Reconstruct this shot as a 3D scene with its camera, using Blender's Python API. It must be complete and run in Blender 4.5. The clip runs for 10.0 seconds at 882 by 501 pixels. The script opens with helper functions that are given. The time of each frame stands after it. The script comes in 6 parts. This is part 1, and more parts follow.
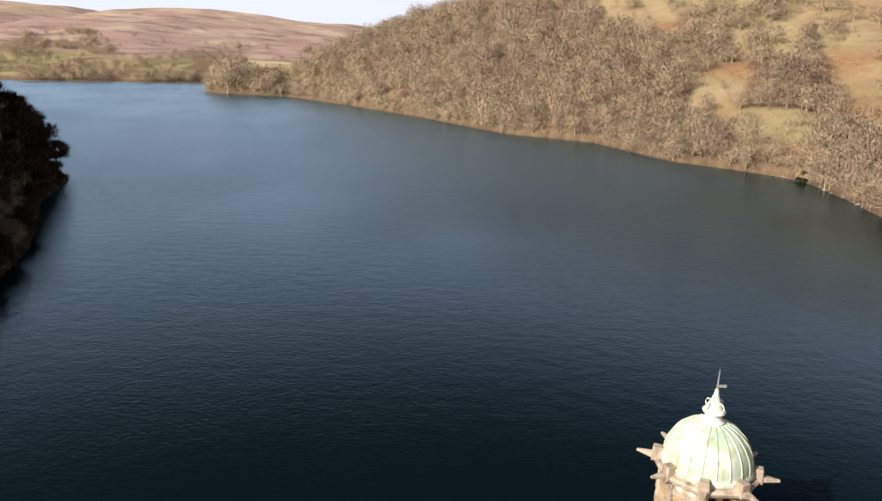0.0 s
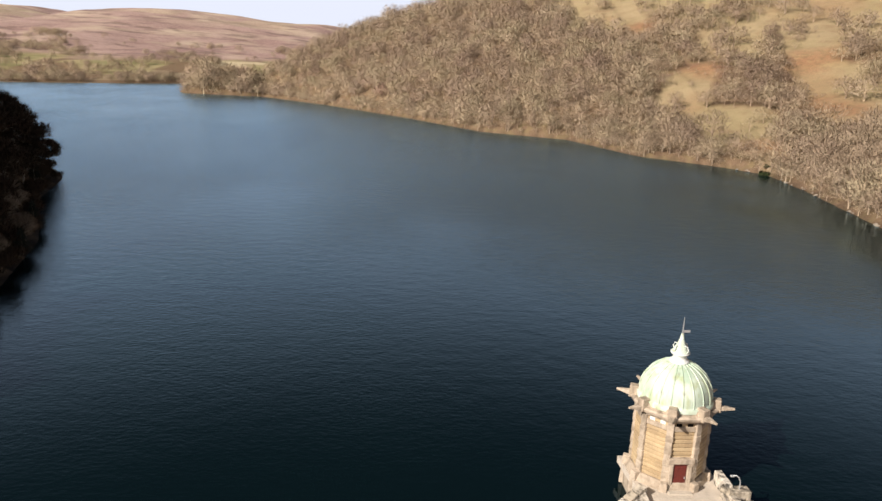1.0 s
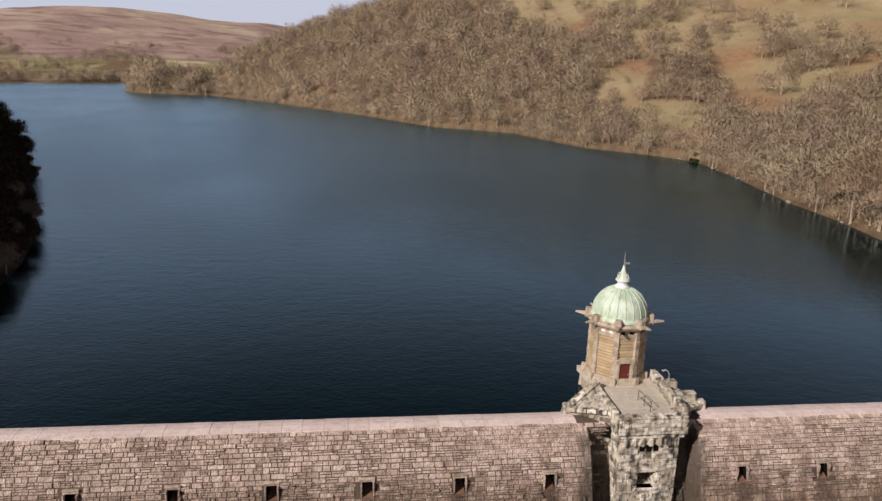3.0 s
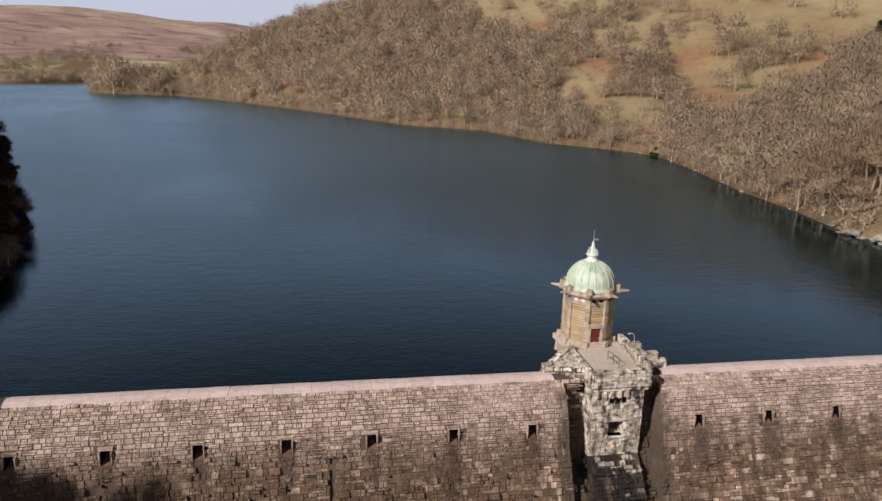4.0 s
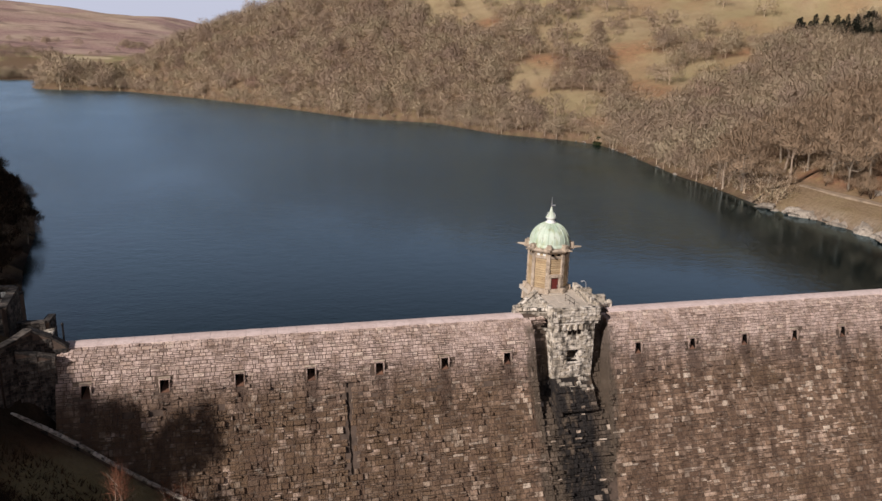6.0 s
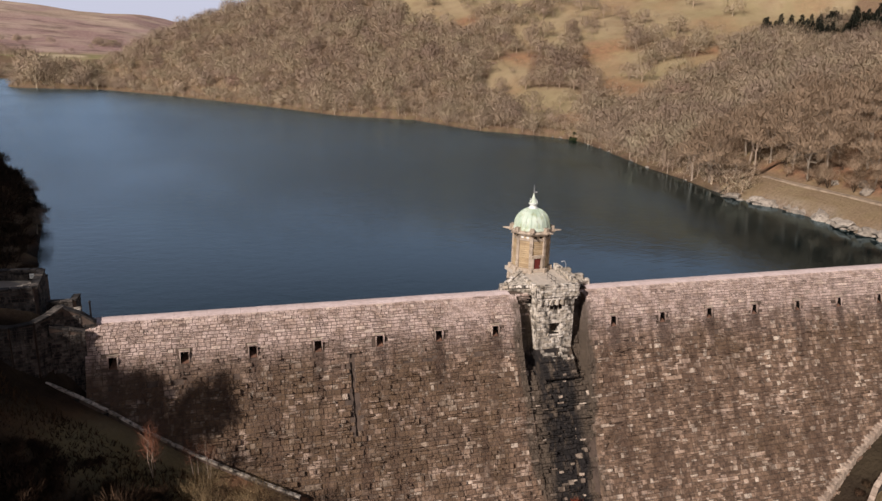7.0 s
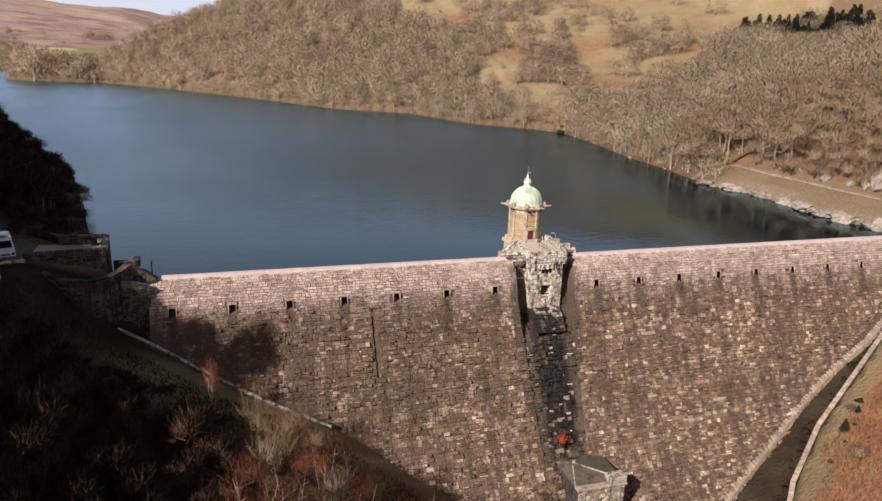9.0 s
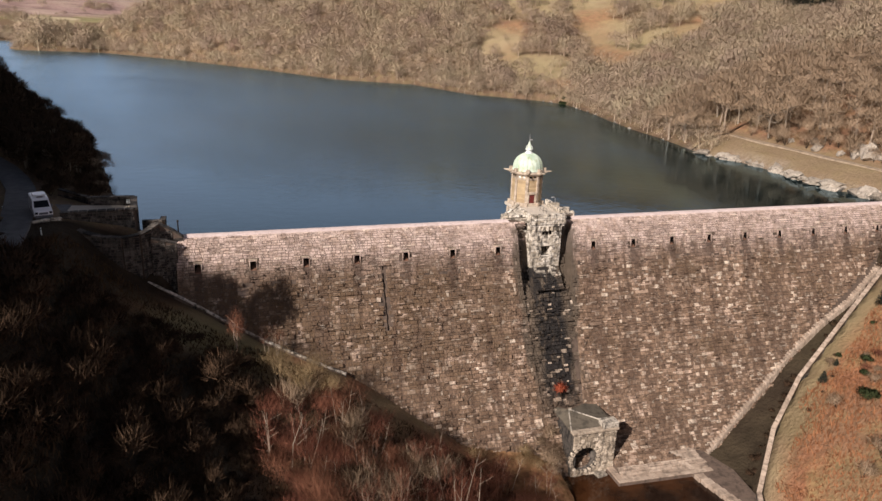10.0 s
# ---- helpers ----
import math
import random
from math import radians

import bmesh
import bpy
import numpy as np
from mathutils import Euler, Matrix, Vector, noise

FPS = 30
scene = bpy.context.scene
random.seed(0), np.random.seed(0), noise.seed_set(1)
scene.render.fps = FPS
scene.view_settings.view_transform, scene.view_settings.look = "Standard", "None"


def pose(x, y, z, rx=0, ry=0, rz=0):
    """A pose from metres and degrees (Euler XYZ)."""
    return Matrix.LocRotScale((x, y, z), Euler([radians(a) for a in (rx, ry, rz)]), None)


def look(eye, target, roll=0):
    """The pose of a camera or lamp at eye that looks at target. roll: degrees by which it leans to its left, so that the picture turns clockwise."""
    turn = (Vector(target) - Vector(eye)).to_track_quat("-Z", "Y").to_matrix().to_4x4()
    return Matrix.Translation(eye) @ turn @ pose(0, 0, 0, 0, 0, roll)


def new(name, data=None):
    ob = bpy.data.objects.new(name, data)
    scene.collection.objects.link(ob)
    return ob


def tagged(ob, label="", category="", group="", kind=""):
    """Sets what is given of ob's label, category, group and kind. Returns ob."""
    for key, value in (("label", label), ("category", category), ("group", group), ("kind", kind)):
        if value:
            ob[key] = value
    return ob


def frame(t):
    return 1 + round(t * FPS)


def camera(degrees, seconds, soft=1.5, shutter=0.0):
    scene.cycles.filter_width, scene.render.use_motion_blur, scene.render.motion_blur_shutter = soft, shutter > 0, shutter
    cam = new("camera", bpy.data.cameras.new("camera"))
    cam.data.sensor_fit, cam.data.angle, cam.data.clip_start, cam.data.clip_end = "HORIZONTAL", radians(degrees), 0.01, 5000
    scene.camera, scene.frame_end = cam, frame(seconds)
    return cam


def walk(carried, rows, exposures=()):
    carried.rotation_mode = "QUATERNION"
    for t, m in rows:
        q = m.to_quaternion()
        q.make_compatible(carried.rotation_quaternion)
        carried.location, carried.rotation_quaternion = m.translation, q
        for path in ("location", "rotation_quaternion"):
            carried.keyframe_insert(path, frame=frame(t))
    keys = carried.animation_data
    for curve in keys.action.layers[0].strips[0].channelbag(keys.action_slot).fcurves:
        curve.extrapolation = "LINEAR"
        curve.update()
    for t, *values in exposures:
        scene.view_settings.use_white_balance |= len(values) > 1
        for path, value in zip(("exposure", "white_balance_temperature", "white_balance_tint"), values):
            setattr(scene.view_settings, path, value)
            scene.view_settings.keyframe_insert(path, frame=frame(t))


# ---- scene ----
cam = camera(63.5, 10.0)

PATH = [
    (0, (-17.622, -29.993, 35.219), (-17.602, -28.061, 34.704), 2.1),
    (0.5, (-18.954, -34.464, 35.182), (-18.899, -32.532, 34.669), 2.0),
    (1, (-20.327, -38.484, 35.134), (-20.235, -36.553, 34.622), 2.0),
    (1.5, (-21.648, -42.481, 35.051), (-21.525, -40.551, 34.54), 1.9),
    (2, (-23.072, -46.371, 34.992), (-22.917, -44.443, 34.481), 1.9),
    (2.5, (-24.58, -50.189, 34.929), (-24.385, -48.265, 34.419), 1.8),
    (3.8, (-29.048, -60.289, 34.852), (-28.723, -58.384, 34.34), 1.7),
    (4, (-29.801, -61.8, 34.826), (-29.46, -59.897, 34.315), 1.6),
    (4.5, (-31.696, -65.669, 34.882), (-31.316, -63.774, 34.37), 1.6),
    (5, (-33.697, -69.549, 34.958), (-33.282, -67.661, 34.444), 1.5),
    (5.5, (-35.775, -73.446, 35.051), (-35.325, -71.567, 34.534), 1.5),
    (6.8, (-41.307, -83.814, 35.29), (-40.771, -81.96, 34.766), 1.5),
    (7, (-42.179, -85.297, 35.292), (-41.632, -83.447, 34.768), 1.5),
    (7.5, (-44.176, -89.04, 35.396), (-43.61, -87.196, 34.868), 1.6),
    (8, (-46.043, -92.795, 35.481), (-45.462, -90.956, 34.95), 1.6),
    (8.5, (-47.895, -96.275, 35.497), (-47.314, -94.437, 34.964), 1.7),
    (9, (-49.685, -99.818, 35.542), (-49.104, -97.981, 35.007), 1.9),
    (9.5, (-51.308, -103.433, 35.622), (-50.729, -101.603, 35.06), 2.0),
    (10, (-52.692, -106.723, 35.659), (-52.118, -104.906, 35.052), 2.1),
]
EXPOSURE = ((0.0, 0.52, 6650, 15), (1.5, 0.28, 6600, 15), (2.5, -0.1, 6500, 17), (5.0, -0.17, 6350, 18.5), (7.5, -0.02, 6500, 21), (10.0, 0.3, 6500, 19))
walk(cam, [(t, look(eye, target, roll)) for t, eye, target, roll in PATH], EXPOSURE)

# ---- world, sun ----
SUN = Vector((-0.80, -0.60, 0)).normalized()
SUN_HEIGHT = radians(33)
world = bpy.data.worlds.new("sky")
world.use_nodes = True
scene.world = world
_nt = world.node_tree
_sky = _nt.nodes.new("ShaderNodeTexSky")
_sky.sky_type = "NISHITA"
_sky.sun_disc = False
_sky.sun_elevation = SUN_HEIGHT
_sky.sun_rotation = math.atan2(SUN.x, SUN.y)
_sky.air_density, _sky.dust_density, _sky.ozone_density = 1.0, 3.0, 1.0
# a pale winter haze that thickens evenly towards the horizon
_up = _nt.nodes.new("ShaderNodeSeparateXYZ")
_nt.links.new(_nt.nodes.new("ShaderNodeTexCoord").outputs["Generated"], _up.inputs[0])
_thin = _nt.nodes.new("ShaderNodeMapRange")
_thin.interpolation_type = "SMOOTHSTEP"
_nt.links.new(_up.outputs[2], _thin.inputs[0])
for _i, _v in ((1, 0.22), (2, 0.52), (3, 0.97), (4, 0.0)):
    _thin.inputs[_i].default_value = _v
_haze = _nt.nodes.new("ShaderNodeMix")
_haze.data_type = "RGBA"
_nt.links.new(_thin.outputs[0], _haze.inputs[0])
_nt.links.new(_sky.outputs[0], _haze.inputs[6])
_haze.inputs[7].default_value = (21.0, 23.0, 26.4, 1)
_nt.links.new(_haze.outputs[2], _nt.nodes["Background"].inputs[0])
_nt.nodes["Background"].inputs[1].default_value = 0.029
_sun = bpy.data.lights.new("sun", "SUN")
_sun.energy, _sun.angle, _sun.color = 5.0, radians(0.5), (1.0, 0.94, 0.85)
new("sun", _sun).matrix_world = look(Vector((SUN.x * math.cos(SUN_HEIGHT), SUN.y * math.cos(SUN_HEIGHT), math.sin(SUN_HEIGHT))) * 300, (0, 0, 0))

# ---- building helpers ----


def part(name, mesh, material, parent=None, label=""):
    """Links a bmesh or mesh as one object under a thing or a part."""
    if isinstance(mesh, bmesh.types.BMesh):
        me = bpy.data.meshes.new(name)
        mesh.to_mesh(me)
        mesh.free()
        mesh = me
    if material and not mesh.materials:
        mesh.materials.append(material)
    ob = new(name, mesh)
    ob.parent = parent
    return tagged(ob, label)


def thing(name, label, category, at=(0, 0, 0), group="", kind=""):
    ob = new(name)
    ob.empty_display_size = 0.3
    ob.location = at
    return tagged(ob, label, category, group, kind)


def box(bm, x0, x1, y0, y1, z0, z1, taper=0.0):
    t = taper
    v = [bm.verts.new(p) for p in ((x0, y0, z0), (x1, y0, z0), (x1, y1, z0), (x0, y1, z0),
                                   (x0 + t, y0 + t, z1), (x1 - t, y0 + t, z1), (x1 - t, y1 - t, z1), (x0 + t, y1 - t, z1))]
    for f in ((3, 2, 1, 0), (4, 5, 6, 7), (0, 1, 5, 4), (1, 2, 6, 5), (2, 3, 7, 6), (3, 0, 4, 7)):
        bm.faces.new([v[i] for i in f])
    return v


def boxed(x0, x1, y0, y1, z0, z1, bevel=0.0, taper=0.0):
    bm = bmesh.new()
    box(bm, x0, x1, y0, y1, z0, z1, taper)
    if bevel:
        bmesh.ops.bevel(bm, geom=bm.edges[:], offset=bevel, segments=1, affect="EDGES")
    return bm


def turned(profile, sides=32, phase=0.0, smooth_faces=True):
    """A body of revolution from (radius, height) pairs."""
    bm = bmesh.new()
    rings = []
    for r, z in profile:
        if r < 1e-4:
            rings.append([bm.verts.new((0, 0, z))])
        else:
            rings.append([bm.verts.new((r * math.cos(2 * math.pi * i / sides + phase), r * math.sin(2 * math.pi * i / sides + phase), z)) for i in range(sides)])
    for a, b in zip(rings, rings[1:]):
        for i in range(sides):
            j = (i + 1) % sides
            q = [a[i % len(a)], a[j % len(a)], b[j % len(b)], b[i % len(b)]]
            q = list(dict.fromkeys(q))
            if len(q) > 2:
                bm.faces.new(q).smooth = smooth_faces
    return bm


def prism(points, z0, z1):
    """An upright prism over a plan polygon that runs counter-clockwise; z1 may be a list."""
    bm = bmesh.new()
    zs = z1 if isinstance(z1, (list, tuple)) else [z1] * len(points)
    lo = [bm.verts.new((x, y, z0)) for x, y in points]
    hi = [bm.verts.new((x, y, z)) for (x, y), z in zip(points, zs)]
    bm.faces.new(lo[::-1])
    bm.faces.new(hi)
    n = len(points)
    for i in range(n):
        bm.faces.new((lo[i], lo[(i + 1) % n], hi[(i + 1) % n], hi[i]))
    return bm


def tube(bm, path, radii, sides=5):
    rings = []
    for i, p in enumerate(path):
        p = Vector(p)
        d = Vector(path[min(i + 1, len(path) - 1)]) - Vector(path[max(i - 1, 0)])
        q = d.to_track_quat("Z", "Y")
        r = radii[i] if isinstance(radii, (list, tuple)) else radii
        rings.append([bm.verts.new(p + q @ Vector((r * math.cos(2 * math.pi * k / sides), r * math.sin(2 * math.pi * k / sides), 0))) for k in range(sides)])
    for a, b in zip(rings, rings[1:]):
        for k in range(sides):
            bm.faces.new((a[k], a[(k + 1) % sides], b[(k + 1) % sides], b[k]))
    bm.faces.new(rings[0][::-1])
    bm.faces.new(rings[-1])


def mesh_of(name, verts, faces, material=None):
    me = bpy.data.meshes.new(name)
    me.from_pydata([tuple(map(float, v)) for v in verts], [], [tuple(map(int, f)) for f in faces])
    if material:
        me.materials.append(material)
    return me


def quads_mesh(name, corners, material, facing=None):
    """corners: an array (n, k, 3) of n separate k-cornered faces; facing: the soft normal of each."""
    if facing is not None:
        flat = np.cross(corners[:, 1] - corners[:, 0], corners[:, 2] - corners[:, 0])
        if facing.ndim == 2:
            facing = np.repeat(facing[:, None], corners.shape[1], 1)
        back = (flat * facing.mean(1)).sum(1) < 0
        corners = corners.copy()
        corners[back] = corners[back][:, ::-1]
        facing = np.where(back[:, None, None], facing[:, ::-1], facing)
    n, k = corners.shape[:2]
    me = bpy.data.meshes.new(name)
    me.vertices.add(n * k)
    me.vertices.foreach_set("co", np.ascontiguousarray(corners, dtype=np.float32).ravel())
    me.loops.add(n * k)
    me.loops.foreach_set("vertex_index", np.arange(n * k, dtype=np.int32))
    me.polygons.add(n)
    me.polygons.foreach_set("loop_start", np.arange(0, n * k, k, dtype=np.int32))
    me.update(calc_edges=True)
    me.materials.append(material)
    if facing is not None:
        me.polygons.foreach_set("use_smooth", np.ones(n, dtype=bool))
        me.attributes.new("custom_normal", "FLOAT_VECTOR", "POINT").data.foreach_set("vector", facing.astype(np.float32).ravel())
    return me


def ribbon(name, line, width, lift, material, parent=None, thick=0.25):
    """A strip of road or path along a plan line, laid on the ground."""
    bm = bmesh.new()
    rows = []
    for i, (x, y) in enumerate(line):
        a, b = line[max(i - 1, 0)], line[min(i + 1, len(line) - 1)]
        d = Vector((b[0] - a[0], b[1] - a[1], 0)).normalized()
        s = Vector((-d.y, d.x, 0)) * width / 2
        z = lift if callable(lift) is False else lift(x, y)
        rows.append([bm.verts.new(Vector((x, y, z)) + s * k - Vector((0, 0, dz))) for k, dz in ((1, thick), (0.92, 0), (0, -0.04), (-0.92, 0), (-1, thick))])
    for a, b in zip(rows, rows[1:]):
        for k in range(4):
            bm.faces.new((a[k + 1], a[k], b[k], b[k + 1]))
    return part(name, bm, material, parent)


# ---- the lie of the land ----
WATER = 3.0


def vnoise(x, y, size, seed=0):
    """Smooth value noise between 0 and 1 over the plan."""
    x, y = np.asarray(x, float) / size + 37.7 * seed, np.asarray(y, float) / size - 19.3 * seed
    xi, yi = np.floor(x), np.floor(y)
    fx, fy = x - xi, y - yi
    fx, fy = fx * fx * (3 - 2 * fx), fy * fy * (3 - 2 * fy)

    def h(a, b):
        v = np.sin(a * 127.1 + b * 311.7 + seed * 74.7) * 43758.5453
        return v - np.floor(v)
    return (h(xi, yi) * (1 - fx) + h(xi + 1, yi) * fx) * (1 - fy) + (h(xi, yi + 1) * (1 - fx) + h(xi + 1, yi + 1) * fx) * fy


def fractal(x, y, size, seed=0):
    return (vnoise(x, y, size, seed) + 0.5 * vnoise(x, y, size / 2.1, seed + 1) + 0.25 * vnoise(x, y, size / 4.3, seed + 2)) / 1.75


def smooth(a, b, v):
    k = np.clip((v - a) / (b - a), 0, 1)
    return k * k * (3 - 2 * k)


def right_shore(y):
    return np.interp(y, (0, 11, 25, 38, 57, 62, 89, 113, 155, 188, 205, 228, 282, 308, 382, 476, 550, 570, 592, 606, 640, 760, 900),
                     (79, 81, 78, 81, 80, 77, 82, 84, 92, 96, 87, 66, 50, 14, -24, -81, -138, -206, -218, -196, -150, -120, -60))


def right_foot(y):
    """The foot of the right hillside, which leaves out the low spit at the head of the lake."""
    return np.interp(y, (0, 60, 113, 188, 215, 282, 308, 382, 476, 590, 640, 760, 900), (79, 79, 84, 97, 78, 48, 14, -24, -81, -158, -150, -120, -60))


def left_shore(y):
    return np.interp(y, (0, 14, 37, 59, 83, 120, 146, 165, 200, 300, 450, 660, 900), (-62, -67, -73, -77, -84, -102, -109, -122, -175, -300, -430, -600, -700))


def far_shore(x):
    return np.interp(x, (-900, -560, -405, -323, -270, -150, 0), (600, 640, 664, 711, 755, 850, 900))


def channel_wall(x):
    """Plan line (y) and top (z) of the retaining wall beside the toe channel."""
    return (np.interp(x, (17, 23, 31, 40, 54.4, 67.8, 78), (-42, -33, -25.5, -20, -13.7, -7.2, -3.2)),
            np.interp(x, (17, 23, 31, 40, 54.4, 67.8, 78), (-31.6, -31.0, -25.5, -20, -13, -8, -2.5)))


def ground(x, y):
    x, y = np.asarray(x, float), np.asarray(y, float)
    # downstream valley
    fall = np.interp(x, (-600, -200, -135, -95, -84, -74, -63.5, -48, -37, -25, -14, -5, 21, 29, 38, 46, 54, 62, 69, 80, 100, 160, 300, 800),
                     (150, 92, 48, 12, 7.2, 6.6, -2.5, -11, -15.5, -23.5, -29.5, -33.5, -33.5, -29.6, -25, -20.5, -16.5, -13.3, -9.4, 4.6, 13, 38, 75, 120))
    drift = np.clip(-y - 14, 0, 200)
    # right of the river: a sunk channel along the toe, then the slope behind its wall
    wall_y, wall_z = channel_wall(x)
    beyond = np.clip(wall_y - y, 0, 400)
    slope = wall_z - 0.5 + 0.34 * np.clip(beyond, 0, 60) + 0.1 * np.clip(beyond - 60, 0, 300) - 0.02 * drift
    bank = np.where(y > wall_y + 0.3, fall - 0.8, slope)
    fall = np.where(x > 24, np.where(x < 80, bank, fall), fall - 0.02 * drift)
    fall = fall + np.where(x < -20, -0.055 * np.clip(drift, 0, 70) * smooth(-20, -45, x), 0)
    # right bank
    d = x - right_foot(y)
    steep = np.interp(y, (0, 100, 190, 240, 315, 450, 600, 760), (0.40, 0.40, 0.24, 0.25, 0.33, 0.46, 0.54, 0.34))
    hill = 3.2 + 2.2 * smooth(-1, 5, x - right_shore(y)) + steep * np.clip(d - 4, 0, 900) / (1 + np.clip(d, 0, 900) / np.interp(y, (0, 200, 600), (900, 900, 640)))
    hill = hill + 4.0 * smooth(3, 14, d) * smooth(330, 420, y)
    hill = hill + 5.0 * smooth(3, 20, d) * smooth(470, 580, y) * smooth(720, 640, y)
    hill = hill + 10.5 * np.exp(-((x + 183) / 26) ** 2 - ((y - 587) / 15) ** 2) * smooth(-1, 8, x - right_shore(y))
    hill = hill + 0.42 * np.clip(d - 265, 0, 450) * smooth(430, 330, y)
    shelf = 1 - smooth(62, 82, y)
    bank = np.interp(d, (-3, 0, 1.6, 8.6, 12.6, 15, 400), (2.0, 3.2, 5.0, 7.3, 7.7, 9.3, 190))
    hill = hill * (1 - shelf) + bank * shelf
    hill = hill + (fractal(x, y, 55, 3) - 0.5) * 9 * smooth(12, 60, d) + (fractal(x, y, 12, 5) - 0.5) * 1.6 * smooth(0, 20, d)
    # left bank
    e = left_shore(y) - x
    left = 3.2 + 1.4 * smooth(0, 3, e) + 0.2 * np.clip(e, 0, 14) + 0.62 * np.clip(e - 20, 0, 130) + 0.2 * np.clip(e - 150, 0, 500)
    left = left + 0.5 * np.clip(e - 42, 0, 120) + (fractal(x, y, 30, 9) - 0.5) * 5 * smooth(22, 50, e)
    left = left + 0.9 * np.clip(e - 2, 0, 22) * smooth(75, 120, y)
    left = left * (1 - smooth(150, 230, y)) + (3.2 + 0.10 * np.clip(e, 0, 400)) * smooth(150, 230, y)
    # head of the lake and the moor behind it
    f = y - far_shore(x)
    top = np.interp(x, (-3000, -1400, -1005, -880, -750, -620, -490, -231, -172, 100, 600, 3000), (152, 132, 122, 100, 125, 126, 121, 108, 98, 92, 110, 140))
    moor = 3.2 + 0.05 * np.clip(f, 0, 220) + (top - 14) * smooth(120, 1500, f + 120) * 1.12 + (fractal(x, y, 220, 11) - 0.5) * 22 * smooth(80, 500, f)
    moor = moor + 26 * smooth(1500, 3000, f)
    # lake bed
    depth = np.minimum(np.minimum(right_shore(y) - x, x - left_shore(y)), far_shore(x) - y)
    bed = WATER - np.clip(depth * 0.6, 0, 9)
    up = np.where(depth > 0, bed, np.where(f > 0, np.maximum(moor, np.where(d > 0, hill, 0)), np.where(x - right_shore(y) > 0, hill, left)))
    k = smooth(-3, 4.5, y)
    mid = 0.5 * (fall + np.where(x > 0, 3.2 + 0.36 * np.clip(x - 79, 0, 900), left))
    z = np.where((x > -62) & (x < 79), np.where(y < 4.2, fall, up), fall * (1 - k) + up * k)
    river = smooth(25, 22, x) * smooth(-7, -3, x) * smooth(-21, -23, y)
    z = np.where((y < 0) & (x < 25), z * (1 - river) - 34.5 * river, z)
    z = z + (fractal(x, y, 7, 21) - 0.5) * 1.1 * (y < -2) * smooth(3, 12, np.abs(x - 8) - 12)
    return z

# ---- materials ----


class Nodes:
    """A short hand for node materials."""

    def __init__(self, name, rough=0.8, metal=0.0):
        self.m = bpy.data.materials.new(name)
        self.m.use_nodes = True
        self.t = self.m.node_tree
        self.p = self.t.nodes["Principled BSDF"]
        self.p.inputs["Roughness"].default_value = rough
        self.p.inputs["Metallic"].default_value = metal
        geo = self.t.nodes.new("ShaderNodeNewGeometry")
        self.pos, self.island = geo.outputs["Position"], geo.outputs["Random Per Island"]
        self.object_random = self.t.nodes.new("ShaderNodeObjectInfo").outputs["Random"]

    def put(self, socket, value):
        if isinstance(value, bpy.types.NodeSocket):
            self.t.links.new(value, socket)
        elif isinstance(value, (tuple, list)) and len(value) == 3 and socket.type == "RGBA":
            socket.default_value = (*value, 1)
        else:
            socket.default_value = value

    def math(self, op, a, b=0.0, c=0.0):
        n = self.t.nodes.new("ShaderNodeMath")
        n.operation = op
        for s, v in zip(n.inputs, (a, b, c)):
            self.put(s, v)
        return n.outputs[0]

    def stretch(self, scale, where=None):
        n = self.t.nodes.new("ShaderNodeMapping")
        self.put(n.inputs["Vector"], where or self.pos)
        n.inputs["Scale"].default_value = scale if isinstance(scale, tuple) else (scale,) * 3
        return n.outputs[0]

    def noise(self, scale, detail=4, where=None, rough=0.55):
        n = self.t.nodes.new("ShaderNodeTexNoise")
        self.put(n.inputs["Vector"], where or self.pos)
        n.inputs["Scale"].default_value, n.inputs["Detail"].default_value, n.inputs["Roughness"].default_value = scale, detail, rough
        return n.outputs["Fac"]

    def range(self, v, a, b, lo=0.0, hi=1.0):
        n = self.t.nodes.new("ShaderNodeMapRange")
        for s, x in zip(n.inputs, (v, a, b, lo, hi)):
            self.put(s, x)
        return n.outputs[0]

    def mix(self, f, a, b, blend="MIX"):
        n = self.t.nodes.new("ShaderNodeMix")
        n.data_type, n.blend_type = "RGBA", blend
        for s, v in zip((n.inputs[0], n.inputs[6], n.inputs[7]), (f, a, b)):
            self.put(s, v)
        return n.outputs[2]

    def ramp(self, f, *stops):
        n = self.t.nodes.new("ShaderNodeValToRGB")
        self.put(n.inputs[0], f)
        e = n.color_ramp.elements
        while len(e) < len(stops):
            e.new(0.5)
        for k, (at, c) in zip(e, stops):
            k.position, k.color = at, (*c, 1)
        return n.outputs[0]

    def attr(self, name):
        n = self.t.nodes.new("ShaderNodeAttribute")
        n.attribute_name = name
        return n.outputs["Fac"]

    def axis(self, i, where=None):
        n = self.t.nodes.new("ShaderNodeSeparateXYZ")
        self.put(n.inputs[0], where or self.pos)
        return n.outputs[i]

    def bump(self, height, strength=0.5, distance=0.05):
        n = self.t.nodes.new("ShaderNodeBump")
        self.put(n.inputs["Height"], height)
        n.inputs["Strength"].default_value, n.inputs["Distance"].default_value = strength, distance
        self.t.links.new(n.outputs[0], self.p.inputs["Normal"])

    def done(self, colour=None, rough=None):
        if colour is not None:
            self.put(self.p.inputs["Base Color"], colour)
        if rough is not None:
            self.put(self.p.inputs["Roughness"], rough)
        return self.m


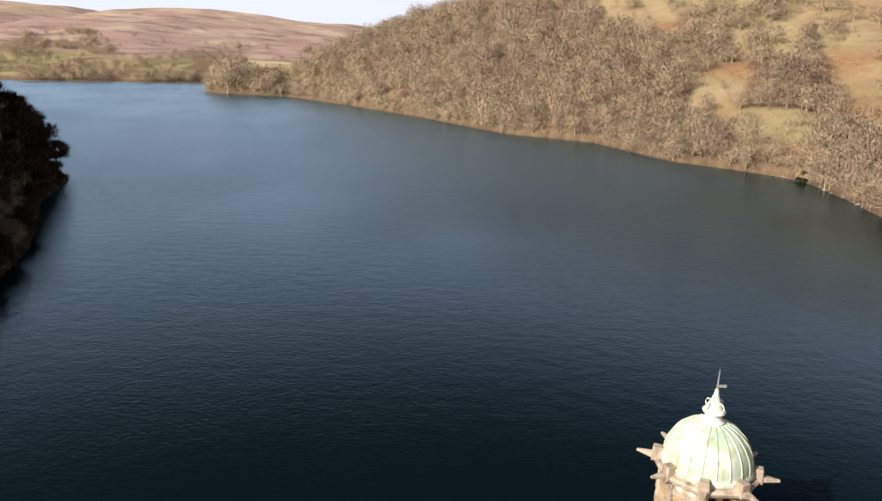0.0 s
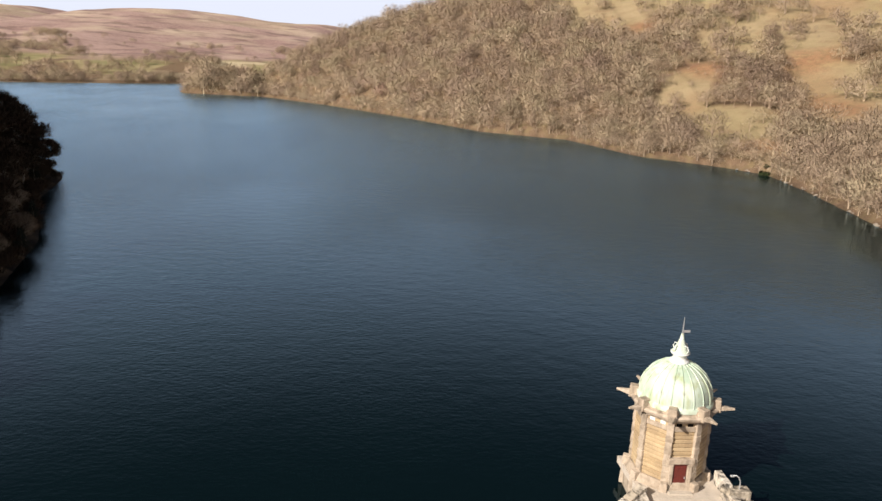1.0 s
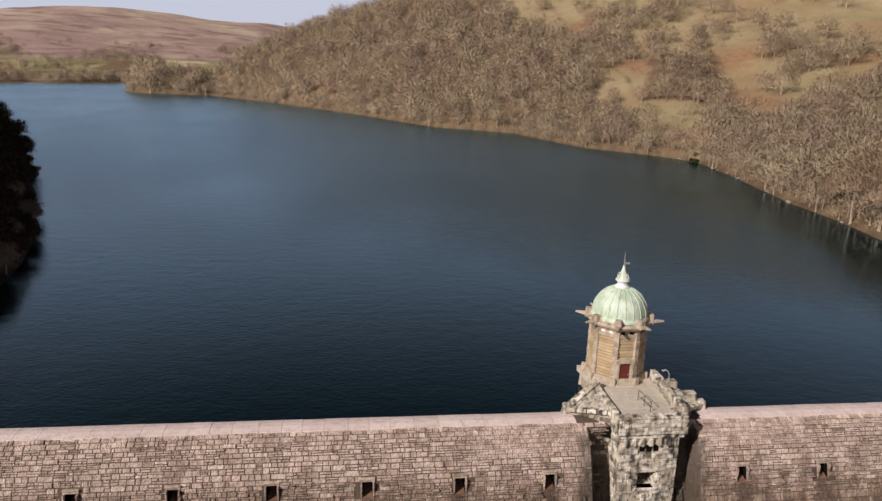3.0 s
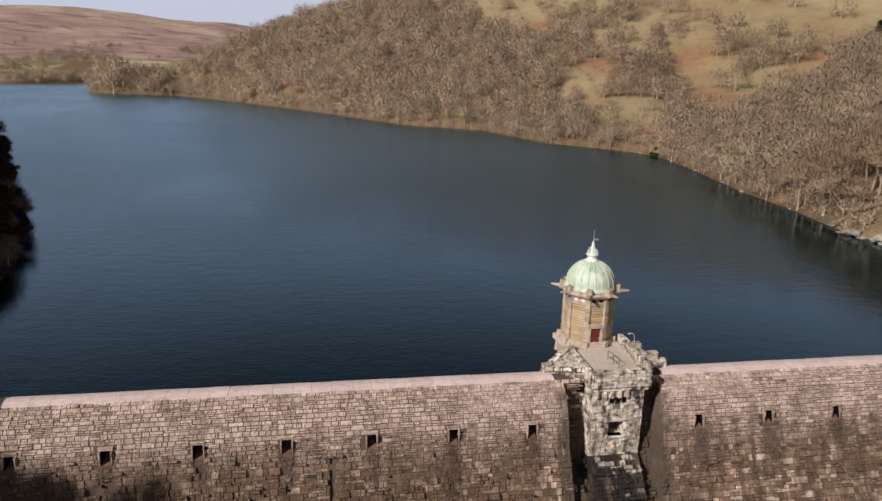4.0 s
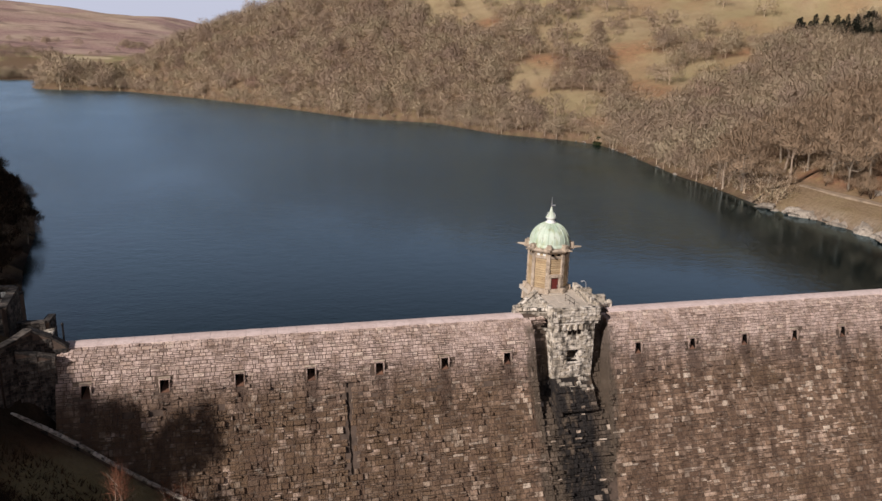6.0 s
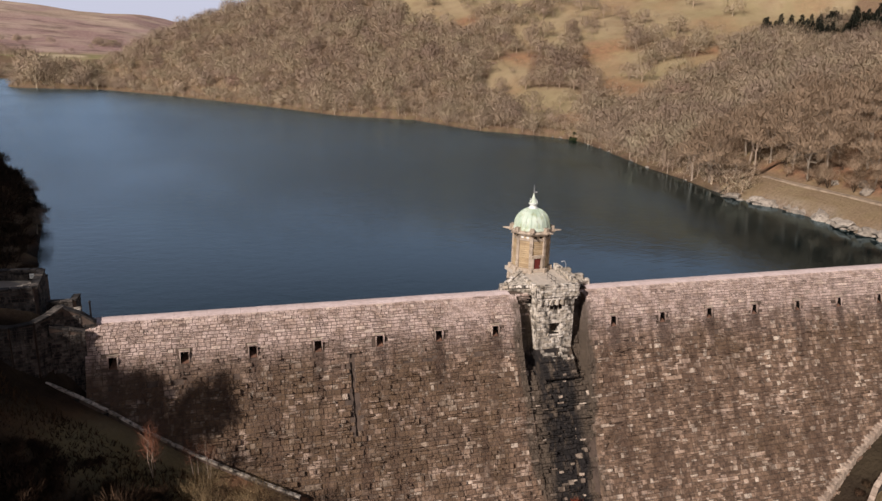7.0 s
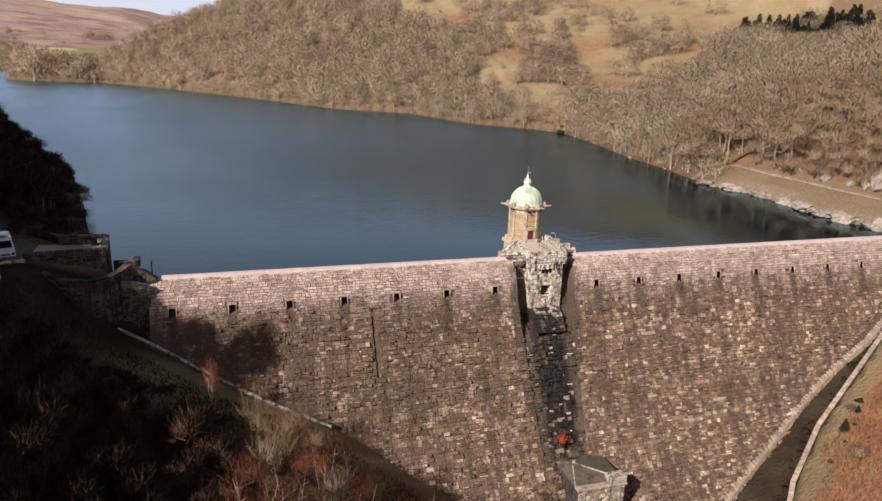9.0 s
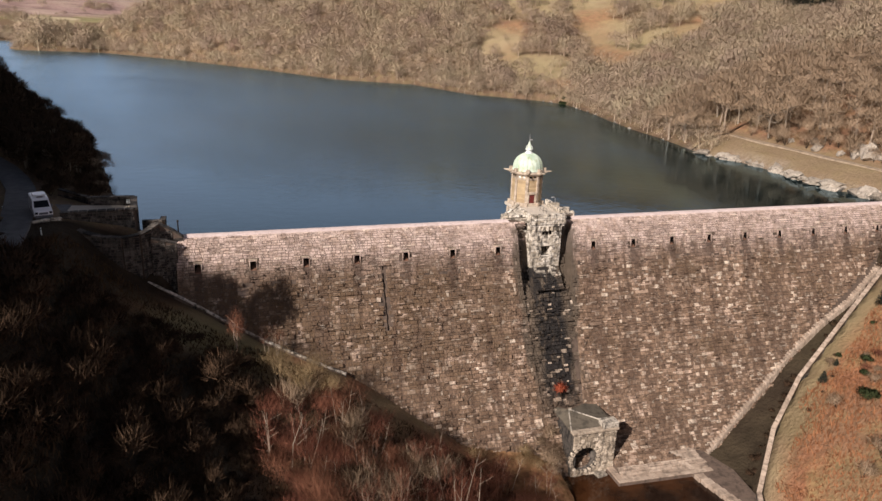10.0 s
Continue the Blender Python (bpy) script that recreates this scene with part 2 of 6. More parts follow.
def plain(name, colour, rough=0.6, metal=0.0, vary=0.25, scale=3.0):
    """A painted or cast surface with slight mottling and grain."""
    n = Nodes(name, rough, metal)
    dark = tuple(c * (1 - vary) for c in colour)
    light = tuple(min(1, c * (1 + vary * 0.6)) for c in colour)
    n.bump(n.noise(scale * 9, 3), 0.25, 0.01)
    n.p.inputs["Specular IOR Level"].default_value = 0.05 if rough > 0.9 else 0.5
    return n.done(n.mix(n.range(n.noise(scale, 5), 0.3, 0.7), dark, light))


def dam_stone():
    n = Nodes("dam_stone", 0.88)
    r = n.math("FRACT", n.math("ADD", n.island, n.object_random))
    col = n.ramp(r, (0.0, (0.14, 0.087, 0.054)), (0.3, (0.25, 0.158, 0.10)), (0.6, (0.34, 0.225, 0.145)), (0.78, (0.41, 0.28, 0.19)), (0.87, (0.52, 0.375, 0.265)), (0.93, (0.70, 0.55, 0.41)), (1.0, (0.86, 0.72, 0.56)))
    col = n.mix(n.range(n.noise(2.2, 6), 0.35, 0.75, 0, 0.35), col, (0.17, 0.12, 0.085))
    z, x = n.axis(2), n.axis(0)
    # pink tinge high up, brown algae in the middle of the face
    col = n.mix(n.math("MULTIPLY", n.range(z, -4.5, 0.3), n.range(n.noise(0.7, 5, None, 0.65), 0.36, 0.62, 0.3, 0.88)), col, (0.74, 0.58, 0.50))
    # dark weathering from stone to stone
    col = n.mix(n.math("MULTIPLY", n.range(n.noise(1.7, 6, None, 0.65), 0.50, 0.64, 0, 0.72), n.range(z, 2.0, -3.0, 0.45, 1.0)), col, (0.075, 0.05, 0.032))
    algae = n.math("MULTIPLY", n.range(n.math("ADD", n.noise(0.22, 7, n.stretch((1.0, 0.6, 0.6)), 0.68), n.range(x, 12.0, -42.0, -0.05, 0.17)), 0.46, 0.60), n.math("MULTIPLY", n.range(z, 0.2, -3.0), n.range(z, -26.0, -15.0, 0.3, 1.0)))
    col = n.mix(n.math("MULTIPLY", algae, 0.78), col, (0.13, 0.08, 0.042))
    # clusters of clean pale stones
    clean = n.math("MULTIPLY", n.range(n.noise(0.36, 5, None, 0.6), 0.55, 0.64), n.math("MULTIPLY", n.range(r, 0.35, 0.6), n.range(z, -1.5, -5.0)))
    col = n.mix(n.math("MULTIPLY", clean, 0.62), col, (0.72, 0.54, 0.41))
    patch = n.range(n.noise(0.55, 5, n.stretch((1.0, 0.45, 0.45))), 0.48, 0.66)
    col = n.mix(n.math("MULTIPLY", patch, n.range(z, 2.5, -1.5, 0.15, 0.45)), col, (0.085, 0.052, 0.034))
    # damp runs down the face
    runs = n.noise(1.0, 4, n.stretch((0.75, 0.05, 0.05)))
    col = n.mix(n.math("MULTIPLY", n.range(runs, 0.50, 0.63), n.range(z, 1.4, -3.0, 0.0, 0.66)), col, (0.105, 0.062, 0.038))
    # stains below the drain holes
    side = n.math("SUBTRACT", n.math("MULTIPLY", n.math("LESS_THAN", x, 0.0), 66.0), 9.0)
    near = n.math("MULTIPLY", n.math("ABSOLUTE", n.math("SUBTRACT", n.math("FRACT", n.math("ADD", n.math("DIVIDE", n.math("ADD", x, side), 8.0), 20.5)), 0.5)), 8.0)
    near = n.math("ADD", near, n.range(n.noise(1.3, 4), 0.3, 0.7, -0.5, 0.5))
    drip = n.math("MULTIPLY", n.range(near, 1.0, 0.45), n.math("MULTIPLY", n.range(z, -0.9, -1.5), n.range(z, -8.0, -2.5)))
    col = n.mix(n.math("MULTIPLY", drip, 0.75), col, (0.075, 0.045, 0.030))
    lichen = n.range(n.noise(1.1, 5), 0.60, 0.72, 0, 0.4)
    col = n.mix(lichen, col, (0.55, 0.48, 0.38))
    # black streak below the gate pier
    edge = n.math("ADD", n.math("ABSOLUTE", n.math("ADD", x, n.range(z, 0, -28, 0.2, 1.4))), n.range(n.noise(0.55, 4, n.stretch((1, 0.3, 0.25))), 0.25, 0.75, -1.5, 1.5))
    wet = n.math("MULTIPLY", n.range(n.math("ADD", edge, n.range(z, -3.0, -24.0, -0.7, 0.9)), 5.7, 4.6), n.math("MULTIPLY", n.range(z, 3.3, 2.4), n.range(z, -27, -19)))
    wet = n.math("MULTIPLY", wet, n.range(r, 0.99, 0.90))
    col = n.mix(n.math("MULTIPLY", wet, 0.84), col, (0.085, 0.066, 0.045))
    slick = n.range(n.noise(1.1, 5, n.stretch((1.0, 0.3, 0.3)), 0.65), 0.37, 0.47)
    slick = n.math("MULTIPLY", n.math("MULTIPLY", slick, n.range(edge, 3.5, 2.0)), n.math("MULTIPLY", n.range(z, -3.0, -4.5), n.range(z, -27, -21)))
    slick = n.math("MULTIPLY", slick, n.range(r, 0.97, 0.85))
    col = n.mix(n.math("MULTIPLY", slick, 0.95), col, (0.010, 0.008, 0.007))
    grain = n.noise(9, 6)
    n.bump(n.math("ADD", grain, n.math("MULTIPLY", n.noise(2.6, 4), 1.6)), 0.95, 0.2)
    return n.done(col, n.range(wet, 0, 1, 0.9, 0.78))


def rough_stone(name, a, b, dark, moss=0.3, patch=1.1):
    n = Nodes(name, 0.9)
    r = n.math("FRACT", n.math("ADD", n.island, n.object_random))
    col = n.mix(r, a, b)
    col = n.mix(n.range(n.noise(patch, 5), 0.46, 0.70, 0, moss * 1.7), col, dark)
    col = n.mix(n.range(n.noise(6, 5), 0.45, 0.8, 0, 0.4), col, tuple(c * 0.6 for c in a))
    col = n.mix(n.range(n.noise(1.3, 4, n.stretch((1, 1, 0.18))), 0.52, 0.66, 0, moss * 1.5), col, tuple(c * 0.5 for c in dark))
    n.bump(n.noise(7, 6), 0.7, 0.08)
    return n.done(col)


def ochre():
    n = Nodes("ochre_sandstone", 0.85)
    col = n.mix(n.object_random, (0.38, 0.27, 0.145), (0.54, 0.41, 0.24))
    col = n.mix(n.range(n.noise(0.8, 5), 0.42, 0.66, 0, 0.65), col, (0.27, 0.19, 0.11))
    col = n.mix(n.range(n.noise(6, 5), 0.4, 0.7, 0, 0.3), col, (0.60, 0.48, 0.30))
    n.bump(n.noise(10, 5), 0.5, 0.04)
    return n.done(col)


def verdigris():
    n = Nodes("verdigris_copper", 0.55)
    col = n.mix(n.range(n.noise(0.7, 5), 0.35, 0.65), (0.42, 0.54, 0.41), (0.62, 0.70, 0.58))
    col = n.mix(n.range(n.noise(1.3, 4, n.stretch((1.6, 1.6, 0.22))), 0.52, 0.68, 0, 0.6), col, (0.36, 0.40, 0.18))
    col = n.mix(n.range(n.noise(2.2, 5, n.stretch((1.0, 1.0, 0.5))), 0.58, 0.74, 0, 0.7), col, (0.19, 0.17, 0.10))
    n.bump(n.noise(14, 3), 0.25, 0.02)
    return n.done(col)


def lake_water():
    n = Nodes("lake_water", 0.06)
    gust = n.noise(0.02, 5, n.stretch((1.0, 0.55, 1.0)))
    small = n.noise(1.4, 3, n.stretch((1.0, 1.7, 1.0)))
    long = n.noise(0.35, 3, n.stretch((1.0, 1.35, 1.0)))
    # calm under the lee of the wooded bank, ruffled in the open
    open_water = n.range(n.math("ADD", n.math("SUBTRACT", n.axis(0), n.math("MULTIPLY", n.axis(1), 0.15)), n.range(n.noise(0.025, 4), 0.3, 0.7, -16.0, 16.0)), 76.0, 46.0)
    h = n.math("ADD", n.math("MULTIPLY", n.math("SUBTRACT", small, 0.5), n.range(gust, 0.35, 0.65, 0.35, 1.2)), n.math("MULTIPLY", n.math("SUBTRACT", long, 0.5), 1.1))
    h = n.math("MULTIPLY", h, n.math("MULTIPLY", n.range(n.axis(1), 20.0, 220.0, 0.24, 1.7), n.range(open_water, 0.0, 1.0, 0.14, 1.0)))
    n.bump(h, 0.5, 0.16)
    normal = n.p.inputs["Normal"].links[0].from_socket
    rough = n.math("ADD", n.range(gust, 0.35, 0.65, 0.02, 0.06), n.math("MULTIPLY", open_water, n.range(n.axis(1), 25.0, 170.0, 0.02, 0.2)))
    fresnel = n.t.nodes.new("ShaderNodeFresnel")
    fresnel.inputs["IOR"].default_value = 1.33
    deep, shine, both = (n.t.nodes.new(k) for k in ("ShaderNodeBsdfDiffuse", "ShaderNodeBsdfGlossy", "ShaderNodeMixShader"))
    n.put(deep.inputs["Color"], n.mix(gust, (0.0010, 0.0038, 0.0042), (0.0019, 0.0070, 0.0073)))
    n.put(shine.inputs["Color"], (0.63, 0.85, 1.0))
    n.put(shine.inputs["Roughness"], rough)
    for k in (fresnel, shine):
        n.t.links.new(normal, k.inputs["Normal"])
    n.t.links.new(fresnel.outputs[0], both.inputs[0])
    n.t.links.new(deep.outputs[0], both.inputs[1])
    n.t.links.new(shine.outputs[0], both.inputs[2])
    n.t.links.new(both.outputs[0], n.t.nodes["Material Output"].inputs["Surface"])
    n.t.nodes.remove(n.p)
    return n.m


def pool_water():
    n = Nodes("peaty_water", 0.05)
    n.p.inputs["IOR"].default_value = 1.33
    n.bump(n.noise(2.0, 3), 0.12, 0.05)
    return n.done(n.mix(n.range(n.noise(0.15, 3), 0.4, 0.6), (0.012, 0.006, 0.004), (0.05, 0.02, 0.008)))


def land():
    n = Nodes("land", 0.95)
    fine, mid, big = n.noise(1.7, 6), n.noise(0.22, 5), n.noise(0.03, 4)
    litter = n.mix(n.range(fine, 0.3, 0.7), (0.14, 0.09, 0.055), (0.24, 0.165, 0.105))
    litter = n.mix(n.range(mid, 0.45, 0.7, 0, 0.6), litter, (0.20, 0.16, 0.075))
    grass = n.mix(n.range(n.math("ADD", n.math("MULTIPLY", mid, 0.6), n.math("MULTIPLY", fine, 0.4)), 0.35, 0.65), (0.27, 0.21, 0.118), (0.38, 0.295, 0.175))
    grass = n.mix(n.range(big, 0.4, 0.65, 0, 0.6), grass, (0.29, 0.24, 0.12))
    grass = n.mix(n.range(n.noise(0.11, 6, None, 0.65), 0.5, 0.66, 0, 0.55), grass, (0.20, 0.13, 0.075))
    bracken = n.mix(n.range(fine, 0.3, 0.7), (0.22, 0.10, 0.055), (0.34, 0.165, 0.092))
    bracken = n.mix(n.range(mid, 0.5, 0.7, 0, 0.7), bracken, (0.34, 0.24, 0.11))
    bracken = n.mix(n.range(n.noise(0.33, 6, None, 0.65), 0.48, 0.62, 0, 0.65), bracken, (0.13, 0.075, 0.038))
    # heather made paler than its own colour: distance haze is put in
    heather = n.mix(n.range(n.math("ADD", n.math("MULTIPLY", mid, 0.5), n.math("MULTIPLY", n.noise(0.012, 5), 0.5)), 0.38, 0.62), (0.27, 0.175, 0.15), (0.42, 0.295, 0.25))
    heather = n.mix(n.range(n.noise(0.009, 6), 0.48, 0.66, 0, 0.6), heather, (0.55, 0.45, 0.32))
    heather = n.mix(n.range(n.noise(0.022, 6, n.stretch((0.6, 1.0, 1.0)), 0.65), 0.50, 0.64, 0, 0.6), heather, (0.12, 0.08, 0.062))
    straw = n.mix(n.range(mid, 0.35, 0.65), (0.44, 0.36, 0.22), (0.55, 0.46, 0.30))
    meadow = n.mix(n.range(n.noise(0.02, 3), 0.42, 0.58), (0.24, 0.215, 0.10), (0.35, 0.295, 0.155))
    rock = n.mix(n.range(n.noise(0.9, 6), 0.35, 0.65), (0.16, 0.14, 0.12), (0.50, 0.45, 0.38))
    col = n.mix(n.attr("grass"), litter, grass)
    col = n.mix(n.attr("bracken"), col, bracken)
    col = n.mix(n.attr("heather"), col, heather)
    col = n.mix(n.attr("straw"), col, straw)
    col = n.mix(n.attr("meadow"), col, meadow)
    col = n.mix(n.attr("rock"), col, rock)
    # near black: mud, and the left slope's shade put into the colour
    col = n.mix(n.attr("mud_and_shade"), col, n.mix(n.range(mid, 0.35, 0.7), (0.012, 0.009, 0.007), (0.042, 0.031, 0.021)))
    n.bump(n.math("ADD", fine, mid), 0.9, 0.5)
    n.p.inputs["Specular IOR Level"].default_value = 0.08
    return n.done(col)


def twigs(name, a, b, c):
    """Bare twigs: two tones from spray to spray, a third from tree to tree."""
    n = Nodes(name, 0.9)
    col = n.mix(n.island, a, b)
    col = n.mix(n.math("MULTIPLY", n.object_random, 0.55), col, c)
    n.p.inputs["Specular IOR Level"].default_value = 0.1
    return n.done(col)


def wood_mass():
    n = Nodes("winter_woodland", 0.9)
    n.p.inputs["Specular IOR Level"].default_value = 0.1
    t = n.attr("tint")
    tree = n.ramp(t, (0.0, (0.22, 0.156, 0.11)), (0.08, (0.31, 0.225, 0.166)), (0.25, (0.38, 0.287, 0.206)), (0.42, (0.48, 0.371, 0.25)), (0.55, (0.44, 0.366, 0.236)), (0.68, (0.37, 0.276, 0.208)), (0.8, (0.49, 0.388, 0.258)), (0.92, (0.39, 0.262, 0.20)), (1.0, (0.48, 0.396, 0.297)))
    return n.done(n.mix(n.math("MULTIPLY", n.island, 0.16), tree, (0.2, 0.15, 0.11)))


STONE = dam_stone()
COPING = rough_stone("pale_coping", (0.66, 0.53, 0.48), (0.74, 0.61, 0.56), (0.42, 0.32, 0.27), 0.15)
RUBBLE = rough_stone("weathered_stone", (0.42, 0.36, 0.27), (0.86, 0.79, 0.67), (0.03, 0.024, 0.017), 0.62, 1.7)
DRESSED = rough_stone("dressed_stone", (0.40, 0.325, 0.24), (0.56, 0.465, 0.355), (0.16, 0.12, 0.082), 0.36, 1.6)
TOESTONE = rough_stone("toe_stone", (0.36, 0.275, 0.205), (0.52, 0.415, 0.32), (0.12, 0.09, 0.062), 0.35)
# stained wall stone, darkened further to carry the shade of the left abutment
GREYWALL = rough_stone("shade_dark_stone", (0.02, 0.017, 0.014), (0.15, 0.128, 0.104), (0.009, 0.0075, 0.006), 0.7, 1.9)
MORTAR = rough_stone("recessed_mortar", (0.10, 0.07, 0.05), (0.15, 0.106, 0.078), (0.06, 0.043, 0.031), 0.4)
HOUSESTONE = rough_stone("valve_house_stone", (0.28, 0.225, 0.16), (0.72, 0.61, 0.47), (0.04, 0.03, 0.02), 0.5, 2.2)
MOTTLED = rough_stone("mottled_stone", (0.20, 0.17, 0.13), (0.60, 0.54, 0.44), (0.03, 0.025, 0.018), 0.5, 2.6)
ROOFSLAB = rough_stone("mossy_roof_slab", (0.10, 0.085, 0.06), (0.15, 0.125, 0.09), (0.05, 0.042, 0.03), 0.4)
SLAB = rough_stone("terrace_slab", (0.50, 0.44, 0.35), (0.58, 0.51, 0.42), (0.32, 0.27, 0.2), 0.08)
OCHRE = ochre()
COPPER = verdigris()
LEAD = plain("white_lead", (0.74, 0.77, 0.72), 0.5, 0.0, 0.12)
REDPAINT = plain("red_paint", (0.12, 0.018, 0.013), 0.45, 0.0, 0.2, 2)
IRON = plain("black_iron", (0.03, 0.028, 0.027), 0.55, 0.6)
GALV = plain("galvanised_steel", (0.52, 0.53, 0.53), 0.45, 0.5)
# near black: the darkness inside openings is put into this colour
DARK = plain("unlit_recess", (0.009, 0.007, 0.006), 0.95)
LAKE = lake_water()
POOL = pool_water()
LAND = land()
ASPHALT = plain("worn_asphalt", (0.12, 0.118, 0.116), 0.9, 0, 0.3, 0.8)
TRACK = plain("gravel_track", (0.32, 0.25, 0.175), 0.95, 0, 0.35, 0.7)
BARK = plain("grey_bark", (0.30, 0.25, 0.19), 0.95, 0, 0.4, 4)
BIRCH = plain("birch_bark", (0.36, 0.28, 0.205), 0.85, 0, 0.4, 5)
TWIG_OAK = twigs("oak_twigs", (0.25, 0.175, 0.115), (0.42, 0.305, 0.198), (0.36, 0.265, 0.172))
TWIG_BIRCH = twigs("birch_twigs", (0.13, 0.045, 0.03), (0.25, 0.095, 0.06), (0.22, 0.11, 0.06))
TWIG_WILLOW = twigs("willow_twigs", (0.26, 0.18, 0.095), (0.43, 0.315, 0.17), (0.35, 0.25, 0.13))
# near-black twigs: shade of the left bank put into scrub and tall-tree colour
TWIG_SCRUB = twigs("shade_dark_twigs", (0.035, 0.023, 0.015), (0.10, 0.058, 0.034), (0.07, 0.05, 0.028))
NEEDLES = twigs("conifer_needles", (0.016, 0.02, 0.014), (0.036, 0.042, 0.028), (0.04, 0.04, 0.028))
DARKSTEM = plain("dark_stem", (0.05, 0.037, 0.027), 0.95, 0, 0.4, 4)
IVY = twigs("holly_leaves", (0.022, 0.03, 0.012), (0.05, 0.062, 0.025), (0.04, 0.05, 0.02))
WOODS = wood_mass()

# ---- ground, lake, pool ----


def ellipse(x, y, cx, cy, rx, ry, soft=0.25):
    d = np.hypot((x - cx) / rx, (y - cy) / ry)
    return 1 - smooth(1 - soft, 1 + soft, d)


# plan outlines of the clearings in the wood: pasture, bracken and the meadow below the ridge
CLEARINGS = (
    ((93, 299), (102, 311), (124, 322), (124, 305), (115, 290), (116, 273), (128, 262), (130, 247), (116, 218), (105, 210), (96, 230), (89, 254), (86, 273), (87, 287)),
    ((156, 304), (168, 314), (182, 307), (180, 290), (192, 277), (194, 258), (219, 267), (215, 253), (198, 232), (170, 214), (156, 216), (145, 208), (134, 211), (125, 210), (124, 223), (140, 252), (148, 285)),
    ((88, 492), (103, 450), (124, 446), (119, 407), (112, 384), (101, 384), (90, 405), (79, 427)),
    ((205, 400), (204, 341), (230, 306), (257, 292), (271, 273), (300, 280), (420, 300), (420, 460), (260, 450)),
    ((109, 224), (105, 202), (100, 194), (92, 177), (96, 184), (96, 202)))


def inside(x, y, outline):
    """Which of the points lie in a plan polygon."""
    hit = np.zeros(np.shape(x), bool)
    for (xa, ya), (xb, yb) in zip(outline, outline[1:] + outline[:1]):
        hit ^= ((ya > y) != (yb > y)) & (x < xa + (y - ya) * (xb - xa) / (yb - ya + 1e-9))
    return hit


def open_land(x, y):
    """Where the right hillside is pasture, with few trees."""
    x, y = x + (vnoise(x, y, 11, 31) - 0.5) * 7, y + (vnoise(x, y, 11, 33) - 0.5) * 7
    m = np.maximum.reduce([inside(x, y, c) * 1.0 for c in CLEARINGS])
    thin = np.maximum.reduce([0.84 * ellipse(x, y, 190, 345, 62, 46), 0.6 * ellipse(x, y, 140, 385, 26, 26), 0.75 * ellipse(x, y, 235, 300, 40, 32), 0.45 * ellipse(x, y, 98, 222, 12, 14)])
    high = smooth(150, 190, x - right_foot(y)) * smooth(325, 350, y)
    return np.maximum(np.maximum(m, thin), 0.8 * high)


def axis(*runs):
    v = [runs[0][0]]
    for a, b, first, last in runs:
        n = 0
        while v[-1] < b - 0.6 * last:
            k = (v[-1] - a) / (b - a)
            v.append(v[-1] + first * (last / first) ** max(k, 0))
    return np.array(v)


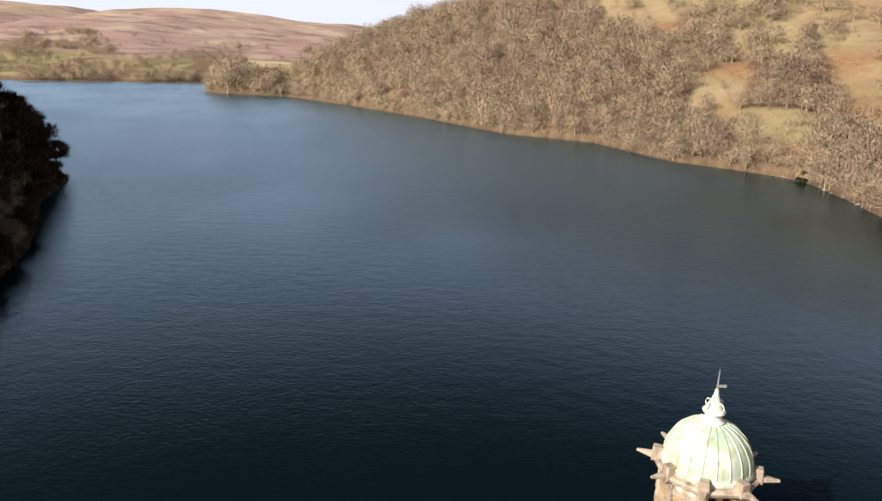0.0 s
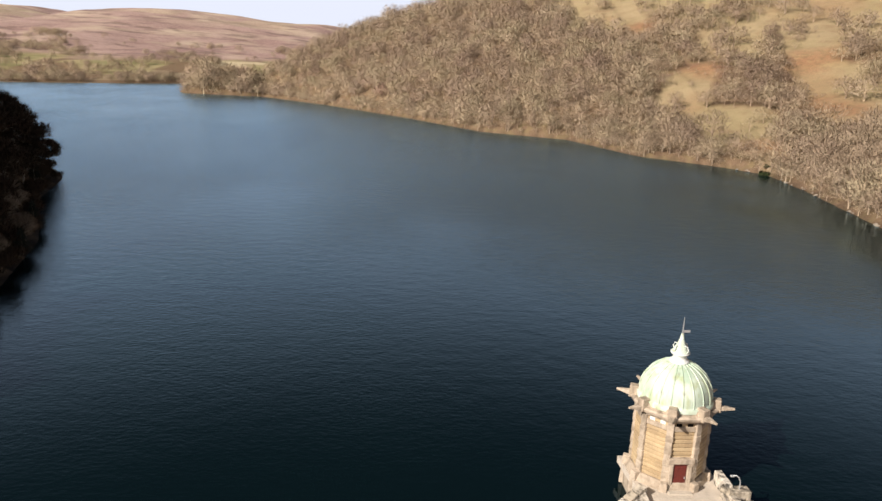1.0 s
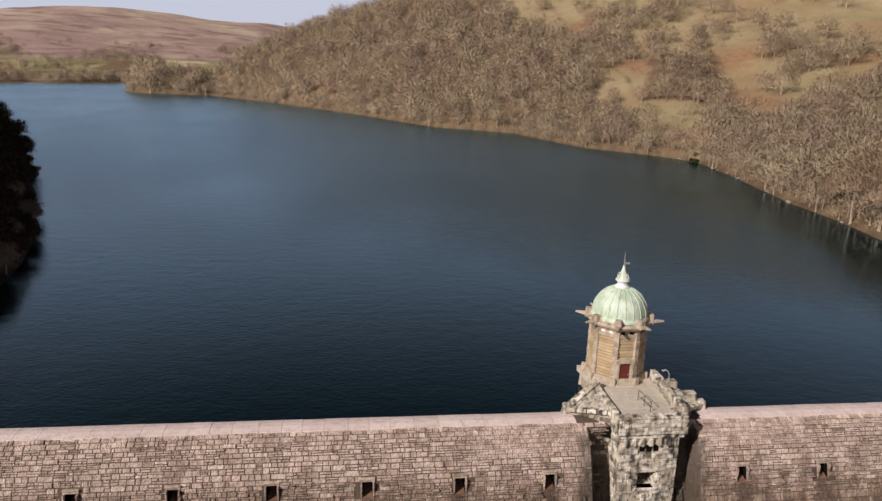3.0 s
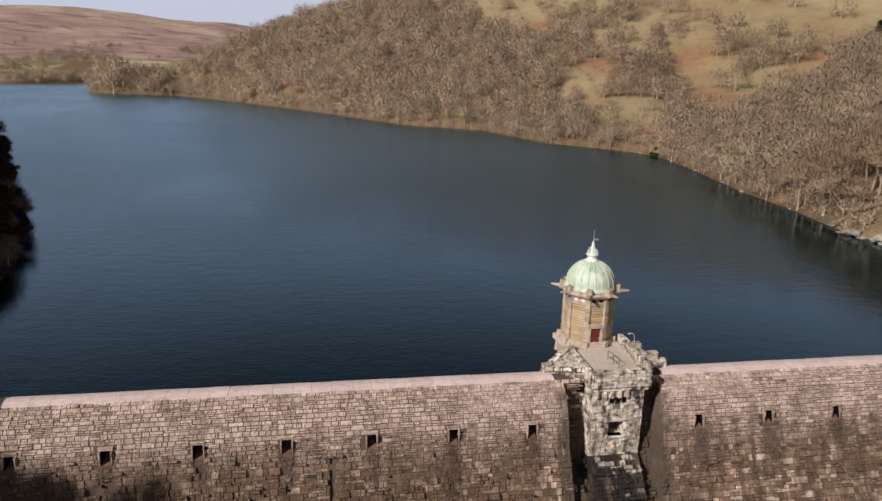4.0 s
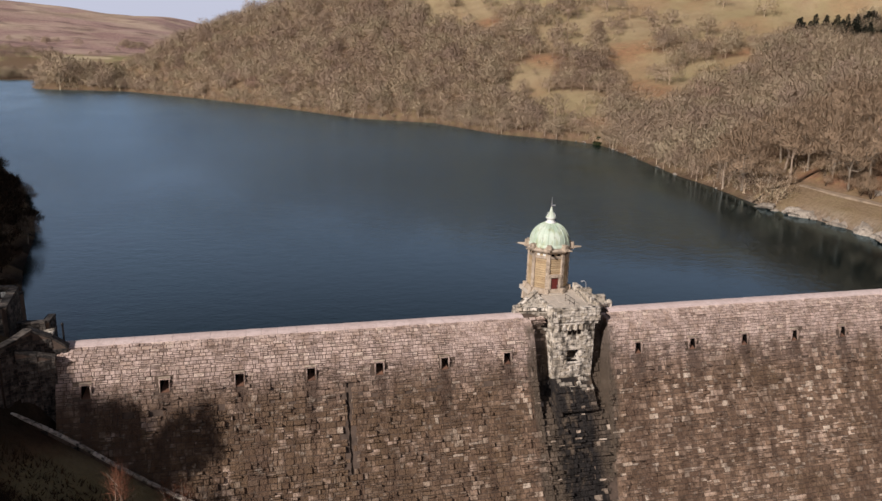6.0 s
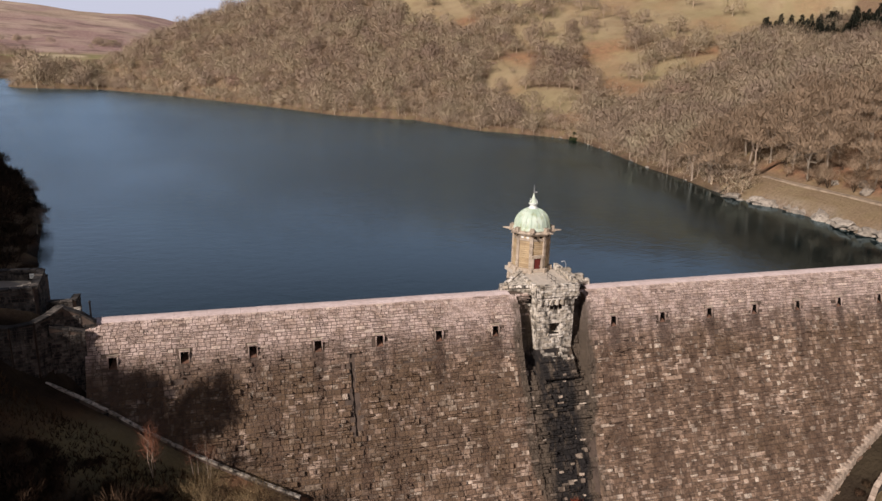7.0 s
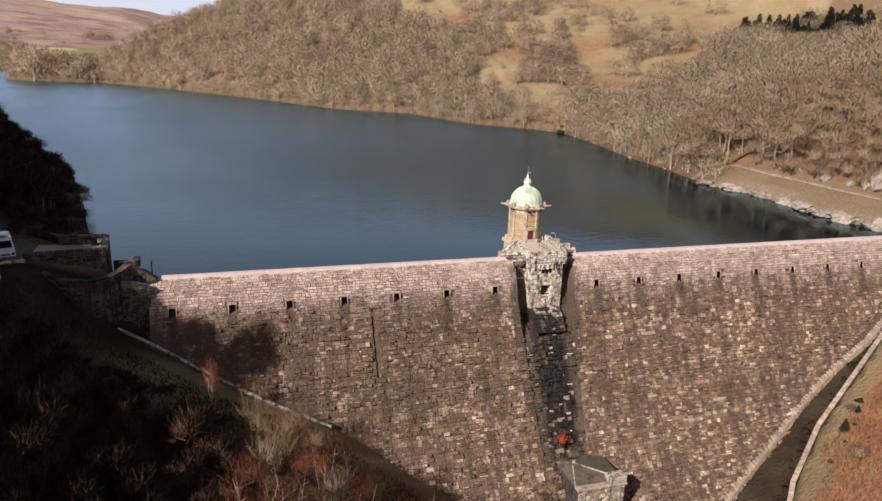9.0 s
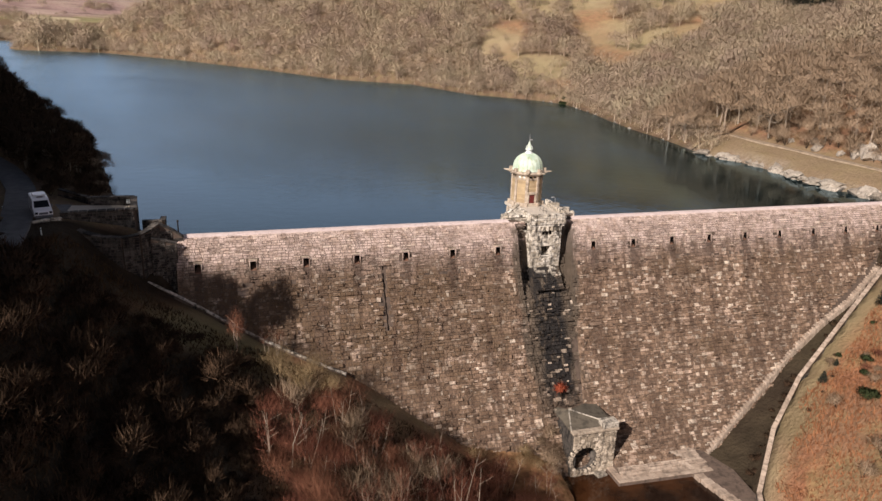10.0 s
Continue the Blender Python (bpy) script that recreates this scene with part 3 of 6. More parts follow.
def build_land():
    xs = np.concatenate([-axis((110, 420, 3.5, 9), (420, 4200, 9, 180))[::-1], axis((-110, 110, 2.0, 2.0))[1:], axis((110, 420, 3.2, 8), (420, 4200, 8, 220))])
    ys = np.concatenate([-axis((70, 300, 2.5, 12), (300, 3000, 12, 250))[::-1], axis((-70, 70, 1.9, 1.9))[1:], axis((70, 330, 3.0, 5), (330, 720, 5, 8), (720, 4300, 8, 120))])
    X, Y = np.meshgrid(xs, ys)
    Z = ground(X, Y)
    ny, nx = X.shape
    me = bpy.data.meshes.new("ground")
    me.vertices.add(nx * ny)
    me.vertices.foreach_set("co", np.stack([X, Y, Z], -1).astype(np.float32).ravel())
    i = (np.arange(ny - 1)[:, None] * nx + np.arange(nx - 1)).ravel()
    quad = np.stack([i, i + 1, i + nx + 1, i + nx], -1).astype(np.int32)
    me.loops.add(quad.size)
    me.loops.foreach_set("vertex_index", quad.ravel())
    me.polygons.add(len(quad))
    me.polygons.foreach_set("loop_start", np.arange(0, quad.size, 4, dtype=np.int32))
    me.polygons.foreach_set("use_smooth", np.ones(len(quad), dtype=bool))
    me.update(calc_edges=True)
    d, f = X - right_foot(Y), Y - far_shore(X)
    down = Y < 3
    wild = fractal(X, Y, 16, 41)
    right = (X > right_shore(Y)) & (Y > 3)
    near_right = right & (Y < 75)
    grass = np.where(right, np.minimum(1, 1.3 * open_land(X, Y)) * smooth(330, 280, d), 0) + 0.35 * near_right * ellipse(d, Y, 6, 32, 8.5, 44) + np.where(down, 0.25 + 0.6 * smooth(0.45, 0.6, wild), 0)
    bracken = np.where(right, 0.3 * open_land(X, Y) * smooth(0.50, 0.72, fractal(X, Y, 30, 47)), 0)
    russet = np.maximum.reduce([0.72 * ellipse(X, Y, q[0], q[1], q[2], q[3], 0.8) for q in ((120, 312, 9, 10), (163, 300, 13, 12), (144, 236, 11, 20), (212, 260, 9, 7), (176, 300, 8, 8), (105, 210, 7, 10), (113, 396, 10, 12), (150, 255, 6, 10))])
    bracken = np.maximum(bracken, russet * np.clip(0.6 + 0.8 * fractal(X, Y, 9, 49), 0, 1) * right)
    away = channel_wall(X)[0] - Y
    bracken = np.maximum(bracken, np.where(down & (X > 20), smooth(2, 7, away + 6 * (wild - 0.5)) * (0.55 + 0.45 * smooth(0.38, 0.5, wild)), 0))
    bracken = np.maximum(bracken, np.where(near_right, 0.6 * smooth(12.5, 14.5, d) * (1 - smooth(35, 60, d)) * smooth(0.3, 0.45, wild), 0))
    bracken = np.maximum(bracken, np.where(down & (X <= 20), 0.8 * smooth(0.5, 0.62, fractal(X, Y, 11, 51)), 0))
    moor = smooth(20, 60, f)
    fields = moor * (1 - smooth(230, 380, f + (vnoise(X, Y, 90, 61) - 0.5) * 120))
    heather = moor * (1 - fields)
    straw = moor * np.maximum(0.45 * smooth(700, 1150, f) * smooth(0.45, 0.7, fractal(X, Y, 120, 63)), fields * smooth(0.60, 0.66, fractal(X, Y, 90, 67)))
    shore = smooth(3.9, 3.0, Z) * smooth(-4, 2, Z - WATER + 2)
    shore = shore * (X > right_shore(Y) - 3) * 0.35 * (Y < 75)
    channel = (X > 20) & (X < 80) & (Y < 1) & (Y > channel_wall(X)[0] - 0.3)
    bracken = np.where(channel, 0, np.maximum(bracken, down * 0.9 * ellipse(X, Y, -22, -23, 10, 6, 0.5)))
    rock = np.maximum(np.where(Y > 3, shore, 0), np.where(near_right, 0.3 * smooth(1.8, 0.4, np.abs(X - right_shore(Y) - 0.4)) * smooth(0.35, 0.6, fractal(X, Y, 6, 53)), 0))
    # last mask: channel and shore mud, plus the left slope's shade painted in
    for name, v in (("grass", np.clip(grass, 0, 1)), ("bracken", bracken), ("heather", heather), ("straw", straw), ("meadow", np.maximum(fields * (1 - straw) * smooth(0.40, 0.46, fractal(X, Y, 60, 69)), np.maximum(0.7 * ellipse(X, Y, -55, -11, 9, 7, 0.5), (down & (X > 20)) * 0.25 * smooth(0.5, 0.62, fractal(X, Y, 10, 59))))), ("rock", rock), ("mud_and_shade", np.where(channel, 0.9, np.maximum(np.where(Z < WATER + 1.2, np.where(X < right_shore(Y) - 6, 1.0, 0.0) * (Y > 3) * (Y < 300), 0), np.maximum(np.where((Y > 70) & (X - right_shore(Y) < 1.2) & (Y < 620), 0.45, 0), np.where(down & (X < 0), 0.93 * smooth(-44, -58, X) * (1 - ellipse(X, Y, -55, -11, 9, 7, 0.5)), 0)))))):
        me.attributes.new(name, "FLOAT", "POINT").data.foreach_set("value", np.broadcast_to(v, X.shape).astype(np.float32).ravel())
    part("ground", me, LAND)
    return me


build_land()
tagged(bpy.data.objects["ground"], "brown winter hillsides, pasture and moorland of a reservoir valley", "ground", kind="structure")


def sheet(name, points, z, material, label):
    bm = bmesh.new()
    bm.faces.new([bm.verts.new((x, y, z)) for x, y in points])
    return tagged(part(name, bm, material), label, "water", kind="structure")


sheet("lake_water", ((-62, 4.6), (82, 4.6), (110, 100), (120, 230), (60, 330), (-90, 560), (-110, 700), (20, 920), (-400, 900), (-980, 760), (-700, 640), (-130, 120), (-75, 20)), WATER,
      LAKE, "dark blue reservoir water ruffled by a light breeze")

# ---- the dam ----
# face of the dam in section: (y, z) from the back of the crest down to the toe
SECTION = ((4.9, 3.42), (4.2, 3.58), (3.4, 3.62), (2.7, 3.52), (1.95, 3.08), (1.15, 2.2), (0.5, 1.1), (0.0, 0.0), (-0.8, -2.7), (-2.4, -6.0), (-4.5, -9.4), (-6.7, -13.0),
           (-10.2, -19.0), (-14.2, -25.0), (-18.0, -30.0), (-21.5, -34.0))
DAM_LEFT, DAM_RIGHT = -60.0, 81.0
_sy, _sz = np.array([p[0] for p in SECTION]), np.array([p[1] for p in SECTION])
_sl = np.concatenate([[0], np.cumsum(np.hypot(np.diff(_sy), np.diff(_sz)))])


def down_face(s):
    """Place (y, z) and outward normal (ny, nz) at s metres along the section."""
    y, z = np.interp(s, _sl, _sy), np.interp(s, _sl, _sz)
    ty, tz = np.interp(s + 0.3, _sl, _sy) - np.interp(s - 0.3, _sl, _sy), np.interp(s + 0.3, _sl, _sz) - np.interp(s - 0.3, _sl, _sz)
    n = np.hypot(ty, tz) + 1e-9
    return y, z, tz / n, -ty / n


def arc_at(z):
    return float(np.interp(-z, -_sz[2:], _sl[2:]))


NICHE_X = [-57 + 8 * i for i in range(7)] + [9 + 8 * i for i in range(9)]
NICHE_TOP, NICHE_FOOT = arc_at(0.05), arc_at(-1.3)
SLOT = (arc_at(3.3), arc_at(-29.0))


def slot_depth(s):
    return np.interp(s, (SLOT[0], SLOT[0] + 1.5, arc_at(-5), arc_at(-8.2), SLOT[1]), (0, 2.4, 2.5, 0.5, 0.0))


def slot_half(s):
    return np.interp(s, SLOT, (5.2, 3.4))


def SLOT_SHIFT(s):
    return np.interp(s, SLOT, (0.0, 1.3))


def recess(x, s):
    """How far the face stands back in the slot below the gate pier."""
    inside = (np.abs(x + SLOT_SHIFT(s)) < slot_half(s)) & (s > SLOT[0])
    return np.where(inside, slot_depth(s), 0.0)


def on_face(x, s, out):
    y, z, ny, nz = down_face(s)
    return np.stack([np.broadcast_to(x, np.shape(y)) + 0 * y, y + ny * out, z + nz * out], -1)


dam = thing("dam", "tall brownish-pink rubble masonry dam with a pale rounded crest", "dam")


def dam_core():
    xs = sorted({DAM_LEFT, DAM_RIGHT, *np.arange(-58, 80, 4.0), *(n + k for n in NICHE_X for k in (-0.45, 0.45)), -5.1, -3.4, 2.2, 5.1} - {n for n in NICHE_X})
    ss = sorted({0.0, float(_sl[-1]), NICHE_TOP, NICHE_FOOT, *np.arange(0.4, _sl[-1], 0.8)})
    verts, index = [], {}

    def vertex(i, j, out):
        key = (i, j, out)
        if key not in index:
            index[key] = len(verts)
            verts.append(on_face(xs[i], ss[j], out))
        return index[key]

    faces = []
    for i in range(len(xs) - 1):
        xm = (xs[i] + xs[i + 1]) / 2
        for j in range(len(ss) - 1):
            sm = (ss[j] + ss[j + 1]) / 2
            if NICHE_TOP <= sm <= NICHE_FOOT and any(abs(xm - n) < 0.4 for n in NICHE_X):
                continue
            if abs(xm + float(SLOT_SHIFT(sm))) < float(slot_half(sm)) + 0.1 and sm > SLOT[0]:
                continue
            faces.append((vertex(i, j, 0), vertex(i, j + 1, 0), vertex(i + 1, j + 1, 0), vertex(i + 1, j, 0)))
    # back and ends
    n = len(verts)
    back = [(DAM_LEFT, 4.9, 3.42), (DAM_RIGHT, 4.9, 3.42), (DAM_RIGHT, 6.5, -34), (DAM_LEFT, 6.5, -34)]
    verts += [Vector(p) for p in back]
    faces.append((n, n + 1, n + 2, n + 3))
    for x in (DAM_LEFT, DAM_RIGHT):
        m = len(verts)
        verts += [on_face(x, s, 0) for s in ss] + [(x, 6.5, -34)]
        faces.append(tuple(range(m, len(verts))))
    return part("core", mesh_of("core", verts, faces), MORTAR, dam)


dam_core()


def slot_lining():
    """The sunk channel below the gate pier: its back and its two cheeks."""
    bm = bmesh.new()
    rows = []
    for s in np.linspace(SLOT[0], _sl[-1] - 0.5, 60):
        h = float(slot_half(s))
        out = -float(slot_depth(s))
        h0 = float(SLOT_SHIFT(s))
        rows.append([bm.verts.new(on_face(x - h0, s, o)) for x, o in ((-h - 1.5, -0.04), (-h, 0.03), (-h, out), (h, out), (h, 0.03), (h + 1.5, -0.04))])
    for a, b in zip(rows, rows[1:]):
        for k in range(5):
            bm.faces.new((a[k], b[k], b[k + 1], a[k + 1]))
    part("slot_lining", bm, STONE, dam)


slot_lining()


SILL = rough_stone("iron_stained_stone", (0.15, 0.075, 0.045), (0.22, 0.115, 0.07), (0.06, 0.03, 0.02), 0.3)


def niche(x):
    """A square-headed drain hole with a stone surround."""
    yt, zt = down_face(NICHE_TOP)[:2]
    yb, zb = down_face(NICHE_FOOT)[:2]
    bm = bmesh.new()
    f = [bm.verts.new(p) for p in ((x - 0.45, yt, zt), (x + 0.45, yt, zt), (x + 0.45, yb, zb), (x - 0.45, yb, zb))]
    b = [bm.verts.new((v.co.x, 2.2, v.co.z)) for v in f]
    for i in range(4):
        bm.faces.new((f[i], f[(i + 1) % 4], b[(i + 1) % 4], b[i]))
    bm.faces.new(b)
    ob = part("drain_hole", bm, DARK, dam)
    bm = bmesh.new()
    box(bm, x - 0.62, x + 0.62, yt - 0.08, yt + 0.3, zt, zt + 0.18)
    box(bm, x - 0.58, x - 0.46, yb - 0.03, yt + 0.3, zb, zt)
    box(bm, x + 0.46, x + 0.58, yb - 0.03, yt + 0.3, zb, zt)
    part("surround", bm, STONE, ob)
    part("lintel", boxed(x - 0.66, x + 0.66, yt - 0.13, yt + 0.28, zt + 0.18, zt + 0.33, 0.03), DRESSED, ob)
    bm = bmesh.new()
    v = [bm.verts.new(p) for p in ((x - 0.44, yb - 0.05, zb), (x + 0.44, yb - 0.05, zb), (x + 0.30, 2.1, zb + 1.0), (x - 0.12, 2.1, zb + 1.0), (x - 0.44, 2.1, zb), (x + 0.44, 2.1, zb))]
    for f in ((0, 1, 2, 3), (0, 3, 4), (1, 5, 2)):
        bm.faces.new([v[i] for i in f])
    part("stained_sill", bm, SILL, ob)


for _x in NICHE_X:
    niche(_x)


def block_mesh(name, material, inset=0.06):
    """One cut stone, a unit wide and high, its face towards -y."""
    k = inset
    v = [(-0.5, 0.6, -0.5), (0.5, 0.6, -0.5), (0.5, 0.6, 0.5), (-0.5, 0.6, 0.5), (-0.5, 0, -0.5), (0.5, 0, -0.5), (0.5, 0, 0.5), (-0.5, 0, 0.5),
         (-0.5 + k, -1, -0.5 + k), (0.5 - k, -1, -0.5 + k), (0.5 - k, -1, 0.5 - k), (-0.5 + k, -1, 0.5 - k)]
    f = [(8, 9, 10, 11)]
    for a in (0, 4):
        f += [(a, a + 1, a + 5, a + 4), (a + 1, a + 2, a + 6, a + 5), (a + 2, a + 3, a + 7, a + 6), (a + 3, a, a + 4, a + 7)]
    return mesh_of(name, v, f, material)


def snecked(rng, x, s, w, h):
    """Splits one bay of a course into stones of uneven size: (x0, x1, s0, s1)."""
    r = rng.random()
    rows = [(s, s + h)]
    if r > 0.62:
        k = rng.uniform(0.38, 0.62)
        rows = [(s, s + h * k), (s + h * k, s + h)]
        if r > 0.95:
            rows = [(s, s + h * 0.3), (s + h * 0.3, s + h * 0.64), (s + h * 0.64, s + h)]
    out = []
    for a, b in rows:
        n = 1 if w < 0.75 or rng.random() < 0.5 else 2
        cuts = np.sort(rng.uniform(0.15, 0.85, n - 1))
        cuts = np.concatenate([[0], cuts, [1]])
        out += [(x + w * p, x + w * q, a, b) for p, q in zip(cuts, cuts[1:]) if q - p > 0.12]
    return out


def face_stones():
    rng = np.random.default_rng(7)
    single = [block_mesh("stone", STONE, k) for k in (0.05, 0.07, 0.09)]
    made = 0
    rows = []
    s = arc_at(3.5)
    while s < _sl[-1] - 0.9:
        h = rng.uniform(0.36, 0.54) if s < arc_at(-2) else rng.uniform(0.46, 0.76)
        x = DAM_LEFT
        while x < DAM_RIGHT - 0.3:
            w = min(rng.uniform(0.45, 1.35), DAM_RIGHT - x)
            rows += snecked(rng, x, s, w, h)
            x += w
        s += h
    c = np.array(rows)
    xm, sm = (c[:, 0] + c[:, 1]) / 2, (c[:, 2] + c[:, 3]) / 2
    wide = (c[:, 1] - c[:, 0]) / 2
    zm = down_face(sm)[1]
    keep = ground(xm, np.full(len(xm), -16.0)) - 3.0 < zm
    for n in NICHE_X:
        keep &= ~((np.abs(xm - n) < 0.40 + wide) & (c[:, 2] < NICHE_FOOT - 0.05) & (c[:, 3] > NICHE_TOP - 0.2))
    half = slot_half(sm)
    off = np.abs(xm + SLOT_SHIFT(sm))
    slot = sm + 0.3 > SLOT[0]
    side = np.sign(xm + SLOT_SHIFT(sm))
    edge = side * half - SLOT_SHIFT(sm)
    outer, inner = slot & (off >= half), slot & (off < half)
    c[:, 0] = np.where(outer & (side > 0), np.maximum(c[:, 0], edge), np.where(inner & (side < 0), np.maximum(c[:, 0], edge + 0.02), c[:, 0]))
    c[:, 1] = np.where(outer & (side < 0), np.minimum(c[:, 1], edge), np.where(inner & (side > 0), np.minimum(c[:, 1], edge - 0.02), c[:, 1]))
    keep &= c[:, 1] - c[:, 0] > 0.1
    # a groove down the face, and a course of putlog holes
    keep &= ~((np.abs(xm + 28.9) < 0.12 + wide) & (zm < -1.9) & (zm > -11.0))
    keep &= ~((np.abs(zm + 3.4) < 0.22) & (rng.random(len(zm)) < 0.35) & (wide < 0.45))
    keep &= ~(slot & (off < half) & (sm < arc_at(-3.5)) & (np.abs(xm) < 3.0))
    c, xm, sm, zm = c[keep], xm[keep], sm[keep], zm[keep]
    proud = rng.uniform(0.02, 0.17, len(c)) + np.where(rng.random(len(c)) < np.interp(zm, (-14, -6, -2, 0), (0.22, 0.2, 0.12, 0.03)), rng.uniform(0.12, 0.3, len(c)), 0)
    proud = proud + np.where((off[keep] < half[keep] - 0.3) & (zm < -6) & (rng.random(len(c)) < 0.5), rng.uniform(0.1, 0.45, len(c)), 0)
    proud = proud * np.interp(zm, (-6, -2, 1), (1.25, 1.0, 0.45))
    base = -recess(xm, sm)
    near = np.flatnonzero((np.abs(xm) < 16) & (zm > 0.1) & (base == 0))[:300]
    joined = np.ones(len(c), bool)
    joined[near] = False
    for k in near:
        y, z, ny, nz = (float(v) for v in down_face(sm[k]))
        ob = new("stone", single[made % 3])
        ob.parent = dam
        ob.matrix_basis = Matrix.Translation((xm[k], y, z)) @ Matrix.Rotation(-math.atan2(nz, -ny), 4, "X") @ Matrix.Diagonal((c[k, 1] - c[k, 0] - 0.03, proud[k], c[k, 3] - c[k, 2] - 0.03, 1))
        made += 1
    c, base, proud = c[joined], base[joined], proud[joined]
    n = len(c)
    g = 0.017
    X = np.stack([c[:, 0] + g, c[:, 1] - g, c[:, 1] - g, c[:, 0] + g], 1) + rng.uniform(-0.02, 0.02, (n, 4))
    S = np.stack([c[:, 2] + g, c[:, 2] + g, c[:, 3] - g, c[:, 3] - g], 1) + rng.uniform(-0.015, 0.015, (n, 4))
    k = rng.uniform(0.015, 0.04, (n, 1))
    Xi, Si = X + k * np.array([1, -1, -1, 1]), S + k * np.array([1, 1, -1, -1])
    low = on_face(X, S, base[:, None] - 0.05)
    top = on_face(Xi, Si, base[:, None] + proud[:, None] * rng.uniform(0.6, 1.15, (n, 4)))
    v = np.concatenate([low, top], 1).reshape(-1, 3)
    pattern = np.array([(4, 7, 6, 5), (0, 4, 5, 1), (1, 5, 6, 2), (2, 6, 7, 3), (3, 7, 4, 0)])
    f = (np.arange(n)[:, None, None] * 8 + pattern).reshape(-1, 4)
    tagged(part("masonry", mesh_of("masonry", v, f), STONE, dam), kind="stuff")


def crest_coping():
    rng = np.random.default_rng(3)
    x = DAM_LEFT
    while x < DAM_RIGHT - 0.1:
        w = min(rng.uniform(1.7, 2.3), DAM_RIGHT - x)
        if not -6.6 < x + w / 2 < 6.6:
            bm = bmesh.new()
            r = []
            up = rng.uniform(0.05, 0.085)
            for s in (0.0, 0.05, 0.8, 1.5, 2.25, 2.35):
                o = -0.05 if s in (0.0, 2.35) else up
                r.append([bm.verts.new(on_face(xx, s, o)) for xx in (x + 0.012, x + w - 0.012)])
            for a, b in zip(r, r[1:]):
                bm.faces.new((a[0], b[0], b[1], a[1]))
            for k in (0, 1):
                bm.faces.new([q[k] for q in r])
            part("coping_stone", bm, COPING, dam)
        x += w


face_stones()
crest_coping()


def groove():
    bm = bmesh.new()
    rows = [[bm.verts.new(on_face(-28.9 + k + 0.03 * math.sin(2.3 * s), s, 0.012)) for k in (-0.12 - 0.05 * math.sin(5.1 * s), 0.1 + 0.05 * math.cos(3.7 * s))] for s in np.linspace(arc_at(-1.9), arc_at(-11.0), 30)]
    for a, b in zip(rows, rows[1:]):
        bm.faces.new((a[0], b[0], b[1], a[1]))
    part("drain_groove", bm, DARK, dam)


groove()

# ---- gate pier and domed tower on the crest ----
TX, TY = 0.2, 10.4              # the tower's axis
TERRACE = 4.75


def stones_over(origin, u, v, width, height, rng, row=(0.3, 0.5), wide=(0.4, 1.1), proud=(0.02, 0.10), skip=None):
    """Rough stones laid over a rectangle: origin at its foot, u along, v up."""
    o, u, v = Vector(origin), Vector(u).normalized(), Vector(v).normalized()
    n = u.cross(v)
    verts, faces = [], []
    z = 0.0
    while z < height - 0.05:
        h = min(rng.uniform(*row), height - z)
        x = -rng.uniform(0, 0.4)
        while x < width:
            w = rng.uniform(*wide)
            a, b = max(x, 0), min(x + w, width)
            x += w
            if b - a < 0.12 or (skip and skip((a + b) / 2, z + h / 2)):
                continue
            p, k = rng.uniform(*proud), 0.05
            m = len(verts)
            for q, i in ((-0.04, 0.012), (p, k)):
                for uu, vv in ((a + i, z + i), (b - i, z + i), (b - i, z + h - i), (a + i, z + h - i)):
                    verts.append(o + u * uu + v * vv + n * q)
            faces += [(m + 4, m + 5, m + 6, m + 7), (m, m + 1, m + 5, m + 4), (m + 1, m + 2, m + 6, m + 5), (m + 2, m + 3, m + 7, m + 6), (m + 3, m, m + 4, m + 7)]
        z += h
    return verts, faces


def merged(*pairs):
    V, F = [], []
    for v, f in pairs:
        n = len(V)
        V += v
        F += [tuple(i + n for i in q) for q in f]
    return V, F


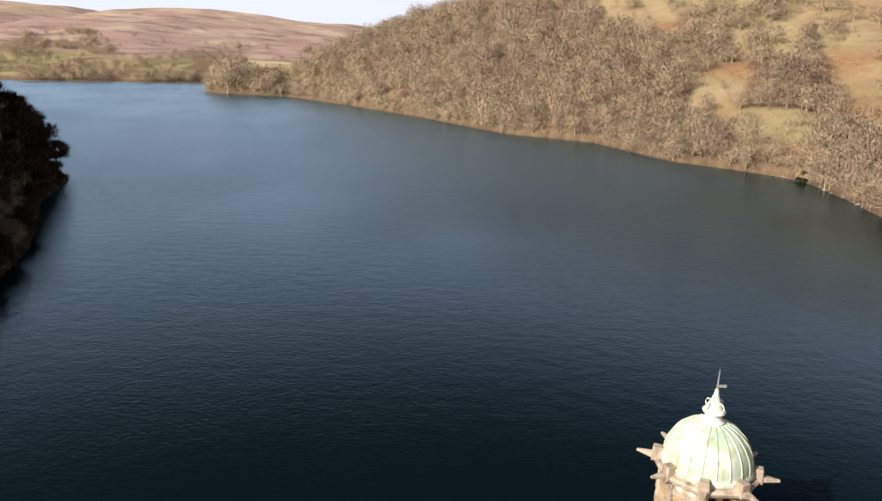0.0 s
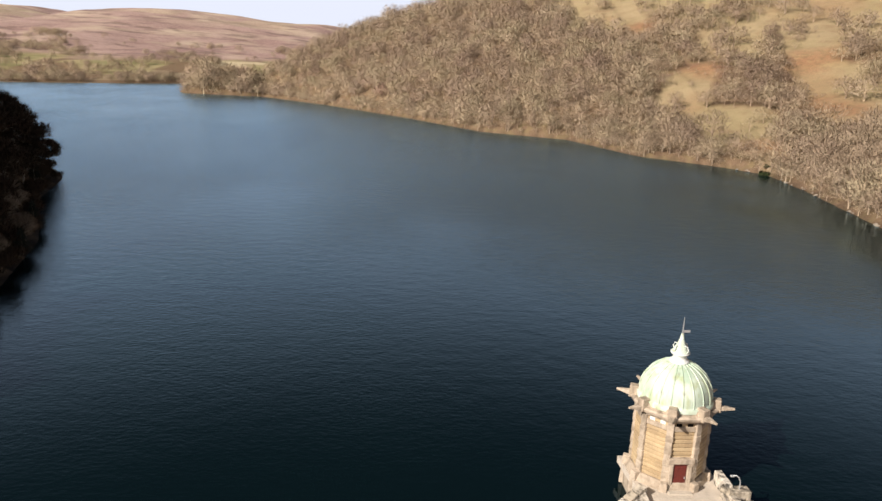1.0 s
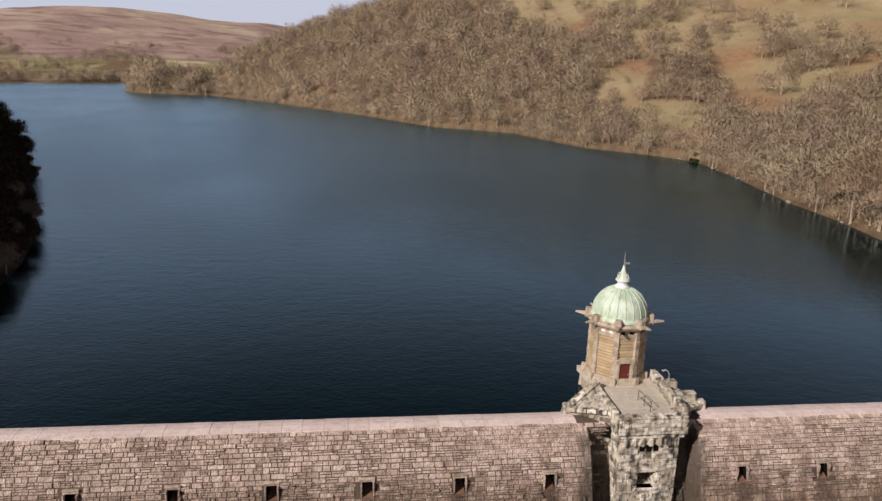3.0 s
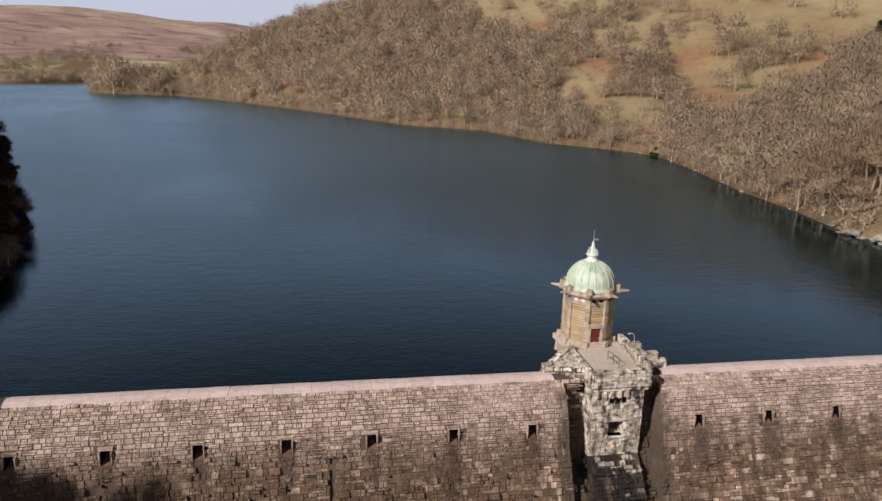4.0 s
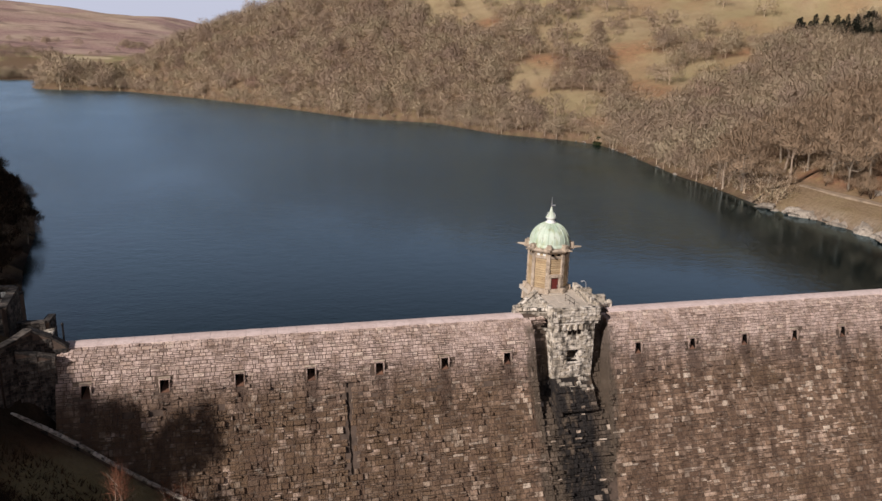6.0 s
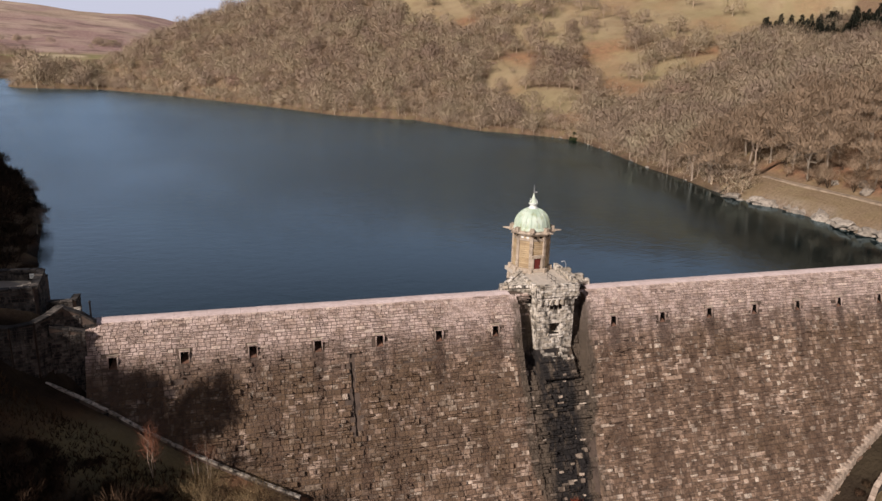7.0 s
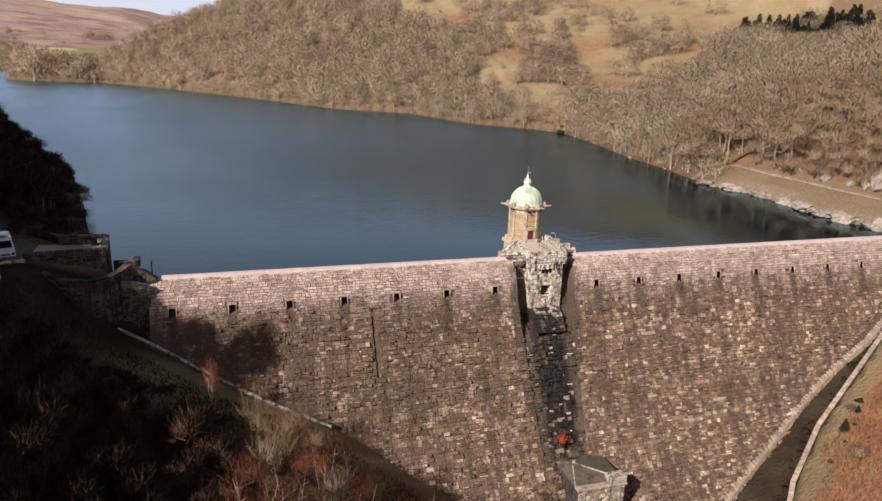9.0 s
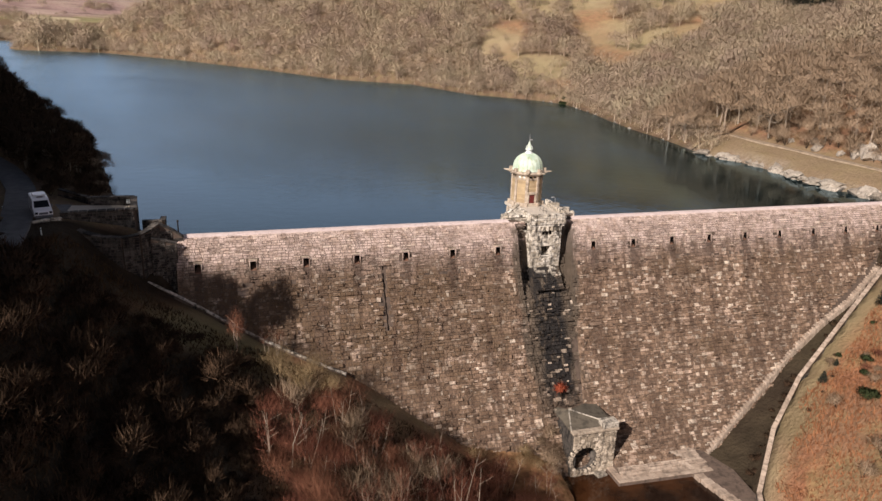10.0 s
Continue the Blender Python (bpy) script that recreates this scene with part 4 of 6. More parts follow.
def gate_pier():
    pier = thing("gate_pier", "weathered pale stone gate pier with a terrace on the dam crest", "pier", (TX, 0, 0))
    rng = np.random.default_rng(11)
    # shaft with a window opening
    W, F = 2.75, 0.55
    for x0, x1, z0, z1 in ((-W, -0.8, -4.3, 3.4), (0.8, W, -4.3, 3.4), (-0.8, 0.8, -4.3, -2.1), (-0.8, 0.8, -0.45, 3.4)):
        part("shaft_block", boxed(x0, x1, F, 4.4, z0, z1), RUBBLE, pier)
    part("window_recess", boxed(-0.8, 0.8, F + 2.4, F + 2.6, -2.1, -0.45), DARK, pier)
    part("window_sill", boxed(-1.0, 1.0, F - 0.22, F + 0.65, -2.35, -2.1, 0.03), RUBBLE, pier)
    part("lintel", boxed(-1.1, 1.1, F - 0.16, F + 0.65, -0.45, -0.1, 0.03), RUBBLE, pier)
    hole = lambda x, z: (abs(x - W) < 1.0 and 2.0 < z < 4.1) or (abs(x - W) < 1.0 and 5.85 < z < 6.7)
    for x in (-0.65, 0.0, 0.65):
        # flat dark panels painted for the unlit inside of the slots
        part("slot_window", boxed(x - 0.24, x + 0.24, F - 0.02, F + 0.1, 1.6, 2.3), DARK, pier)
    tagged(part("stonework", mesh_of("stonework", *merged(
        stones_over((-W, F, -4.3), (1, 0, 0), (0, 0, 1), 2 * W, 7.7, rng, (0.3, 0.55), (0.35, 1.1), (0.02, 0.2), hole),
        stones_over((-W, 4.4, -4.3), (0, -1, 0), (0, 0, 1), 3.85, 7.7, rng),
        stones_over((W, F, -4.3), (0, 1, 0), (0, 0, 1), 3.85, 7.7, rng))), RUBBLE, pier), kind="stuff")
    # battered foot in the sunk channel
    bm = bmesh.new()
    lo = [bm.verts.new(p) for p in ((-2.8, -3.35, -7.2), (2.3, -3.35, -7.2), (2.3, 1.0, -7.2), (-2.8, 1.0, -7.2))]
    hi = [bm.verts.new(p) for p in ((-W, F, -4.3), (W, F, -4.3), (W, 4.4, -4.3), (-W, 4.4, -4.3))]
    for i in range(4):
        bm.faces.new((lo[i], lo[(i + 1) % 4], hi[(i + 1) % 4], hi[i]))
    bt = part("batter", bm, STONE, pier)
    tagged(part("stonework", mesh_of("stonework", *stones_over((-2.8, -3.35, -7.2), (1, 0, 0), (0, 3.9, 2.9), 5.1, 3.4, rng, (0.3, 0.55), (0.35, 1.0), (0.03, 0.4))), STONE, bt), kind="stuff")
    tagged(part("stonework", mesh_of("stonework", *stones_over((-2.7, -1.2, -5.6), (1, 0, 0), (0, 3.9, 2.9), 5.2, 2.0, rng, (0.35, 0.6), (0.5, 1.2), (0.05, 0.45), lambda u, v: (u * 7.3 + v * 3.1) % 1.0 < 0.4)), MOTTLED, bt), kind="stuff")
    # corbel table and heavy cornice
    for i in range(7):
        x = -2.4 + i * 0.8
        part("corbel", boxed(x - 0.17, x + 0.17, F - 0.42, F + 0.1, 2.3, 3.05, 0.05), RUBBLE, pier)
    for k, (z0, z1, o) in enumerate(((3.05, 3.5, 0.32), (3.5, 4.1, 0.45), (4.1, 4.6, 0.38))):
        part("cornice_course", boxed(-W - o, W + o, F - o, 5.0, z0, z1 - 0.015, 0.05), RUBBLE, pier)
    tagged(part("cornice_masonry", mesh_of("cornice_masonry", *merged(
        stones_over((-W - 0.45, F - 0.45, 3.5), (1, 0, 0), (0, 0, 1), 2 * W + 0.9, 1.5, rng, (0.3, 0.42), (0.5, 1.2), (0.0, 0.14)),
        stones_over((-W - 0.45, 4.6, 3.5), (0, -1, 0), (0, 0, 1), 4.35, 1.5, rng, (0.3, 0.42), (0.5, 1.2), (0.0, 0.12)),
        stones_over((W + 0.45, F - 0.45, 3.5), (0, 1, 0), (0, 0, 1), 4.35, 1.5, rng, (0.3, 0.42), (0.5, 1.2), (0.0, 0.12)))), RUBBLE, pier), kind="stuff")
    # terrace between pier and tower
    part("terrace", prism(((-2.5, 0.45), (2.5, 0.45), (3.3, 3.2), (3.6, 12.5), (-3.2, 12.5), (-2.7, 3.2)), 4.2, TERRACE), SLAB, pier)
    for j in range(5):
        for i in range(4):
            x, y = -2.2 + i * 1.45 + 0.3 * (j % 2), 1.35 + j * 1.3
            if x + 1.4 < 3.3:
                part("paving_slab", boxed(x, x + 1.4, y, y + 1.25, TERRACE - 0.05, TERRACE + 0.03, 0.012), SLAB, pier)
    for i in range(5):
        part("front_coping", boxed(-W - 0.47 + i * 1.29, -W + 0.80 + i * 1.29, F - 0.5, F + 0.35, 4.98, 5.22, 0.05), RUBBLE, pier)
    # two winged shoulders that roof the passage ends beside the pier
    for side in (-1, 1):
        tip, root = (6.6 * side, 4.6), (2.9 * side, 7.0)
        front = (2.6 * side, 2.0)
        pts = [tip, root, front] if side > 0 else [tip, front, root]
        bm = bmesh.new()
        lo = [bm.verts.new((p[0] - 0.5 * side * (p is tip), p[1], 2.2 if p is tip else 1.5)) for p in pts]
        mid = [bm.verts.new((*p, 3.75)) for p in pts]
        hi = [bm.verts.new((*p, 3.9 if p is tip else (5.4 if p is root else 4.6))) for p in pts]
        for a, b in ((lo, mid), (mid, hi)):
            for i in range(3):
                bm.faces.new((a[i], a[(i + 1) % 3], b[(i + 1) % 3], b[i]))
        bm.faces.new(hi)
        bm.faces.new(lo[::-1])
        bmesh.ops.recalc_face_normals(bm, faces=bm.faces[:])
        sh = part("shoulder", bm, MOTTLED, pier)
        ax = Vector((tip[0] - front[0], tip[1] - front[1], 0))
        o = Vector((*front, 1.7)) if side > 0 else Vector((*tip, 1.9))
        tagged(part("stonework", mesh_of("stonework", *stones_over(o, ax if side > 0 else -ax, (0, 0, 1), ax.length, 2.1, rng, (0.28, 0.42), (0.4, 0.9), (0.03, 0.2),
                                                                 lambda u, v: abs(u - ax.length * (0.22 if side > 0 else 0.78)) < 0.55 and 0.2 < v < 1.6)), MOTTLED, sh), kind="stuff")
        c = Vector(front).lerp(Vector(tip), 0.22)
        q = math.atan2(ax.y, ax.x)
        # flat panel in near black paints the unlit passage
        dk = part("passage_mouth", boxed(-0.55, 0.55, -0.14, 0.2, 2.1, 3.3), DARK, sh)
        dk.matrix_basis = Matrix.Translation((c.x, c.y, 0)) @ Matrix.Rotation(q if side > 0 else q + math.pi, 4, "Z")
        # sloping copings of the shoulder, stone by stone
        for a, b, za, zb in ((front, tip, 4.65, 3.95), (root, tip, 5.45, 3.95)):
            A, B = Vector((*a, za)), Vector((*b, zb))
            n = 5
            for i in range(n):
                p, r = A.lerp(B, i / n), A.lerp(B, (i + 1) / n - 0.02)
                d = r - p
                st = part("coping_stone", boxed(0, d.length, -0.36, 0.36, -0.12, 0.24, 0.04), RUBBLE, sh)
                st.matrix_basis = Matrix.Translation(p) @ d.to_track_quat("X", "Z").to_matrix().to_4x4()
        part("tip_block", boxed(tip[0] - 0.45, tip[0] + 0.45, tip[1] - 0.45, tip[1] + 0.45, 3.0, 4.5, 0.12, 0.08), RUBBLE, sh)
    # outer footing that carries the shoulders over the crest
    part("footing", prism(((-3.0, 4.0), (3.0, 4.0), (6.6, 4.9), (3.6, 8.0), (3.6, 14.0), (-3.6, 14.0), (-3.6, 8.0), (-6.6, 4.9)), -8.0, 2.4), RUBBLE, pier)
    # parapets of the terrace, stepping down towards the front
    for side in (-1, 1):
        for i in range(7):
            y0 = 1.5 + i * 1.05
            x = 3.55 - 0.02 * i if side > 0 else -3.0
            if side < 0 and i > 4:
                continue
            z = TERRACE + (0.6 + (0.45 if i >= 5 else 0.1 * (i % 2)) if side > 0 else 0.4)
            part("parapet_stone", boxed(x - 0.28, x + 0.28, y0, y0 + 1.03, TERRACE - 0.9, z, 0.05), RUBBLE, pier)
    part("parapet_cap", boxed(3.3, 4.9, 6.2, 7.1, TERRACE - 1.6, TERRACE + 0.85, 0.06), RUBBLE, pier)
    part("parapet_cap", boxed(3.9, 6.2, 4.7, 5.5, TERRACE - 1.8, TERRACE + 0.35, 0.06), RUBBLE, pier)
    return pier


def handrail():
    rail = thing("handrail", "short grey iron handrail beside the terrace steps", "handrail")
    P = ((0.55, 1.9), (0.45, 3.1), (0.35, 4.3))
    for x, y in P:
        bm = bmesh.new()
        tube(bm, ((x, y, TERRACE - 0.02), (x, y, TERRACE + 1.05)), 0.03, 6)
        part("post", bm, IRON, rail)
    for h in (0.5, 1.03):
        bm = bmesh.new()
        tube(bm, [(x, y, TERRACE + h) for x, y in P], 0.025, 6)
        part("bar", bm, IRON, rail)


def tower():
    tw = thing("valve_tower", "octagonal ochre sandstone tower with a green copper dome", "tower", (TX, TY, 0))
    R = 2.85                                   # circumradius of the body
    foot, head = TERRACE - 0.1, 10.25
    phase = math.pi / 8
    ap = R * math.cos(phase)
    half = R * math.sin(phase)
    part("core", turned(((0, 3), (R - 0.28, 3), (R - 0.28, head), (0, head)), 8, phase, False), DRESSED, tw)
    plinth = part("plinth", turned(((0, 1.5), (R + 0.4, 1.5), (R + 0.4, foot + 0.15), (R + 0.2, foot + 0.5), (R + 0.02, foot + 0.7), (0, foot + 0.75)), 8, phase, False), DRESSED, tw)
    rng = np.random.default_rng(5)
    for k in range(8):
        a = -math.pi / 2 + k * math.pi / 4     # k = 0 faces the terrace
        m = Matrix.Rotation(a + math.pi / 2, 4, "Z")
        wall = part("wall_panel", boxed(-half + 0.3, half - 0.3, -ap + 0.16, -ap + 0.5, foot, head), OCHRE, tw)
        wall.matrix_basis = m
        n = 13
        for i in range(n):
            z0 = foot + 0.72 + i * (head - 0.75 - foot - 0.72) / n
            z1 = z0 + (head - 0.75 - foot - 0.72) / n - 0.04
            if k == 0 and z0 < foot + 2.75:
                continue
            c = part("stone_course", boxed(-half + 0.3, half - 0.3, -ap + 0.09 - rng.uniform(0, 0.03), -ap + 0.3, z0, z1, 0.03), OCHRE, wall)
        # frieze with two slots of light
        part("frieze", boxed(-half + 0.28, half - 0.28, -ap + 0.02, -ap + 0.3, head - 0.72, head - 0.34, 0.02), DRESSED, wall)
        for sx in (-0.42, 0.42):
            part("vent_slot", boxed(sx - 0.2, sx + 0.2, -ap + 0.1, -ap + 0.3, head - 0.34, head - 0.02), LEAD if k == 7 else DARK, wall)
        # pilaster on the corner
        pil = part("pilaster", boxed(-0.25, 0.25, -0.16, 0.35, foot, head, 0.04), DRESSED, tw)
        pil.matrix_basis = Matrix.Rotation(a + math.pi / 2 + math.pi / 8, 4, "Z") @ Matrix.Translation((0, -R + 0.18, 0))
        for j in range(5):
            q = part("quoin", boxed(-0.28, 0.28, -0.2, 0.2, foot + 0.1 + j * 0.98, foot + 0.62 + j * 0.98, 0.04), DRESSED, pil)
        # buttress foot and water spout
        bt = part("buttress_foot", boxed(-0.38, 0.38, -0.5, 0.3, foot - 1.6, foot + 0.8, 0.05, 0.12), DRESSED, tw)
        bt.matrix_basis = Matrix.Rotation(a + math.pi / 2 + math.pi / 8, 4, "Z") @ Matrix.Translation((0, -R - 0.05, 0))
        sp = part("water_spout", boxed(-0.19, 0.19, -1.05, 0.5, 0, 0.34, 0.04), DRESSED, tw)
        for v in sp.data.vertices:
            if v.co.y < -0.8:
                v.co.x, v.co.z = v.co.x * 0.4, v.co.z * 0.4 + 0.18
            elif v.co.y > 0.3:
                v.co.x, v.co.z = v.co.x * 1.9, v.co.z * 1.35 - 0.1
        sp.matrix_basis = Matrix.Rotation(a + math.pi / 2 + math.pi / 8, 4, "Z") @ Matrix.Translation((0, -R - 0.42, head + 0.42))
        bk = part("parapet_block", boxed(-0.36, 0.36, -0.5, 0.42, head + 0.3, head + 1.25, 0.05, 0.05), DRESSED, tw)
        bk.matrix_basis = Matrix.Rotation(a + math.pi / 2 + math.pi / 8, 4, "Z") @ Matrix.Translation((0, -R - 0.02, 0))
    # doorway facing the terrace
    door = part("door", boxed(-0.52, 0.52, -ap + 0.02, -ap + 0.12, foot + 0.12, foot + 2.2, 0.015), REDPAINT, tw, "red painted timber door")
    for sx in (-0.26, 0.26):
        for z0 in (0.35, 1.3):
            part("panel", boxed(sx - 0.18, sx + 0.18, -ap - 0.01, -ap + 0.05, foot + z0, foot + z0 + 0.7, 0.02), REDPAINT, door)
    part("door_handle", boxed(0.38, 0.44, -ap - 0.05, -ap + 0.04, foot + 1.05, foot + 1.2), GALV, door)
    for sx in (-1, 1):
        part("door_jamb", boxed(0.54 * sx - 0.16 + 0.16 * sx, 0.54 * sx + 0.16 + 0.16 * sx, -ap - 0.14, -ap + 0.3, foot, foot + 2.3, 0.03), DRESSED, tw)
    part("door_lintel", boxed(-1.0, 1.0, -ap - 0.18, -ap + 0.3, foot + 2.3, foot + 2.75, 0.04), DRESSED, tw)
    part("doorstep", boxed(-0.9, 0.9, -ap - 0.8, -ap + 0.1, TERRACE - 0.02, TERRACE + 0.14, 0.03), SLAB, tw)
    # cornice, blocking course, dome
    part("cornice", turned(((0, head), (R + 0.05, head), (R + 0.12, head + 0.12), (R + 0.42, head + 0.3), (R + 0.5, head + 0.5), (R + 0.34, head + 0.62), (0, head + 0.62)), 8, phase, False), DRESSED, tw)
    part("blocking_course", turned(((R + 0.1, head + 0.6), (R + 0.1, head + 1.0), (R - 0.35, head + 1.02), (R - 0.35, head + 0.6)), 8, phase, False), DRESSED, tw)
    part("gutter", turned(((0, head + 0.66), (R - 0.3, head + 0.66), (0, head + 0.7)), 8, phase, False), SLAB, tw)
    DR, base, tall = 2.68, head + 1.1, 2.72
    prof = [(DR + 0.12, base - 0.35), (DR + 0.14, base - 0.05), (DR, base)]
    prof += [(DR * math.cos(u), base + tall * math.sin(u)) for u in np.linspace(0.04, 1.36, 14)]
    dome = part("dome", turned(prof, 48), COPPER, tw, "pale green verdigris copper dome with standing seams")
    for k in range(20):
        bm = bmesh.new()
        tube(bm, [((DR + 0.02) * math.cos(u), 0, base + (tall + 0.02) * math.sin(u)) for u in np.linspace(0, 1.36, 10)], 0.045, 5)
        rb = part("seam", bm, COPPER, dome)
        rb.matrix_basis = Matrix.Rotation(2 * math.pi * (k + 0.5) / 20, 4, "Z")
    top = base + tall * math.sin(1.36)
    part("lantern", turned(((0.62, top - 0.12), (0.74, top), (0.7, top + 0.12), (0.52, top + 0.2), (0.5, top + 0.5), (0.66, top + 0.62), (0.72, top + 0.74), (0.5, top + 0.84), (0, top + 0.86)), 20), LEAD, tw, "white lead-clad lantern")
    part("lantern_cap", turned(((0.66, top + 0.8), (0.5, top + 0.98), (0.46, top + 1.12), (0.3, top + 1.42), (0.16, top + 1.8), (0.09, top + 2.2), (0, top + 2.25)), 20), COPPER, tw)
    for k in range(4):
        bm = bmesh.new()
        a = k * math.pi / 2 + 0.5
        tube(bm, [(r * math.cos(a), r * math.sin(a), top + h) for r, h in ((0.6, 0.8), (0.72, 1.05), (0.6, 1.3), (0.36, 1.32))], 0.04, 5)
        part("scroll", bm, LEAD, tw)
    bm = bmesh.new()
    tube(bm, ((0, 0, top + 2.1), (0, 0, top + 3.5)), [0.06, 0.02], 6)
    fin = part("finial", bm, GALV, tw)
    bm = bmesh.new()
    box(bm, 0.02, 0.55, -0.012, 0.012, top + 2.28, top + 2.46)
    part("weather_vane", bm, GALV, fin)
    return tw


gate_pier()
handrail()
tower()


def swan_lamp():
    lamp = thing("swan_neck_post", "pale galvanised swan-neck post on the terrace parapet", "lamp post", (4.3, 6.6, TERRACE + 0.85))
    bm = bmesh.new()
    tube(bm, ((0, 0, -0.05), (0, 0, 0.6), (-0.1, 0.05, 0.9), (-0.3, 0.12, 1.05), (-0.5, 0.2, 1.0)), 0.045, 7)
    part("pole", bm, GALV, lamp)
    part("lamp_head", boxed(-0.7, -0.42, 0.1, 0.3, 0.9, 1.02, 0.03), GALV, lamp)


swan_lamp()

# ---- trees ----


def crown(rng, lobes, n, length, width, loose=0.7, lift=0.5, fill=0.45, shell=False, ruffle=0.22):
    """n slim sprays spread over the lobes (x, y, z, radius, squash) of a crown."""
    lobes = np.array(lobes, float)
    weight = lobes[:, 3] ** 2
    k = rng.choice(len(lobes), n, p=weight / weight.sum())
    d = rng.normal(size=(n, 3))
    d /= np.linalg.norm(d, axis=1)[:, None]
    d[:, 2] = np.where(d[:, 2] < -0.35, -d[:, 2], d[:, 2])
    r = lobes[k, 3] * rng.uniform(0, 1, n) ** fill
    p = lobes[k, :3] + d * r[:, None] * np.stack([np.ones(n), np.ones(n), lobes[k, 4]], -1)
    g = 0.6 * d + rng.normal(size=(n, 3)) * loose * 0.6
    g[:, 2] += lift
    if shell:
        g = rng.normal(size=(n, 3))
        g -= (g * d).sum(1)[:, None] * d
        g = g + 0.35 * d + np.array([0, 0, 0.3])
    g /= np.linalg.norm(g, axis=1)[:, None]
    m = d + rng.normal(size=(n, 3)) * loose
    side = np.cross(g, m)
    side /= np.linalg.norm(side, axis=1)[:, None] + 1e-9
    le, wi = rng.uniform(*length, n)[:, None], rng.uniform(*width, n)[:, None]
    tri = np.stack([p - side * wi / 2, p + side * wi / 2, p + g * le], 1)
    mid = np.array([0, 0, lobes[:, 2].min() * 0.8])
    whole = p - mid
    whole /= np.linalg.norm(whole, axis=1)[:, None] + 1e-9
    face = 0.45 * d + 0.6 * whole + rng.normal(size=(n, 3)) * ruffle + np.array([0, 0, 0.15])
    return tri, face / np.linalg.norm(face, axis=1)[:, None]


def soft_mesh(name, made, material):
    return quads_mesh(name, made[0], material, made[1])


def broad_lobes(rng, height, radius, count=8, low=0.42):
    out = [(0, 0, height * 0.72, radius * 0.62, 0.8)]
    for i in range(count):
        a = 2 * math.pi * (i + rng.uniform(-0.3, 0.3)) / count
        r = radius * rng.uniform(0.42, 0.68)
        out.append((r * math.cos(a), r * math.sin(a), height * rng.uniform(low + 0.06, 0.76), radius * rng.uniform(0.34, 0.5), rng.uniform(0.7, 0.95)))
    return out


def trunk_mesh(name, rng, height, lobes, girth, material, lean=0.05, forks=3):
    bm = bmesh.new()
    top = Vector((rng.normal() * lean * height, rng.normal() * lean * height, height * 0.62))
    mid = top * 0.5 + Vector((rng.normal(), rng.normal(), 0)) * lean * height * 0.4
    tube(bm, ((0, 0, -0.8), (0, 0, 0.3), mid, top), [girth * 1.5, girth, girth * 0.75, girth * 0.4], 6)
    for x, y, z, r, q in lobes:
        end = Vector((x, y, z))
        start = mid.lerp(top, rng.uniform(0, 0.8))
        bend = start.lerp(end, 0.5) + Vector((0, 0, -0.08 * height * rng.random()))
        tube(bm, (start, bend, end), [girth * 0.42, girth * 0.26, girth * 0.1], 4)
        for k in range(forks):
            e = end + Vector(rng.normal(size=3)) * r * 0.55 + Vector((0, 0, r * 0.35))
            tube(bm, (bend.lerp(end, 0.5 + 0.15 * k), e), [girth * 0.16, girth * 0.05], 3)
    me = bpy.data.meshes.new(name)
    bm.to_mesh(me)
    bm.free()
    me.materials.append(material)
    return me


def broad_kind(seed, height, radius, sprays, bark, twig, girth=0.28, length=(0.7, 1.5), width=(0.05, 0.11), low=0.42, count=8, lean=0.05, lift=0.5):
    rng = np.random.default_rng(seed)
    lobes = broad_lobes(rng, height, radius, count, low)
    return (trunk_mesh("trunk", rng, height, lobes, girth, bark, lean), soft_mesh("crown", crown(rng, lobes, sprays, length, width, lift=lift), twig))


def conifer_kind(seed, height, radius):
    rng = np.random.default_rng(seed)
    bm = bmesh.new()
    tube(bm, ((0, 0, -0.6), (0, 0, height * 0.5), (0, 0, height * 0.97)), [0.26, 0.17, 0.03], 6)
    me = bpy.data.meshes.new("trunk")
    bm.to_mesh(me)
    bm.free()
    me.materials.append(BARK)
    n = 1500
    u = rng.uniform(0, 1, n) ** 0.7
    z = height * (1 - u * 0.9)
    a = rng.uniform(0, 2 * math.pi, n)
    r = radius * (u * 0.95 + 0.04) * rng.uniform(0.25, 1.0, n) * (0.82 + 0.18 * np.sin(z * 3.1 + a))
    p = np.stack([r * np.cos(a), r * np.sin(a), z], -1)
    g = np.stack([np.cos(a), np.sin(a), rng.uniform(-0.55, 0.1, n)], -1) + rng.normal(size=(n, 3)) * 0.3
    side = np.cross(g, rng.normal(size=(n, 3)) * 0.4 + np.array([0, 0, 1]))
    side /= np.linalg.norm(side, axis=1)[:, None]
    le, wi = rng.uniform(0.6, 1.3, n)[:, None], rng.uniform(0.25, 0.5, n)[:, None]
    return (me, quads_mesh("crown", np.stack([p - side * wi / 2, p + side * wi / 2, p + g * le * 0.8], 1), NEEDLES))


def bush_kind(seed, height, radius, sprays, twig, width=(0.04, 0.09), length=(0.5, 1.1), bark=None):
    rng = np.random.default_rng(seed)
    lobes = [(rng.uniform(-0.5, 0.5) * radius, rng.uniform(-0.5, 0.5) * radius, height * rng.uniform(0.3, 0.6), radius * rng.uniform(0.4, 0.62), height / radius * 0.7) for _ in range(6)]
    bm = bmesh.new()
    for x, y, z, r, q in lobes:
        tube(bm, ((0, 0, -0.3), (x * 0.5, y * 0.5, z * 0.6), (x, y, z * 1.3)), [0.06, 0.045, 0.015], 4)
    me = bpy.data.meshes.new("stem")
    bm.to_mesh(me)
    bm.free()
    me.materials.append(bark or DARKSTEM)
    return (me, soft_mesh("crown", crown(rng, lobes, sprays, length, width, loose=0.8, lift=0.8), twig))


